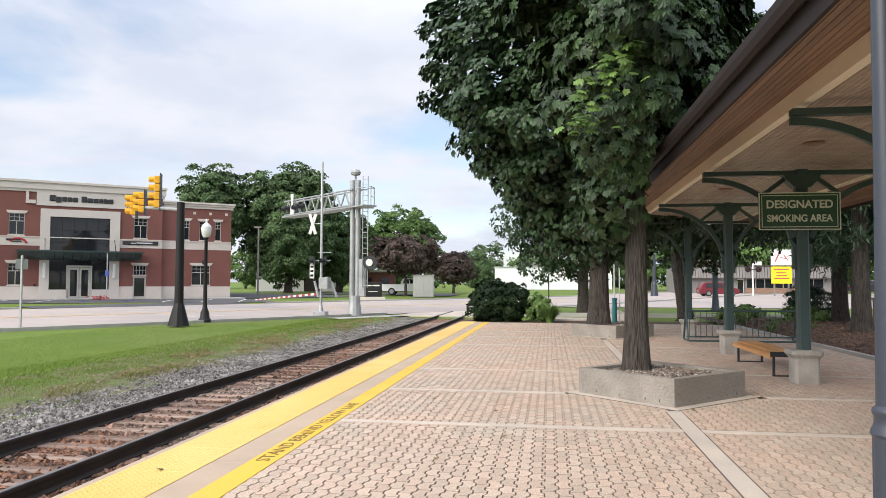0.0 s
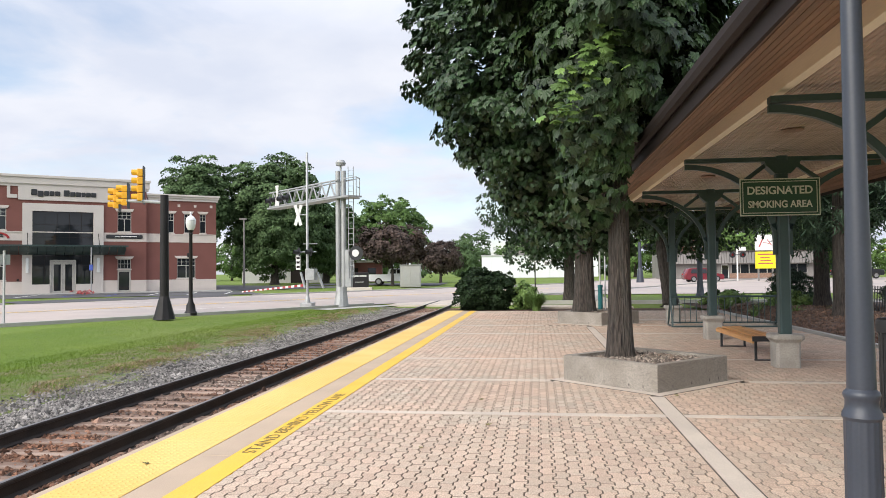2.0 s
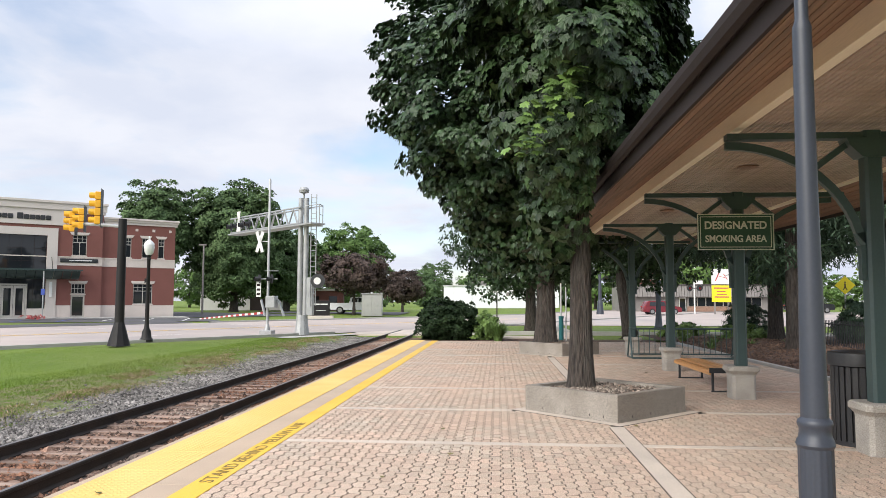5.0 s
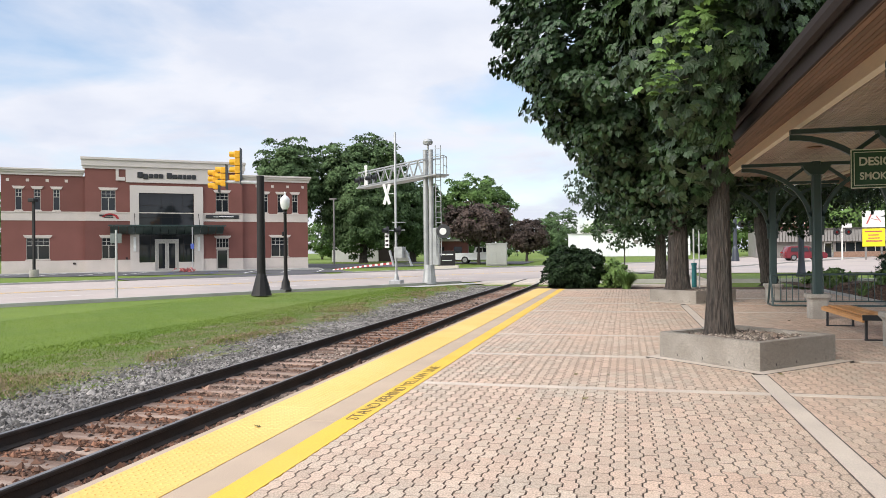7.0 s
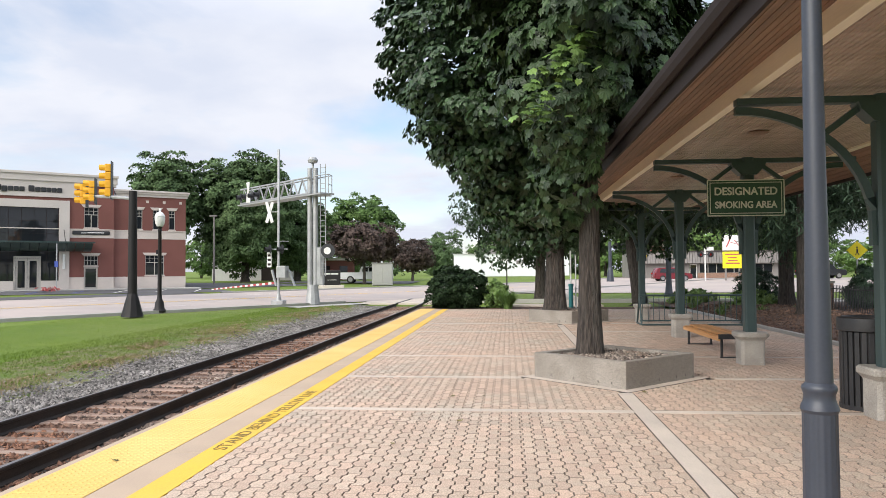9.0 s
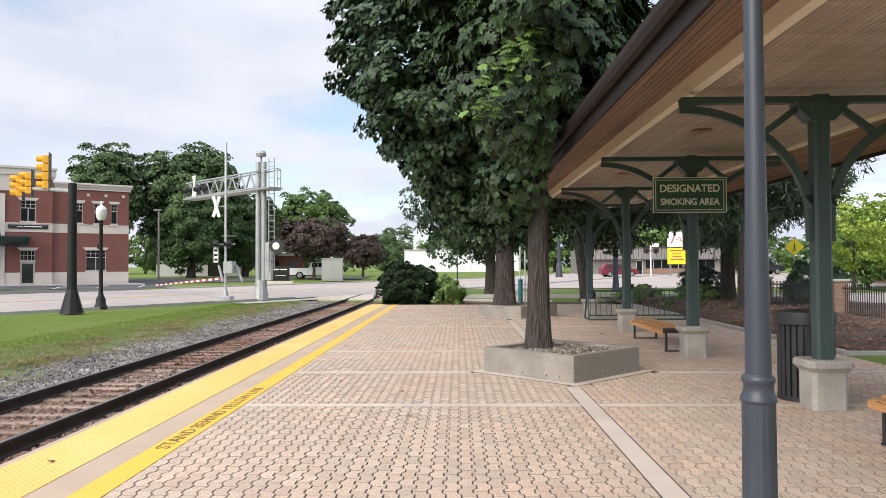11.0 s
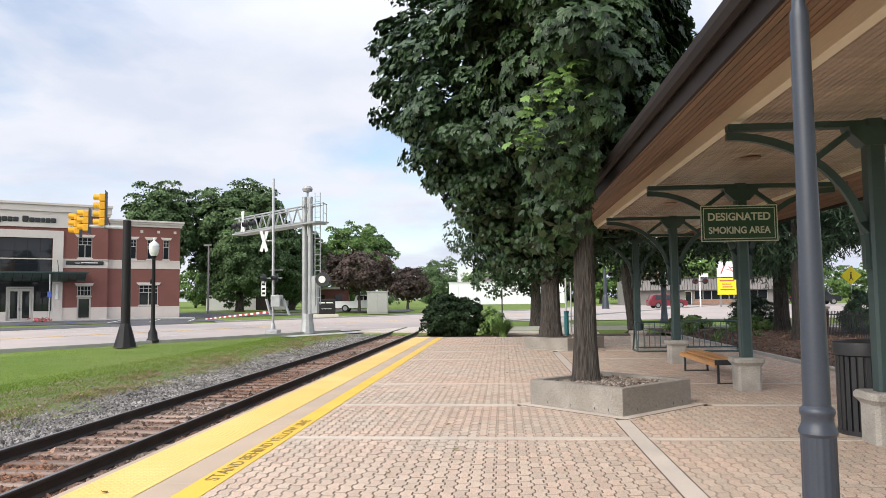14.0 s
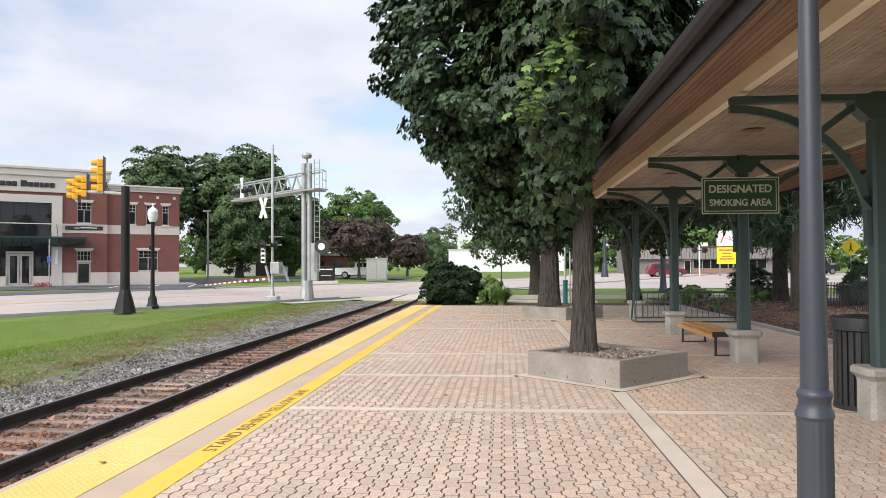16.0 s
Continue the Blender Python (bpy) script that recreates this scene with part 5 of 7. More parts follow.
def wall_cells(u0, u1, z0, z1, holes, y0, y1):
    """A wall slab from u0 to u1 with rectangular openings through it."""
    us = sorted({u0, u1, *[h[i] for h in holes for i in (0, 1) if u0 < h[i] < u1]})
    zs = sorted({z0, z1, *[h[i] for h in holes for i in (2, 3) if z0 < h[i] < z1]})
    sh = Shape()
    for a, b in zip(us, us[1:]):
        for c, d in zip(zs, zs[1:]):
            m, k = (a + b) / 2, (c + d) / 2
            if not any(h[0] < m < h[1] and h[2] < k < h[3] for h in holes):
                sh.box(a, y0, c, b, y1, d)
    # weld the cells into one slab and drop the faces between them
    ids, verts, keep = {}, [], {}
    remap = []
    for p in sh.v:
        k = tuple(round(q, 5) for q in p)
        if k not in ids:
            ids[k] = len(verts)
            verts.append(k)
        remap.append(ids[k])
    for q in sh.f:
        w = tuple(remap[i] for i in q)
        k = tuple(sorted(w))
        if k in keep:
            keep[k] = None
        else:
            keep[k] = w
    sh.v, sh.f = verts, [w for w in keep.values() if w]
    return sh


def pieces(shape):
    """The loose pieces of a shape, each as a shape of its own."""
    up = list(range(len(shape.v)))

    def root(i):
        while up[i] != i:
            up[i] = up[up[i]]
            i = up[i]
        return i
    for q in shape.f:
        for i in q[1:]:
            up[root(i)] = root(q[0])
    out = {}
    for q in shape.f:
        out.setdefault(root(q[0]), []).append(q)
    for faces in out.values():
        ids = {k: n for n, k in enumerate(sorted({i for q in faces for i in q}))}
        yield Shape().add([shape.v[k] for k in ids], [[ids[i] for i in q] for q in faces])


UP = (5.12, 6.80)
LO = (1.19, 2.91)
WIN = [(0.96, 1.44, *UP, 2), (2.25, 2.73, *UP, 2), (3.60, 4.09, *UP, 2), (1.69, 3.33, *LO, 4), (7.10, 8.17, *UP, 3), (7.11, 8.16, *LO, 3),
       (16.12, 17.18, *UP, 3), (20.15, 20.66, *UP, 2), (21.51, 22.10, *UP, 2), (22.83, 23.35, *UP, 2), (20.91, 22.46, *LO, 4)]
DOORS = [(16.13, 17.16, 0.05, 2.84)]
CENTRE = (9.94, 14.30, 0.83, 6.64)
ENTRY = (11.17, 13.04, 0.0, 2.77)
holes = [w[:4] for w in WIN] + [d[:4] for d in DOORS] + [CENTRE, ENTRY]
BAY0, BAY1 = 5.9, 18.37
for u0, u1, yf in ((0.0, BAY0, 0.0), (BAY0, BAY1, -0.30), (BAY1, 24.25, 0.0)):
    for piece in pieces(wall_cells(u0, u1, -0.3, 1.08, holes, yf - 0.04, yf + 0.3)):
        part("base_course", piece, M_STONE, bld, "pale stone base course")
    for piece in pieces(wall_cells(u0, u1, 1.08, 4.29, holes, yf, yf + 0.3)):
        part("brick_wall", piece, M_BRICK, bld, "red brick lower wall")
    for piece in pieces(wall_cells(u0, u1, 4.29, 5.02, holes, yf - 0.03, yf + 0.3)):
        part("stone_band", piece, M_STONE, bld, "pale stone band course")
    part("band_moulding", Shape().box(u0, yf - 0.07, 4.94, u1, yf - 0.031, 5.02), M_STONE, bld)
    for piece in pieces(wall_cells(u0, u1, 5.02, 8.55 if yf < 0 else 7.9, holes, yf, yf + 0.3)):
        part("brick_wall", piece, M_BRICK, bld, "red brick upper wall")
    t = 8.55 if yf < 0 else 7.9
    e0, e1 = (u0 - 0.3, u1 + 0.3) if yf < 0 else (u0 - (0.3 if u0 == 0 else 0), u1 + (0.3 if u1 > 20 else 0))
    part("cornice", Shape().box(e0 + 0.15, yf - 0.10, t, e1 - 0.15, yf + 0.5, t + 0.22).box(e0 + 0.07, yf - 0.2, t + 0.22, e1 - 0.07, yf + 0.6, t + (0.72 if yf < 0 else 0.38)).box(e0, yf - 0.3, t + (0.72 if yf < 0 else 0.38), e1, yf + 0.7, t + (0.92 if yf < 0 else 0.53), 0.02), M_EIFS, bld, "pale stepped cornice")
part("side_wall", Shape().box(-0.02, 0.3, -0.3, 0.3, 16, 8.2).box(23.95, 0.3, -0.3, 24.25, 16, 8.2).box(0, 15.7, -0.3, 24.25, 16, 8.2), M_BRICK, bld, "red brick side walls")
part("bay_side", Shape().box(BAY0 + 0.002, 0.0, 7.9, BAY0 + 0.3, 5, 9.2).box(BAY1 - 0.3, 0.0, 7.9, BAY1 - 0.002, 5, 9.2), M_EIFS, bld, "pale raised parapet sides")
part("roof", Shape().box(0.3, 0.3, 7.6, 23.95, 15.7, 7.75), M_ROOF, bld, "flat dark roof")
part("interior", Shape().box(0.4, 1.6, -0.2, 23.8, 1.7, 7.5), M_FASC, bld, "dark interior partition")
part("stucco_panel", wall_cells(9.25, 15.05, 0.0, 7.25, [CENTRE, ENTRY], -0.42, -0.305), M_EIFS, bld, "pale stucco entrance surround")
part("sign_panel", Shape().box(8.95, -0.40, 7.5, 15.55, -0.305, 8.549).box(8.2, -0.40, 7.62, 8.9, -0.31, 7.9).box(8.2, -0.4, 7.9, 8.42, -0.31, 8.55).box(15.6, -0.40, 7.62, 16.2, -0.31, 7.9), M_EIFS, bld, "pale stucco sign panel")
for u in (0.46, 1.82, 3.20, 4.56, 19.68, 21.06, 22.43, 23.81):
    part("stone_block", Shape().box(u - 0.11, -0.03, 7.38, u + 0.11, -0.002, 7.6), M_STONE, bld)
yf_of = lambda u: -0.30 if BAY0 < u < BAY1 else 0.0


def pane_grid(name, u0, u1, z0, z1, cols, yf, upper=0.36, rows=2):
    """A window: outer frame, a tall lower light and small upper panes, glass set back."""
    w, d0, d1 = 0.05, yf + 0.06, yf + 0.12
    fr = part(name, wall_cells(u0, u1, z0, z1, [(u0 + w, u1 - w, z0 + w, z1 - w)], d0, d1), M_MULL, bld, "pale metal window frame")
    zt = z1 - (z1 - z0) * upper
    zm = (zt + z1) / 2
    part("glazing_bar", Shape().box(u0 + w, d0, zt - 0.03, u1 - w, d1, zt + 0.03), M_MULL, fr)
    part("glazing_bar", Shape().box(u0 + w, d0 + 0.01, zm - 0.018, u1 - w, d1, zm + 0.018), M_MULL, fr)
    for i in range(1, cols):
        u = u0 + (u1 - u0) * i / cols
        part("glazing_bar", Shape().box(u - 0.018, d0 + 0.012, zt + 0.031, u + 0.018, d1 - 0.003, z1 - w), M_MULL, fr)
    if cols > 2:
        u = (u0 + u1) / 2
        part("glazing_bar", Shape().box(u - 0.03, d0 + 0.004, z0 + w, u + 0.03, d1, zt - 0.031), M_MULL, fr)
    part("pane", Shape().box(u0 + w, d1 - 0.03, z0 + w, u1 - w, d1 - 0.02, z1 - w), M_GLASS, fr, "dark glass")
    part("sill", Shape().box(u0 - 0.06, yf - 0.05, z0 - 0.09, u1 + 0.06, yf + 0.06, z0 - 0.001, 0.01), M_STONE, fr)
    li = Shape()
    v = [(u0 - 0.08, yf - 0.06, z1 + 0.002), (u1 + 0.08, yf - 0.06, z1 + 0.002), (u1 + 0.22, yf - 0.06, z1 + 0.22), (u0 - 0.22, yf - 0.06, z1 + 0.22)]
    v += [(a, yf - 0.003, c) for a, b, c in v]
    li.add(v, [(0, 1, 2, 3), (7, 6, 5, 4), (0, 4, 5, 1), (1, 5, 6, 2), (2, 6, 7, 3), (3, 7, 4, 0)])
    part("lintel", li, M_STONE, fr, "flared stone lintel")


for u0, u1, z0, z1, c in WIN:
    pane_grid("window", u0, u1, z0, z1, c, yf_of(u0))
u0, u1, z0, z1 = DOORS[0]
pane_grid("window", u0, u1, 2.02, z1, 4, -0.3, 0.98)
dr = part("door", Shape().box(u0, -0.24, 0.05, u0 + 0.12, -0.16, 1.93).box(u1 - 0.12, -0.24, 0.05, u1, -0.16, 1.93).box(u0 + 0.12, -0.24, 1.78, u1 - 0.12, -0.16, 1.93).box(u0 + 0.12, -0.24, 0.05, u1 - 0.12, -0.16, 0.25), M_MULL, bld, "pale metal side door frame")
part("pane", Shape().box(u0 + 0.12, -0.21, 0.25, u1 - 0.12, -0.2, 1.78), M_GLASS, dr)
# glazed centre
cu0, cu1, cz0, cz1 = CENTRE
cw = part("glass_front", Shape().box(cu0, -0.12, cz0, cu1, -0.09, cz1), M_GLASS, bld, "tall dark glass front")
sh = Shape()
for i in range(1, 5):
    u = cu0 + (cu1 - cu0) * i / 5
    sh.box(u - 0.012, -0.135, cz0, u + 0.012, -0.121, cz1)
for z in (2.3, 3.4, 4.6, 5.6):
    sh.box(cu0, -0.135, z - 0.012, cu1, -0.121, z + 0.012)
part("glazing_bars", sh, M_FASC, cw)
e0, e1, ez0, ez1 = ENTRY
part("entry_surround", Shape().box(e0, -0.34, 0, e0 + 0.12, -0.14, ez1).box(e1 - 0.12, -0.34, 0, e1, -0.14, ez1).box(e0 + 0.12, -0.34, ez1 - 0.14, e1 - 0.12, -0.14, ez1), M_MULL, bld, "pale entrance frame")
for a, b in ((e0 + 0.13, (e0 + e1) / 2 - 0.01), ((e0 + e1) / 2 + 0.01, e1 - 0.13)):
    d = part("door", Shape().box(a, -0.28, 0.03, a + 0.15, -0.2, ez1 - 0.16).box(b - 0.15, -0.28, 0.03, b, -0.2, ez1 - 0.16).box(a + 0.15, -0.28, ez1 - 0.36, b - 0.15, -0.2, ez1 - 0.16).box(a + 0.15, -0.28, 0.03, b - 0.15, -0.2, 0.3), M_MULL, bld, "pale metal glazed door")
    part("pane", Shape().box(a + 0.15, -0.25, 0.3, b - 0.15, -0.24, ez1 - 0.36), M_GLASS, d)
    part("handle", Shape().rod(((a + b) / 2 + (0.36 if a < 12 else -0.36), -0.31, 0.9), ((a + b) / 2 + (0.36 if a < 12 else -0.36), -0.31, 1.3), 0.015), M_MULL, d)
for u in (9.6, 14.65):
    part("wall_light", Shape().box(u - 0.1, -0.52, 1.75, u + 0.1, -0.425, 2.95, 0.02), M_GLOBE, bld, "tall pale wall light")
    part("hanger", Shape().rod((u, -0.45, 4.9), (u, -1.4, 3.95), 0.025), M_FASC, bld)
aw = part("awning", Shape().box(7.6, -1.9, 3.80, 16.75, -1.78, 3.92).box(7.6, -1.78, 3.84, 16.75, -0.43, 3.90), M_AWN, bld, "dark green-grey metal awning")
for i in range(14):
    a = 7.75 + i * 0.635
    sh = Shape()
    arc = [(-1.8 + 1.36 * k / 6, 3.79 - 0.62 * math.sin(math.pi / 2 * k / 6)) for k in range(7)]
    v = [(a, y, z) for y, z in arc] + [(a + 0.6, y, z) for y, z in arc]
    sh.add(v, [(k, k + 1, k + 8, k + 7) for k in range(6)])
    part("awning_panel", sh, M_AWN, aw)
# the sign over the entrance: plain dark shapes, one for each character
ch = [0.46, 0.42, 0.40, 0.38, 0.40, 0, 0.46, 0.42, 0.42, 0.32, 0.38, 0.40]
u = 9.82
for i, w in enumerate(ch):
    if w:
        h0, h1 = (7.88, 8.36) if i in (0, 6) else (7.88, 8.24)
        if i == 1:
            h0 = 7.78
        part("sign_character", Shape().box(u + 0.02, -0.47, h0, u + w - 0.02, -0.405, h1, 0.05), M_BIN, bld)
        u += w
    else:
        u += 0.22
lg = Shape()
for k in range(12):
    a0, a1 = math.pi * (0.02 + 0.85 * k / 12), math.pi * (0.02 + 0.85 * (k + 1) / 12)
    p = [(7.75 + 0.68 * r * math.cos(w), -0.37, 4.42 + 0.48 * r * math.sin(w)) for w, r in ((a0, 0.72), (a0, 1.0), (a1, 1.0), (a1, 0.72))]
    lg.add(p + [(x, -0.345, z) for x, y, z in p], [(0, 1, 2, 3), (7, 6, 5, 4), (0, 4, 5, 1), (1, 5, 6, 2), (2, 6, 7, 3), (3, 7, 4, 0)])
part("logo_shape", lg, M_REDP, bld, "red arc logo shape")
part("logo_bar", Shape().box(6.95, -0.37, 4.66, 7.95, -0.345, 4.80).box(7.3, -0.37, 4.54, 8.0, -0.345, 4.61), M_BIN, bld)
part("name_plate", Shape().box(15.25, -0.40, 4.55, 18.05, -0.34, 4.86, 0.05), M_BIN, bld, "dark oblong name plate")
part("name_plate_bar", Shape().box(15.9, -0.407, 4.66, 16.3, -0.401, 4.72).box(16.35, -0.407, 4.68, 17.6, -0.401, 4.76), M_WHITE, bld)
part("utility_box", Shape().box(8.9, -0.42, 1.1, 9.05, -0.345, 1.28).box(5.0, -0.1, 0.75, 5.2, -0.045, 0.9), M_FASC, bld)
mesh_thing("footpath", Shape().box(-1, -2.2, -0.3, 25, -0.35, 0.0, 0.02).moved(pose(-47.3, 46.93, 0.32, 0, 0, 38.38)), M_KERB, "pale concrete footpath along the brick building", "footpath", "structure")

# ---------------------------------------------------------------- street furniture across the track
sp = thing("traffic_signal_pole", "thick dark tapered traffic signal pole with a mast arm", "traffic signal", (-15.74, 29.43, -0.2))
part("base", Shape().lathe([(0.46, 0.0), (0.44, 0.06), (0.26, 0.75), (0.20, 0.95), (0.19, 1.0)], n=10), M_BLACK, sp)
part("pole", Shape().lathe([(0.19, 0.95), (0.165, 5.2), (0.165, 5.3)], n=12), M_BLACK, sp, smooth=True)
AD = Vector((-0.84, 0.54, 0))
arm = [(0, 0, 4.98)] + [tuple(AD * d + Vector((0, 0, 4.98 + 0.55 * (1 - (1 - d / 9.5) ** 2)))) for d in (0.6, 1.5, 3, 4.6)]
part("mast_arm", Shape().sweep([(0.07 * math.cos(w), 0.07 * math.sin(w)) for w in [k * 0.785 for k in range(8)]], arm), M_GALV, sp, "grey steel mast arm", smooth=True)


def head(parent, d, dz, n=3, turn=0.0, hs=0.36):
    base = AD * d
    m = Matrix.Translation((base.x, base.y, 0)) @ pose(0, 0, 0, 0, 0, turn)
    z = dz
    bp = part("backplate", Shape().box(0.10, -0.30, z - 0.15, 0.115, 0.30, z + n * hs + 0.1, 0.005).moved(m), M_BIN, parent, "black signal backplate")
    for i in range(n):
        zz = z + i * hs
        sec = part("signal_section", Shape().box(-0.16, -0.17, zz, 0.098, 0.17, zz + hs - 0.02, 0.03).moved(m), M_SIGY, parent, "yellow signal housing")
        vis = Shape()
        for k in range(12):
            w0, w1 = math.pi * (-0.25 + 1.5 * k / 12), math.pi * (-0.25 + 1.5 * (k + 1) / 12)
            p = [(x, 0.145 * math.cos(w), zz + 0.17 + 0.145 * math.sin(w)) for w in (w0, w1) for x in (-0.16, -0.40)]
            q = [(x, 0.135 * math.cos(w), zz + 0.17 + 0.135 * math.sin(w)) for w in (w0, w1) for x in (-0.16, -0.40)]
            vis.add(p + q, [(0, 1, 3, 2), (4, 6, 7, 5), (1, 5, 7, 3)])
        part("visor", vis.moved(m), M_SIGY, sec)
        part("lens", Shape().rod((-0.162, 0, zz + 0.17), (-0.168, 0, zz + 0.17), 0.125, n=14).moved(m), M_FASC, sec)


head(sp, 1.98, 5.2, 4, 20)
head(sp, 3.4, 5.08, 3, 20, 0.31)
head(sp, 4.2, 5.0, 3, 20, 0.31)

sl = thing("street_lamp", "black ornamental street lamp with a white acorn globe", "street lamp", (-16.1, 32.56, -0.2))
part("base", Shape().lathe([(0.30, 0), (0.30, 0.1), (0.22, 0.2), (0.2, 0.45), (0.12, 0.62), (0.10, 0.8)], n=20), M_BLACK, sl, smooth=True)
part("pole", Shape().lathe([(0.095, 0.78), (0.075, 3.75), (0.10, 3.8), (0.07, 3.86), (0.13, 3.98)], n=16), M_BLACK, sl, smooth=True)
part("globe", Shape().lathe([(0.13, 3.99), (0.20, 4.12), (0.235, 4.34), (0.22, 4.44)], n=24), M_GLOBE, sl, "white acorn globe", smooth=True)
part("cap", Shape().lathe([(0.235, 4.441), (0.21, 4.53), (0.12, 4.63), (0.05, 4.68), (0.035, 4.74), (0.05, 4.77), (0.01, 4.86)], n=24), M_GLOBE, sl, smooth=True)
part("outlet_box", Shape().box(-0.16, -0.05, 2.7, -0.08, 0.05, 2.9, 0.01), M_BLACK, sl)

# cantilever crossing signal
cs = thing("crossing_cantilever", "galvanised cantilever railway crossing signal with a truss arm", "crossing signal", (-10.98, 40.4, -0.2))
for dx in (-0.16, 0.16):
    part("column", Shape().lathe([(0.15, 0), (0.145, 7.7)], dx, 0.0, 14), M_GALV, cs, smooth=True)
part("column_foot", Shape().lathe([(0.44, 0.0), (0.42, 0.08), (0.33, 0.75), (0.31, 1.1)], n=12), M_GALV, cs)
part("column_box", Shape().box(0.28, -0.2, 1.1, 0.62, 0.2, 3.2, 0.02), M_GALV, cs, "grey cable box")
part("round_light", Shape().lathe([(0.05, 7.7), (0.06, 7.95)]).lathe([(0.06, 7.96), (0.26, 8.02), (0.30, 8.16), (0.22, 8.3), (0.06, 8.34)], n=16), M_GALV, cs, smooth=True)
TD = Vector((-0.73, 0.683, 0))
def tp(d, z, side=0.0):
    p = TD * d + Vector((0.683, 0.73, 0)) * side
    return (p.x, p.y, z)
for z in (6.25, 7.15):
    for sd in (-0.3, 0.3):
        part("truss_chord", Shape().rod(tp(-0.2, z, sd), tp(8.3, z, sd), 0.05, n=8), M_GALV, cs)
for i in range(8):
    for sd in (-0.3, 0.3):
        d0, d1 = i * 1.02 + 0.1, i * 1.02 + 1.12
        part("truss_web", Shape().rod(tp(d0, 6.25, sd), tp((d0 + d1) / 2, 7.15, sd), 0.03, n=6).rod(tp((d0 + d1) / 2, 7.15, sd), tp(d1, 6.25, sd), 0.03, n=6), M_GALV, cs)
part("walkway", Shape().add([tp(-1.5, 6.18, -0.45), tp(8.4, 6.18, -0.45), tp(8.4, 6.18, 0.45), tp(-1.5, 6.18, 0.45), tp(-1.5, 6.10, -0.45), tp(8.4, 6.10, -0.45), tp(8.4, 6.10, 0.45), tp(-1.5, 6.10, 0.45)], [(0, 1, 2, 3), (7, 6, 5, 4), (0, 4, 5, 1), (1, 5, 6, 2), (2, 6, 7, 3), (3, 7, 4, 0)]), M_GALV, cs, "steel grating walkway")
part("guard_rail", Shape().rod((1.0, -0.4, 6.2), (1.0, -0.4, 7.3), 0.025).rod((1.0, 0.4, 6.2), (1.0, 0.4, 7.3), 0.025).rod((1.0, -0.4, 7.3), (1.0, 0.4, 7.3), 0.025).rod((1.0, 0.4, 7.3), (0.2, 0.4, 7.2), 0.025).rod((1.0, -0.4, 7.3), (0.2, -0.4, 7.2), 0.025).box(0.2, -0.4, 6.12, 1.0, 0.4, 6.18).rod((1.0, -0.4, 6.75), (1.0, 0.4, 6.75), 0.02), M_GALV, cs)
ld = Shape()
for dx in (0.5, 0.8):
    ld.rod((dx, -0.25, 1.6), (dx, -0.25, 7.9), 0.025, n=6)
for i in range(21):
    ld.rod((0.5, -0.25, 1.7 + i * 0.3), (0.8, -0.25, 1.7 + i * 0.3), 0.015, n=6)
part("ladder", ld, M_GALV, cs, "narrow steel ladder")


def flasher(parent, p, facing, r=0.28):
    f = Vector(facing).normalized()
    p = Vector(p)
    bd = part("flasher_disc", Shape().rod(p, p + f * 0.03, r, n=20), M_BIN, parent, "black flashing-light target")
    part("flasher_hood", Shape().rod(p + f * 0.031, p + f * 0.30, r * 0.5, n=16, caps=False), M_BIN, bd)
    part("flasher_lens", Shape().rod(p + f * 0.032, p + f * 0.05, r * 0.46, n=14), M_RED, bd, "red lens")


for d in (5.6, 6.4, 7.2, 8.0):
    for zz in (6.62,):
        flasher(cs, tp(d, zz, -0.42), (-0.8, -0.6, 0))
part("bell_light", Shape().rod((0.95, -0.3, 3.0), (0.95, -0.36, 3.0), 0.40, n=22), M_BIN, cs, "black round backing")
part("white_face", Shape().rod((0.93, -0.365, 3.0), (0.93, -0.40, 3.0), 0.2, n=22), M_WHITE, cs, "white round lamp face")
xs = Shape().bar(tp(6.7, 6.2, -0.5), tp(6.95, 7.5, -0.5), 0.03, 0.12, (1, 0, 0.01)).bar(tp(6.95, 6.2, -0.53), tp(6.7, 7.5, -0.53), 0.03, 0.12, (1, 0, 0.01))
part("crossbuck", xs, M_WHITE, cs, "white crossbuck boards")

# gate with its mast and lowered arm
gt = thing("crossing_gate", "railway crossing gate with a silver mast and lowered striped arm", "crossing gate", (-12.8, 39.9, -0.2))
part("base", Shape().box(-0.35, -0.35, 0.0, 0.35, 0.35, 0.25, 0.03).lathe([(0.16, 0.25), (0.12, 0.5), (0.09, 0.6)]), M_GALV, gt, "steel mast base")
part("mast", Shape().lathe([(0.075, 0.5), (0.07, 8.7), (0.04, 8.75)], n=12), M_GALV, gt, smooth=True)
part("gate_machine", Shape().box(-0.02, -0.38, 1.5, 0.5, 0.3, 2.15, 0.03), M_GALV, gt, "grey gate machine housing")
for sx in (-0.42, 0.55):
    part("counterweight", Shape().bar((sx, 0.1, 1.95), (sx + (0.35 if sx > 0 else 0.25), 0.1, 1.05), 0.08, 0.22, (0, 1, 0)), M_GALV, gt, "grey counterweight arm")
arm0, arm1 = Vector((-0.25, 0.12, 1.22)), Vector((-8.0, 9.9, 0.62))
for i in range(24):
    a, b = arm0.lerp(arm1, i / 24), arm0.lerp(arm1, (i + 1) / 24)
    w = 0.13 - 0.05 * i / 24
    part("arm_section", Shape().bar(a, b, 0.03, w), M_WHITE if i % 2 else M_REDP, gt)
for sx in (-0.35, 0.35):
    flasher(gt, (sx - 0.1, -0.12, 3.1), (-0.75, -0.6, 0), 0.25)
part("flasher_bar", Shape().rod((-0.5, -0.08, 3.1), (0.55, -0.08, 3.1), 0.035).rod((-0.2, -0.05, 3.55), (0.6, -0.05, 3.55), 0.02), M_GALV, gt)
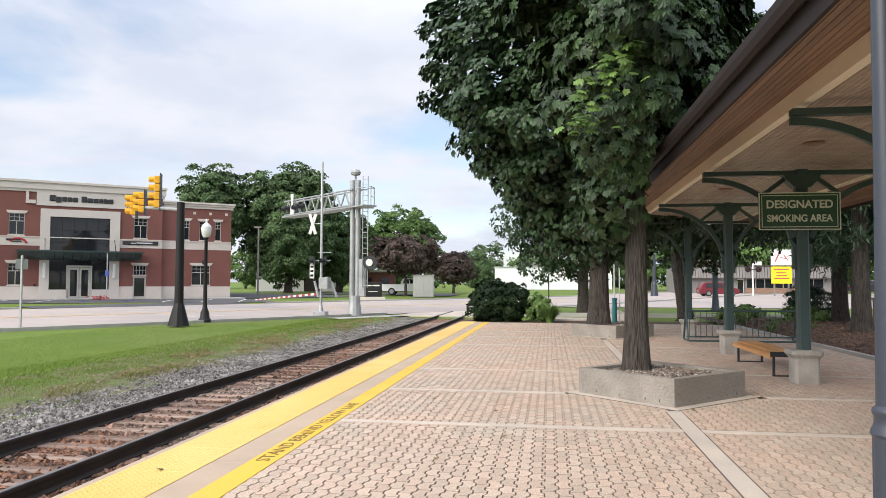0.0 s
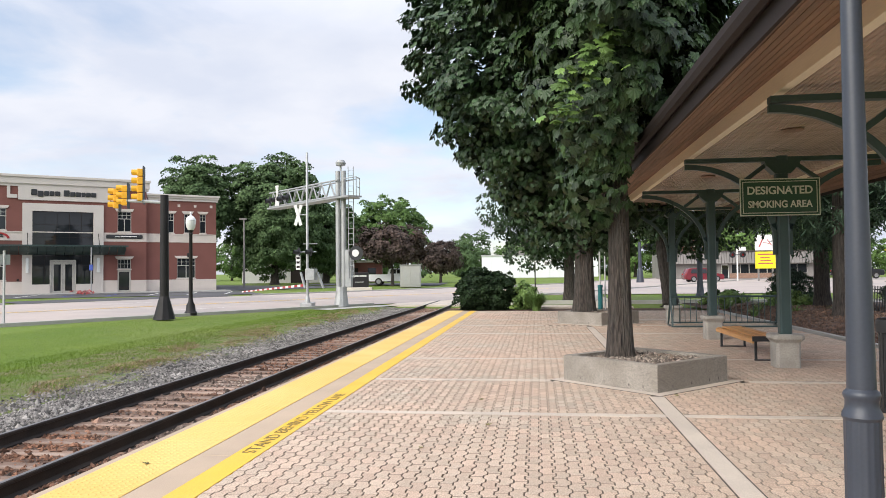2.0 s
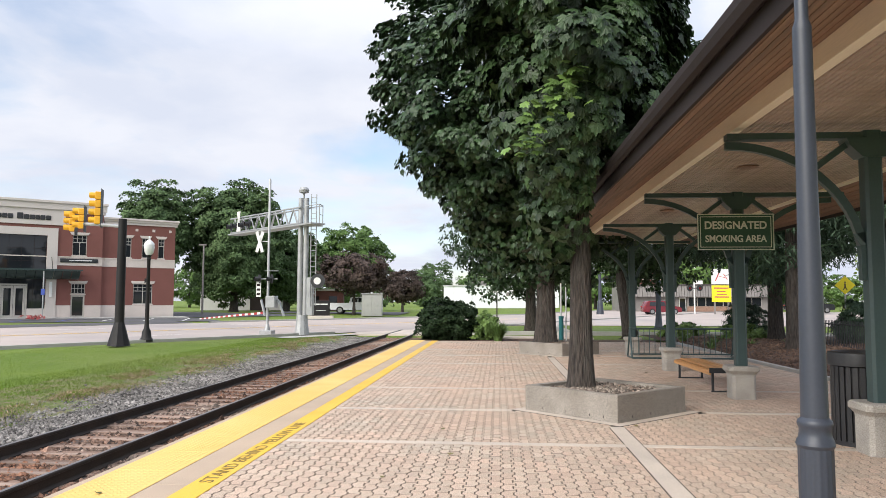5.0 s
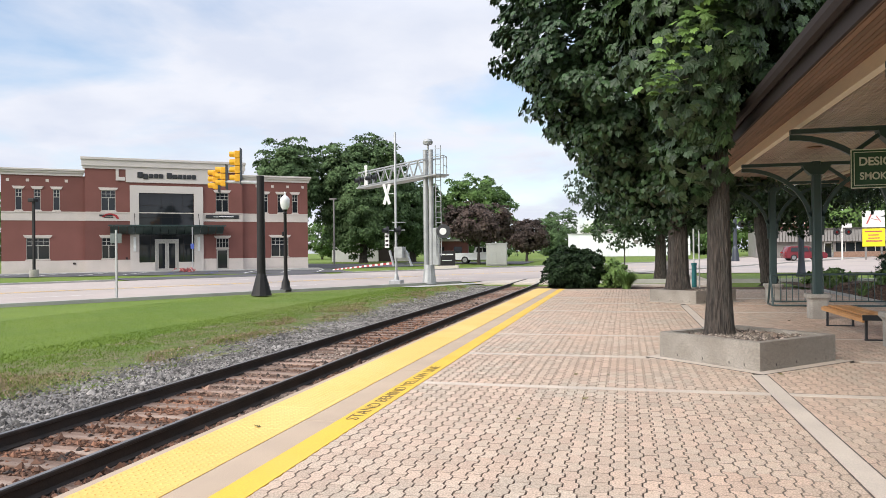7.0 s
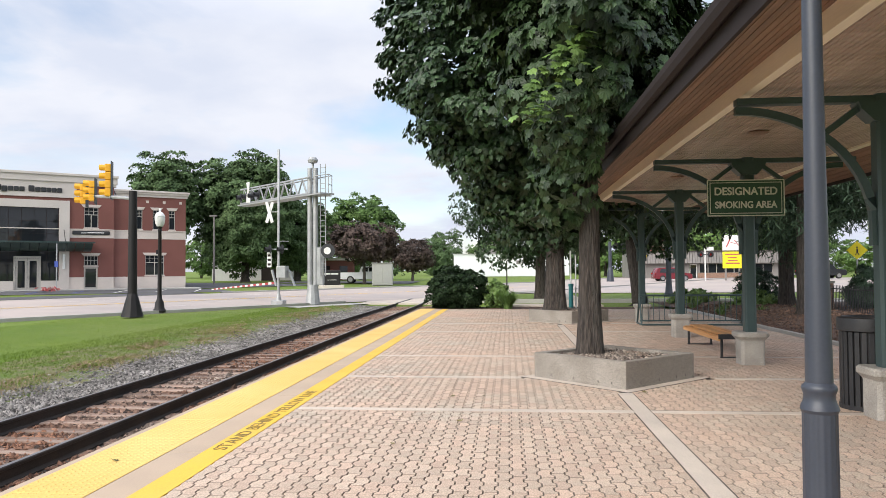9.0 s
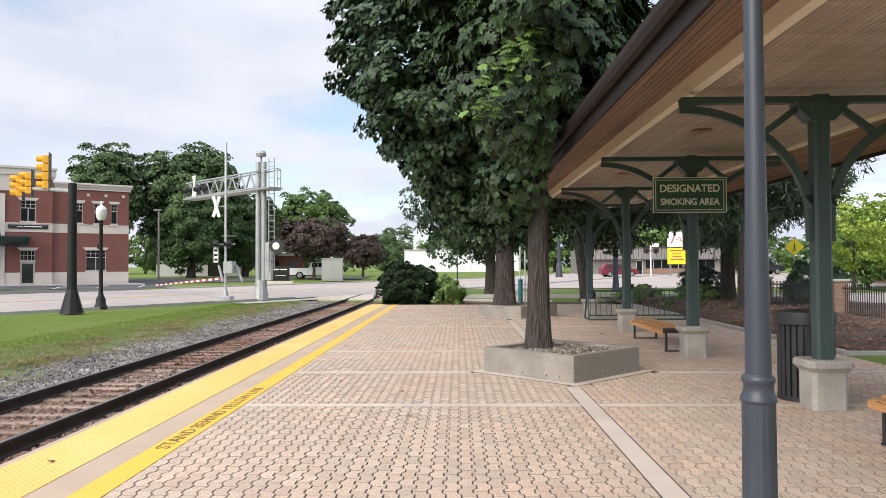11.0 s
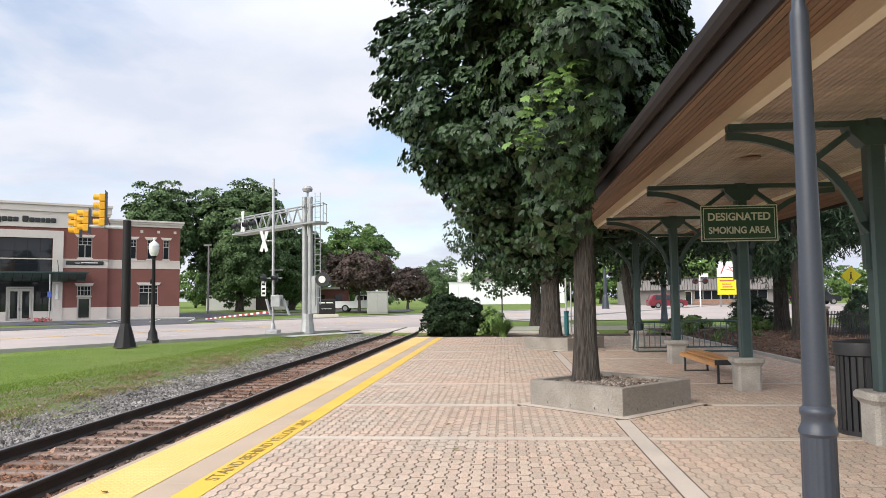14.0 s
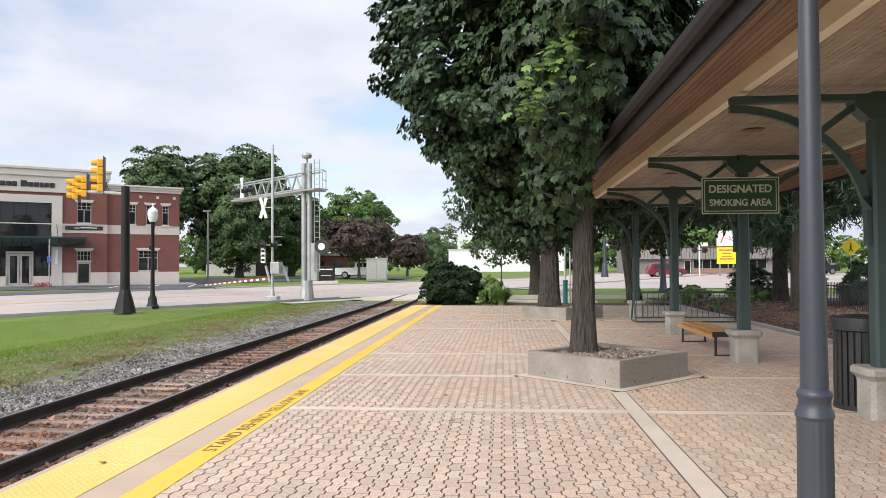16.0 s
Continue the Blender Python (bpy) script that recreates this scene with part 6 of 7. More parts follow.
xs = Shape().bar((-0.66, -0.1, 4.6), (-0.32, -0.1, 5.75), 0.03, 0.17, (1, 0, 0)).bar((-0.32, -0.14, 4.6), (-0.66, -0.14, 5.75), 0.03, 0.17, (1, 0, 0)).rod((-0.5, -0.08, 5.2), (0, 0, 5.2), 0.02)
part("crossbuck", xs, M_WHITE, gt, "white crossbuck boards")
part("notice", Shape().box(-0.62, -0.16, 2.1, -0.36, -0.13, 2.95, 0.005), M_WHITE, gt, "white notice plate")
part("notice_bars", Shape().box(-0.58, -0.166, 2.7, -0.40, -0.161, 2.82).box(-0.58, -0.166, 2.45, -0.40, -0.161, 2.57).box(-0.58, -0.166, 2.2, -0.40, -0.161, 2.32), M_FASC, gt)

lp = thing("parking_lot_light", "thin dark parking lot light on a concrete base", "light pole", (-39.9, 42.3, 0.22))
part("footing", Shape().lathe([(0.3, -0.2), (0.3, 0.5)]), M_PED, lp, "pale concrete footing")
part("pole", Shape().box(-0.07, -0.07, 0.5, 0.07, 0.07, 5.2), M_BLACK, lp)
part("fixture", Shape().box(-0.3, -0.22, 5.2, 0.22, 0.22, 5.45, 0.03), M_BLACK, lp)
st = thing("street_sign_post", "slim grey street sign post seen edge-on", "sign post", (-20.5, 26.0, -0.2))
part("post", Shape().box(-0.035, -0.03, 0.0, 0.035, 0.03, 2.9), M_GALV, st)
part("plate", Shape().box(-0.22, 0.031, 2.35, 0.22, 0.045, 2.75).moved(pose(0, 0, 0, 0, 0, 52)), M_GALV, st)
hp = thing("parking_sign", "slim parking sign with a small blue plate", "sign post", (-34.6, 53.3, 0.2))
part("post", Shape().rod((0, 0, 0), (0, 0, 3.7), 0.05), M_GALV, hp)
part("plate", Shape().box(-0.13, -0.08, 1.9, 0.17, -0.06, 2.35), M_BLUE, hp)
shrub("flower_clump", "small red and white flower clump on the kerb", (-34.7, 52.6, 0.2), (0.9, 0.5, 0.18), 0.12, M_LITER, 71, 20, 14, 0.15)

ms = thing("monument_sign", "low black monument sign on a pale plinth", "sign", (-16.2, 66.0, 0.1), 8)
part("plinth", Shape().box(-1.15, -0.35, -0.1, 1.15, 0.35, 0.25, 0.03), M_STONE, ms)
part("panel", Shape().box(-0.82, -0.2, 0.251, 0.82, 0.2, 1.62, 0.03), M_BLACK, ms, "black panel")
part("lettering_bars", Shape().box(-0.66, -0.215, 1.24, -0.08, -0.201, 1.35).box(0.0, -0.215, 1.24, 0.64, -0.201, 1.35).box(-0.4, -0.215, 0.72, 0.5, -0.201, 0.76), M_WHITE, ms)
cb = thing("utility_cabinet", "tall pale grey metal utility cabinet beside the road", "cabinet", (-13.0, 75.0, 0.15), 8)
part("body", Shape().box(-1.06, -0.8, 0, 1.06, 0.8, 2.25, 0.04), M_CAB, cb)
part("roof", Shape().box(-1.13, -0.88, 2.251, 1.13, 0.88, 2.33, 0.02), M_CAB, cb)
for a, b in ((-0.98, -0.03), (0.03, 0.98)):
    d = part("door", Shape().box(a, -0.83, 0.15, b, -0.801, 2.1, 0.01), M_CAB, cb)
    part("handle", Shape().box((a + b) / 2 - 0.04, -0.86, 1.0, (a + b) / 2 + 0.04, -0.831, 1.25), M_GALV, d)

# small asphalt lot behind the sign and the cabinet
sh = Shape()
for i in range(9):
    for j in range(6):
        x, y = -27 + 16 * i / 8, 80.4 + 11 * j / 5
        sh.v.append((x, y, height(x, y) + 0.03))
sh.f = [(i * 6 + j, (i + 1) * 6 + j, (i + 1) * 6 + j + 1, i * 6 + j + 1) for i in range(8) for j in range(5)]
mesh_thing("parking_lot", sh, M_ASPH, "small dark asphalt lot behind the monument sign", "parking lot", "structure", smooth=True)
# parking bays in front of the brick building
BM = pose(-47.3, 46.93, 0, 0, 0, 38.38)


def on_lot(u, y, lift):
    p = BM @ Vector((u, y, 0))
    return (p.x, p.y, height(p.x, p.y) + lift)


lot = Shape()
nu, nv = 14, 4
lot.v = [on_lot(-16 + 42 * i / nu, -8.6 + 6.4 * j / nv, -0.015) for i in range(nu + 1) for j in range(nv + 1)]
lot.f = [(i * (nv + 1) + j, (i + 1) * (nv + 1) + j, (i + 1) * (nv + 1) + j + 1, i * (nv + 1) + j + 1) for i in range(nu) for j in range(nv)]
mesh_thing("parking_lot", lot, M_ASPH, "dark asphalt parking lot in front of the brick building", "parking lot", "structure", smooth=True)
for i in range(11):
    u = -6 + i * 2.9
    ln = Shape()
    ln.v = [on_lot(u, -7.6, 0.0), on_lot(u + 0.16, -7.6, 0.0), on_lot(u + 2.06, -2.6, 0.0), on_lot(u + 1.9, -2.6, 0.0)]
    ln.f = [(0, 1, 2, 3)]
    mesh_thing("parking_line", ln, M_BLUE if 5 < i < 8 else M_LINE, "painted parking bay line on asphalt", "road marking", "structure")

# ---------------------------------------------------------------- vehicles
def vehicle(name, label, at, turn, paint, profile, length, width, wheels, r, glassbits, category="car", lights=()):
    """A body lofted from its side profile, narrower at the roof; wheels, glass and lamps as parts."""
    t = thing(name, label, category, at, turn)
    sh = Shape()
    hw = width / 2
    top = max(z for _, z in profile)
    belt = 0.55 * top
    rows = []
    for k in (-1.0, -0.94, 0.94, 1.0):
        row = []
        for x, z in profile:
            inset = max(0.0, (z - belt) / (top - belt)) * 0.16 * hw * 1.4
            row.append((x * (1 if abs(k) < 0.97 else 0.985), (1 if k > 0 else -1) * (hw * abs(k) - inset), z * (1 if abs(k) < 0.97 else 0.985) + (0 if abs(k) < 0.97 else 0.01)))
        rows.append(row)
    n = len(profile)
    sh.v = [p for row in rows for p in row]
    for j in range(3):
        sh.f += [(j * n + i, j * n + (i + 1) % n, (j + 1) * n + (i + 1) % n, (j + 1) * n + i) for i in range(n)]
    sh.f += [tuple(range(n - 1, -1, -1)), tuple(range(3 * n, 4 * n))]
    part("body", sh, paint, t, smooth=True)
    for x in wheels:
        for s in (-1, 1):
            y = s * (hw - 0.02)
            w = part("wheel", Shape().rod((x, y - s * 0.2, r), (x, y + s * 0.03, r), r, n=22), M_TYRE, t, "black tyre")
            part("rim", Shape().rod((x, y + s * 0.031, r), (x, y + s * 0.045, r), r * 0.62, n=16), M_RIM, w, "alloy rim")
    for x0, x1, z0, z1, sk0, sk1 in glassbits:
        for s in (-1, 1):
            def yy(z):
                return s * (hw - max(0.0, (z - belt) / (top - belt)) * 0.16 * hw * 1.4 + 0.012)
            g_ = Shape().add([(x0, yy(z0), z0), (x1, yy(z0), z0), (x1 + sk1, yy(z1), z1), (x0 + sk0, yy(z1), z1)], [(0, 1, 2, 3)])
            part("side_window", g_, M_GLASS, t, "dark side window")
    for x, z, c in lights:
        for s in (-1, 1):
            part("lamp", Shape().box(x - 0.06, s * (hw - 0.25) - 0.12, z - 0.07, x + 0.06, s * (hw - 0.25) + 0.12, z + 0.07, 0.02), c, t)
    return t


SUV = [(-2.25, 0.35), (-2.3, 0.75), (-2.2, 1.0), (-1.95, 1.55), (-1.7, 1.66), (0.1, 1.68), (0.45, 1.6), (1.15, 1.08), (2.0, 0.95), (2.28, 0.8), (2.32, 0.4), (2.2, 0.28), (-2.1, 0.28)]
TRUCK = [(-2.9, 0.5), (-2.92, 1.1), (-2.85, 1.2), (-0.75, 1.2), (-0.6, 1.78), (-0.35, 1.88), (0.85, 1.88), (1.1, 1.8), (1.65, 1.25), (2.75, 1.15), (2.9, 0.95), (2.9, 0.5), (2.75, 0.42), (-2.75, 0.42)]
vehicle("suv", "dark red SUV waiting on the street beyond the trees", (20.0, 92.0, 0.16), 8, M_MAROON, SUV, 4.6, 1.85, (-1.4, 1.42), 0.36, [(-1.75, -0.75, 1.05, 1.52, 0.15, 0), (-0.65, 0.25, 1.05, 1.52, 0, -0.1), (0.33, 1.0, 1.05, 1.5, 0, -0.5)], lights=((-2.25, 0.95, M_RED), (2.25, 0.75, M_GLOBE)))
vehicle("pickup_truck", "white pickup truck parked in the lot", (-15.9, 81.5, 0.29), 4, M_CARP, TRUCK, 5.8, 2.0, (-1.75, 1.85), 0.4, [(-0.45, 0.2, 1.28, 1.75, 0.08, 0), (0.3, 1.3, 1.28, 1.75, 0, -0.35)], "truck", ((-2.9, 1.0, M_RED), (2.85, 0.85, M_GLOBE)))
vehicle("pickup_truck", "black pickup truck parked beside the store", (40.5, 99.0, 0.3), 5, M_DKCAR, TRUCK, 5.8, 2.0, (-1.75, 1.85), 0.4, [(-0.45, 0.2, 1.28, 1.75, 0.08, 0), (0.3, 1.3, 1.28, 1.75, 0, -0.35)], "truck", ((-2.9, 1.0, M_RED),))

# ---------------------------------------------------------------- beyond the trees
store = thing("roadside_store", "low grey store with a ribbed metal mansard", "building", (17.5, 108.0, 0.35), -4)
store.scale = (0.73, 1, 1)
L = 29.0
part("wall", wall_cells(0, L, 0, 2.1, [(11.5, 13.0, 0.0, 2.0), (13.4, 21.5, 0.75, 1.95), (23.5, 27.0, 0.75, 1.95)], 0.0, 0.3), M_GREY, store, "grey panelled wall")
part("brick_base", Shape().box(11.4, -0.05, 0, 11.5, 0.0, 0.75).box(13.1, -0.06, 0, 22.0, -0.003, 0.72), M_BRICK2, store, "brown brick base")
for a in (0, L - 0.3):
    part("side_wall", Shape().box(a, 0.3, 0, a + 0.3, 12, 3.6), M_GREY, store)
part("roof", Shape().box(0, -0.6, 3.75, L, 12, 3.9), M_ROOF, store)
for i in range(58):
    a = i * L / 58
    part("mansard_rib", Shape().add([(a, -0.8, 2.1), (a + 0.42, -0.8, 2.1), (a + 0.42, -0.45, 3.74), (a, -0.45, 3.74), (a, -0.55, 2.1), (a + 0.42, -0.55, 2.1), (a + 0.42, -0.2, 3.74), (a, -0.2, 3.74)], [(0, 1, 2, 3), (7, 6, 5, 4), (0, 4, 5, 1), (1, 5, 6, 2), (2, 6, 7, 3), (3, 7, 4, 0)]), M_GREY, store)
part("mansard_back", Shape().box(0, -0.18, 2.1, L, 0.0, 3.74), M_GREY, store)
for i in range(5):
    a = 13.4 + i * 1.62
    w = part("window", Shape().box(a, 0.05, 0.75, a + 0.06, 0.12, 1.95).box(a + 1.56, 0.05, 0.75, a + 1.62, 0.12, 1.95), M_MULL, store)
    part("pane", Shape().box(a + 0.06, 0.09, 0.75, a + 1.56, 0.1, 1.95), M_GLASS, w)
w = part("window", Shape().box(23.5, 0.05, 0.75, 23.56, 0.12, 1.95).box(25.2, 0.05, 0.75, 25.26, 0.12, 1.95).box(26.94, 0.05, 0.75, 27.0, 0.12, 1.95), M_MULL, store)
part("pane", Shape().box(23.56, 0.09, 0.75, 26.94, 0.1, 1.95), M_GLASS, w)
d = part("door", Shape().box(11.6, 0.08, 0.0, 11.7, 0.14, 2.0).box(12.8, 0.08, 0, 12.9, 0.14, 2.0).box(11.7, 0.08, 1.85, 12.8, 0.14, 2.0), M_WHITE, store, "white framed glazed door")
part("pane", Shape().box(11.7, 0.1, 0.0, 12.8, 0.11, 1.85), M_GLASS, d)
for i in range(30):
    a = 0.1 + i * 0.37
    part("wall_batten", Shape().box(a, -0.03, 0.0, a + 0.05, -0.002, 2.08), M_GREY, store)

pyl = thing("pylon_sign", "roadside pylon with a pale panel over a yellow one", "sign", (27.6, 93.0, 0.2), -3)
pyl.scale = (1.2, 1, 1)
part("posts", Shape().box(-0.75, -0.1, 0, -0.6, 0.1, 5.3).box(0.6, -0.1, 0, 0.75, 0.1, 5.3), M_GREY, pyl)
part("upper_panel", Shape().box(-0.95, -0.15, 3.7, 0.95, 0.15, 5.6, 0.03), M_WHITE, pyl, "pale panel")
part("upper_panel_shapes", Shape().bar((-0.6, -0.155, 4.1), (-0.2, -0.155, 5.2), 0.02, 0.12, (1, 0, 0)).bar((0.6, -0.155, 4.3), (0.2, -0.155, 5.0), 0.02, 0.08, (1, 0, 0)).bar((-0.2, -0.155, 4.7), (0.4, -0.155, 4.5), 0.02, 0.06, (0, 0, 1)), M_LITER, pyl)
part("lower_panel", Shape().box(-0.95, -0.15, 1.5, 0.95, 0.15, 3.55, 0.03), M_PEDY, pyl, "yellow notice panel")
part("lower_panel_bars", Shape().box(-0.75, -0.165, 3.15, 0.7, -0.152, 3.3).box(-0.5, -0.165, 2.75, 0.4, -0.152, 2.87).box(-0.5, -0.165, 2.4, 0.5, -0.152, 2.52).box(-0.7, -0.165, 2.05, 0.7, -0.152, 2.2), M_LITER, pyl)

xf = thing("crossing_flasher", "white crossing signal post with twin black flashers", "crossing signal", (24.2, 92.5, 0.2))
part("post", Shape().rod((0, 0, 0), (0, 0, 4.0), 0.09), M_WHITE, xf)
part("flasher_bar", Shape().rod((-0.7, -0.1, 3.2), (0.7, -0.1, 3.2), 0.05), M_BIN, xf)
for s in (-0.6, 0.6):
    flasher(xf, (s, -0.15, 3.2), (0, -1, 0), 0.36)
part("plate", Shape().box(-0.1, -0.1, 3.7, 1.0, -0.06, 4.15), M_WHITE, xf)
x2 = thing("crossing_signal_pole", "dark crossing signal pole with flashers on a flared base", "crossing signal", (12.6, 92.0, 0.1))
part("pole", Shape().lathe([(0.48, 0), (0.32, 1.5), (0.22, 1.8), (0.19, 5.0)], n=12), M_LAMPP, x2)
for s in (0.7, 1.5):
    flasher(x2, (s, -0.2, 4.4), (0.3, -1, 0), 0.42)
part("flasher_bar", Shape().rod((0, -0.1, 4.4), (1.7, -0.1, 4.4), 0.06), M_BIN, x2)
rr = thing("railway_warning_sign", "round yellow railway warning sign with a black cross", "sign", (15.6, 88.0, 0.1))
part("post", Shape().rod((0, 0, 0), (0, 0, 3.2), 0.04), M_GALV, rr)
part("disc", Shape().rod((0, -0.05, 3.1), (0, -0.08, 3.1), 0.72, n=24), M_PEDY, rr)
part("cross", Shape().bar((-0.45, -0.09, 2.65), (0.45, -0.09, 3.55), 0.01, 0.13, (1, 0, 0)).bar((-0.45, -0.095, 3.55), (0.45, -0.095, 2.65), 0.01, 0.13, (1, 0, 0)), M_BIN, rr)

sl2 = thing("street_lamp", "slate-blue street lamp post with a flared base", "street lamp", (10.55, 49.3, -0.15))
part("pole", Shape().lathe([(0.33, 0), (0.32, 0.15), (0.24, 0.3), (0.19, 0.9), (0.17, 1.3), (0.15, 7.5)], n=16), M_LAMPP, sl2, smooth=True)
tp2 = thing("information_post", "teal post with white uprights beside the planter", "post", (2.75, 32.5, -0.1))
part("bollard", Shape().rod((0, 0, 0), (0, 0, 1.05), 0.10, n=14).rod((0, 0, 1.05), (0, 0, 1.15), 0.115, n=14), M_TEAL, tp2)
part("uprights", Shape().rod((0.0, 0.1, 0), (0.0, 0.1, 2.6), 0.035).rod((0.22, 0.1, 0), (0.22, 0.1, 2.6), 0.03), M_WHITE, tp2, "white uprights")
ar = thing("arrow_sign", "black and white one-way arrow sign on a brown post", "sign", (-0.1, 54.5, -0.2))
part("post", Shape().rod((0, 0, 0), (0, 0, 2.7), 0.05), M_BARK, ar)
part("plate", Shape().box(-0.45, -0.07, 2.55, 0.45, -0.055, 3.25), M_WHITE, ar)
part("arrow", Shape().box(-0.3, -0.08, 2.83, 0.1, -0.071, 2.97).add([(0.1, -0.08, 2.7), (0.35, -0.08, 2.9), (0.1, -0.08, 3.1), (0.1, -0.071, 2.7), (0.35, -0.071, 2.9), (0.1, -0.071, 3.1)], [(0, 1, 2), (5, 4, 3), (0, 3, 4, 1), (1, 4, 5, 2), (2, 5, 3, 0)]), M_BIN, ar)
ws = thing("pedestrian_sign", "yellow diamond pedestrian crossing sign on a post", "sign", (16.4, 36.0, -0.1), -18)
part("post", Shape().rod((0, 0, 0), (0, 0, 2.9), 0.035), M_GALV, ws)
part("plate", Shape().box(-0.31, -0.01, -0.31, 0.31, 0.01, 0.31, 0.008).moved(pose(0, -0.06, 2.6, 0, 45, 0)), M_PEDY, ws, "yellow diamond plate")
part("symbol", Shape().box(-0.03, -0.08, 2.5, 0.03, -0.071, 2.68).rod((0, -0.071, 2.74), (0, -0.08, 2.74), 0.035).bar((0, -0.076, 2.52), (-0.08, -0.076, 2.38), 0.009, 0.035, (1, 0, 0)).bar((0, -0.076, 2.52), (0.08, -0.076, 2.38), 0.009, 0.035, (1, 0, 0)), M_BIN, ws)

# iron fence between brick piers
for k, y in enumerate((27.6, 22.3, 16.8)):
    p = thing("fence_pier", "tan brick fence pier with a stone cap", "pier", (11.45, y, 0.05), group="fence piers")
    for i in range(15):
        part("brick_course", Shape().box(-0.21 + 0.002 * (i % 2), -0.21, i * 0.072, 0.21, 0.21 - 0.002 * (i % 2), i * 0.072 + 0.064, 0.004), M_BRICK2, p)
    part("mortar_core", Shape().box(-0.20, -0.20, -0.2, 0.20, 0.20, 1.08), M_PED, p)
    part("cap", Shape().box(-0.25, -0.25, 1.081, 0.25, 0.25, 1.16, 0.015), M_PED, p)
for y0, y1 in ((22.6, 27.3), (17.1, 22.0), (12.0, 16.5)):
    fe = thing("iron_fence", "black iron picket fence panel between brick piers", "fence", (11.45, y0, 0.05), group="fence panels")
    for z in (0.14, 0.88):
        part("rail", Shape().box(-0.02, 0, z, 0.02, y1 - y0, z + 0.035), M_BIN, fe)
    n = int((y1 - y0) / 0.115)
    for i in range(n):
        part("picket", Shape().box(-0.009, i * 0.115 + 0.05, 0.02, 0.009, i * 0.115 + 0.068, 1.02), M_BIN, fe)
sh = Shape()
sh.v = [(15.7, 5, -0.06), (60, 5, -0.06), (60, 41, -0.06), (15.7, 41, -0.06)]
sh.f = [(0, 1, 2, 3)]
mesh_thing("parking_lot", sh, M_ROAD, "pale paved lot beyond the iron fence", "parking lot", "structure")
bw = thing("brick_shopfront", "low brown brick building beyond the yellow-green trees", "building", (37.0, 66.0, -0.1), -25)
part("wall", wall_cells(0, 30, 0, 3.2, [(2 + i * 3.4, 3.6 + i * 3.4, 0.8, 2.5) for i in range(8)], 0, 0.3), M_BRICK2, bw, "brown brick wall")
part("coping", Shape().box(-0.1, -0.1, 3.2, 30.1, 8, 3.4), M_GREY, bw)
for i in range(8):
    part("window", Shape().box(2 + i * 3.4, 0.1, 0.8, 3.6 + i * 3.4, 0.13, 2.5), M_GLASS, bw, "dark shop window")

wb = thing("white_warehouse", "long white metal-clad warehouse in the distance", "building", (-11.3, 152.0, 0.3), 3)
for i in range(12):
    part("wall_panel", Shape().box(i * 2.0, 0, 0, i * 2.0 + 1.98, 10, 4.6, 0.03), M_WBLD, wb)
part("roof", Shape().box(-0.2, -0.2, 4.6, 24.2, 10.2, 4.75), M_PALE, wb)
part("roof_unit", Shape().box(6, 3, 4.75, 9, 5, 5.7).box(14, 3, 4.75, 15.5, 5, 5.9), M_GREY, wb)
part("wall_shape", Shape().box(13.0, -0.06, 2.5, 13.9, -0.02, 3.3).box(14.2, -0.06, 2.7, 15.0, -0.02, 3.5).box(16.5, -0.06, 1.6, 19.5, -0.02, 2.1), M_GREY, wb)
sd = thing("storage_shed", "low pale siding shed behind the shade trees", "building", (-43.0, 103.0, 0.3), 14)
part("wall", wall_cells(0, 11.5, 0, 2.6, [(7.0, 9.4, 0, 2.2)], 0, 4), M_PALE, sd, "pale siding wall")
part("roof", Shape().box(-0.3, -0.3, 2.6, 11.8, 4.3, 2.8), M_GREY, sd)
# dark panel put in the opening in place of the shade inside
part("door", Shape().box(7.0, 0.1, 0, 9.4, 0.2, 2.2), M_FASC, sd, "dark panel painted as the shade in an open doorway")
bs = thing("brick_house", "small red brick house with a pale roof edge", "building", (-28.3, 106.0, 0.3), 10)
part("wall", wall_cells(0, 5.5, 0, 2.9, [(1.0, 2.0, 0, 2.1), (3.4, 4.6, 1.0, 2.1)], 0, 5), M_BRICK, bs, "red brick wall")
part("roof", Shape().box(-0.4, -0.4, 2.9, 5.9, 5.4, 3.2, 0.03), M_STONE, bs)
part("door", Shape().box(1.0, 0.1, 0, 2.0, 0.16, 2.1), M_FASC, bs)
part("window", Shape().box(3.4, 0.1, 1.0, 4.6, 0.16, 2.1), M_GLASS, bs)
rb = thing("red_brick_block", "red brick upper storey rising behind the store", "building", (21.5, 124.0, 0.4))
part("wall", Shape().box(0, 0, 0, 6.5, 6, 7.2), M_BRICK, rb)
part("stone_band", Shape().box(-0.05, -0.05, 5.0, 6.55, -0.002, 5.6), M_STONE, rb)
up_ = thing("utility_pole", "thin dark utility pole beyond the parking lot", "utility pole", (-31.5, 76.0, 0.3))
part("pole", Shape().rod((0, 0, 0), (0, 0, 7.4), 0.11, 0.08), M_GREY, up_)
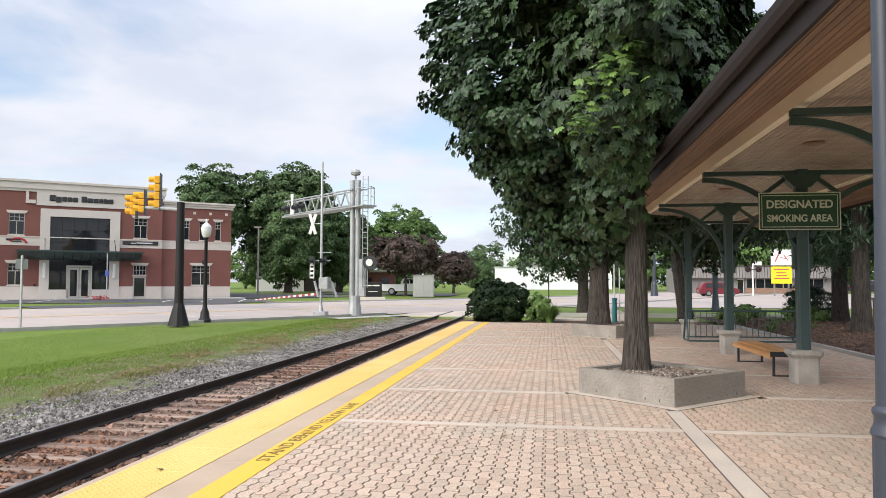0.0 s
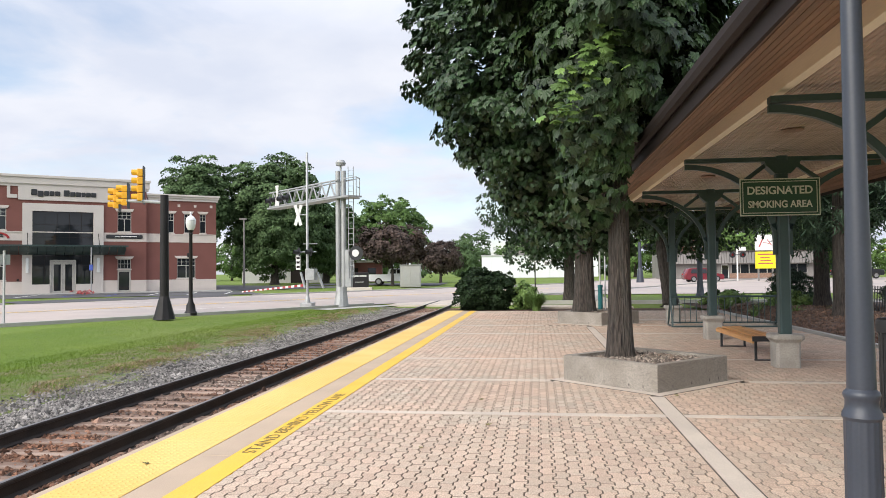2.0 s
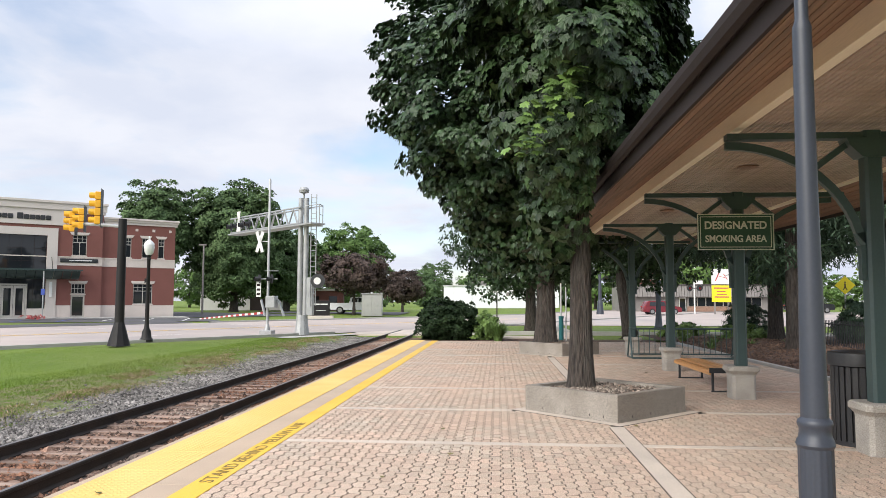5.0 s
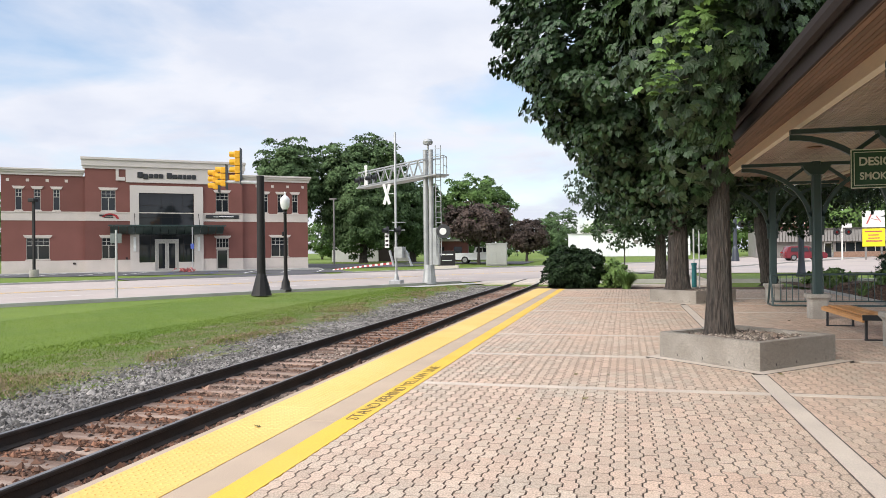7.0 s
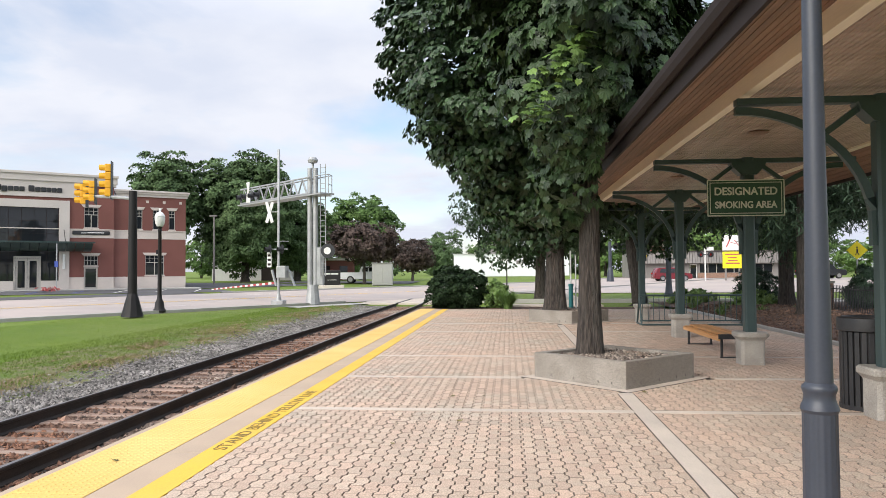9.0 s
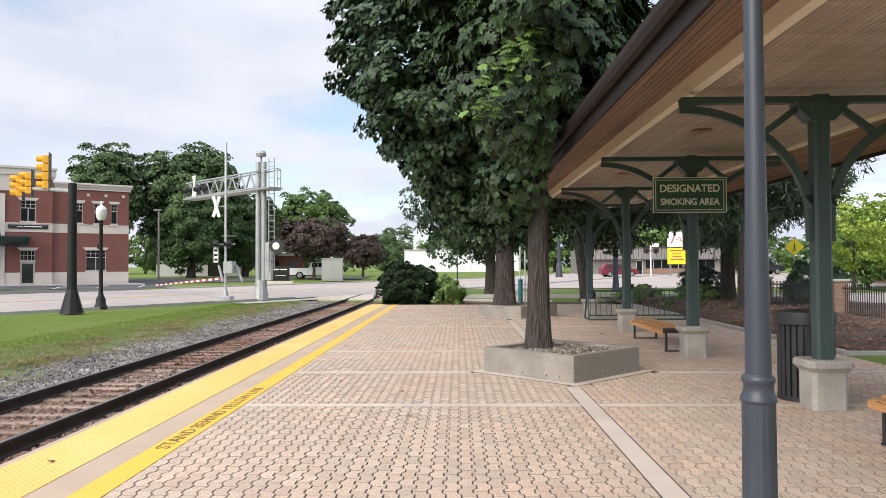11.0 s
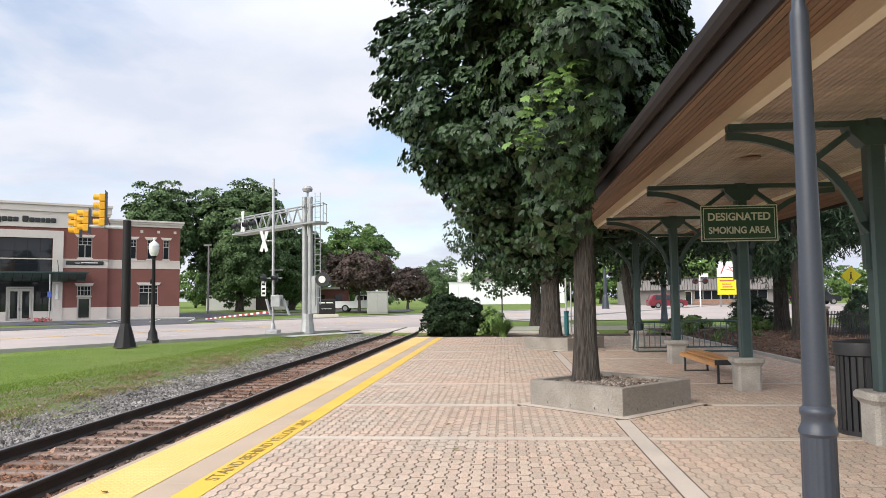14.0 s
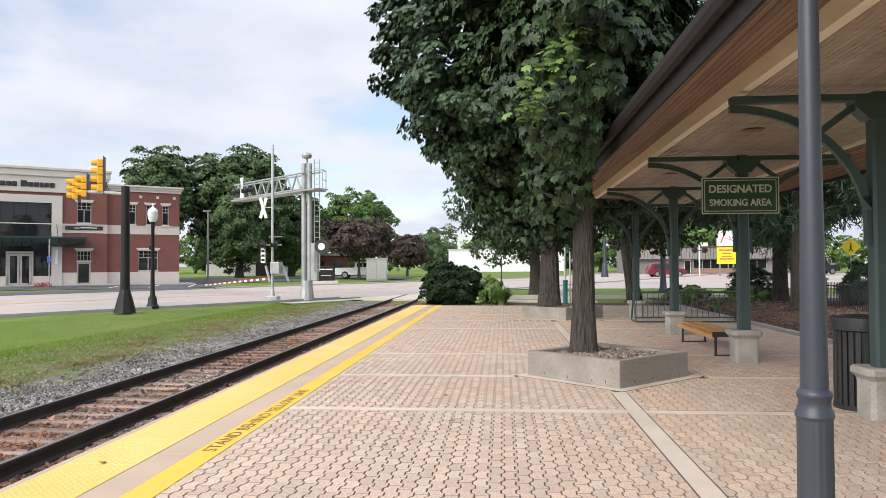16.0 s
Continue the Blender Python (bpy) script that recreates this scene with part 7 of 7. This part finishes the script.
part("fixture", Shape().box(-0.5, -0.1, 7.3, 0.3, 0.1, 7.45), M_GREY, up_)

# ---------------------------------------------------------------- pavers, last
places = list(paver_places())
near = [p for p in places if -2.2 < p[0] < 1.45 and 5.6 < p[1]]
near.sort(key=lambda p: p[1])
near = set(near[:300])
me_odd = []
for odd in (False, True):
    shp = paver_shape(odd)
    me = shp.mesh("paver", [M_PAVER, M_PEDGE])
    # every face but the top takes the darker edge tone
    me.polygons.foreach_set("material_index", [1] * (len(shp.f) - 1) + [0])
    me_odd.append(me)
edge_ids = []
rest = Shape()
rng = random.Random(77)
tpl_f = [paver_shape(False), paver_shape(True)]
tpl_s = [paver_shape(False, False), paver_shape(True, False)]
for p in places:
    x, y, odd = p
    dz = rng.uniform(-0.0025, 0.0)
    if p in near:
        ob = new("paver", me_odd[odd])
        ob.parent = platform
        ob.location = (x, y, dz)
    else:
        t = (tpl_f if 4.5 < y < 13 else tpl_s)[odd]
        k = len(rest.v)
        rest.v.extend((a + x, b + y, c + dz) for a, b, c in t.v)
        rest.f.extend(tuple(i + k for i in q) for q in t.f)
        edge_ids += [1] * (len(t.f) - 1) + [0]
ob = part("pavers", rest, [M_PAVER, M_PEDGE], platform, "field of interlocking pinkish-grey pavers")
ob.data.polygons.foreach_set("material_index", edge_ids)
ob["kind"] = "stuff"

# a few fallen leaves
rng = random.Random(19)
leaf_me = Shape().add([(x * 0.09, y * 0.09, 0.004 - z * 0.12) for x, y, z in MAPLE], MAPLE_T).mesh("fallen_leaf", mat("dry_leaf", (0.16, 0.11, 0.04), (0.12, 0.13, 0.04), 20, 0.8, fine=60, rnd=0.4))
for x, y in [(-3.45, 6.2)] + [(rng.uniform(-2.4, 4.0), rng.uniform(6, 20)) for _ in range(16)]:
    if in_diamond(x, y, 0.1):
        continue
    ob = tagged(new("fallen_leaf", leaf_me), "small dry brown leaf lying on the platform", "leaf", "fallen leaves")
    ob.matrix_basis = pose(x, y, 0.008, rng.uniform(-12, 12), rng.uniform(-12, 12), rng.uniform(0, 360)) @ Matrix.Scale(rng.uniform(0.5, 0.9), 4)
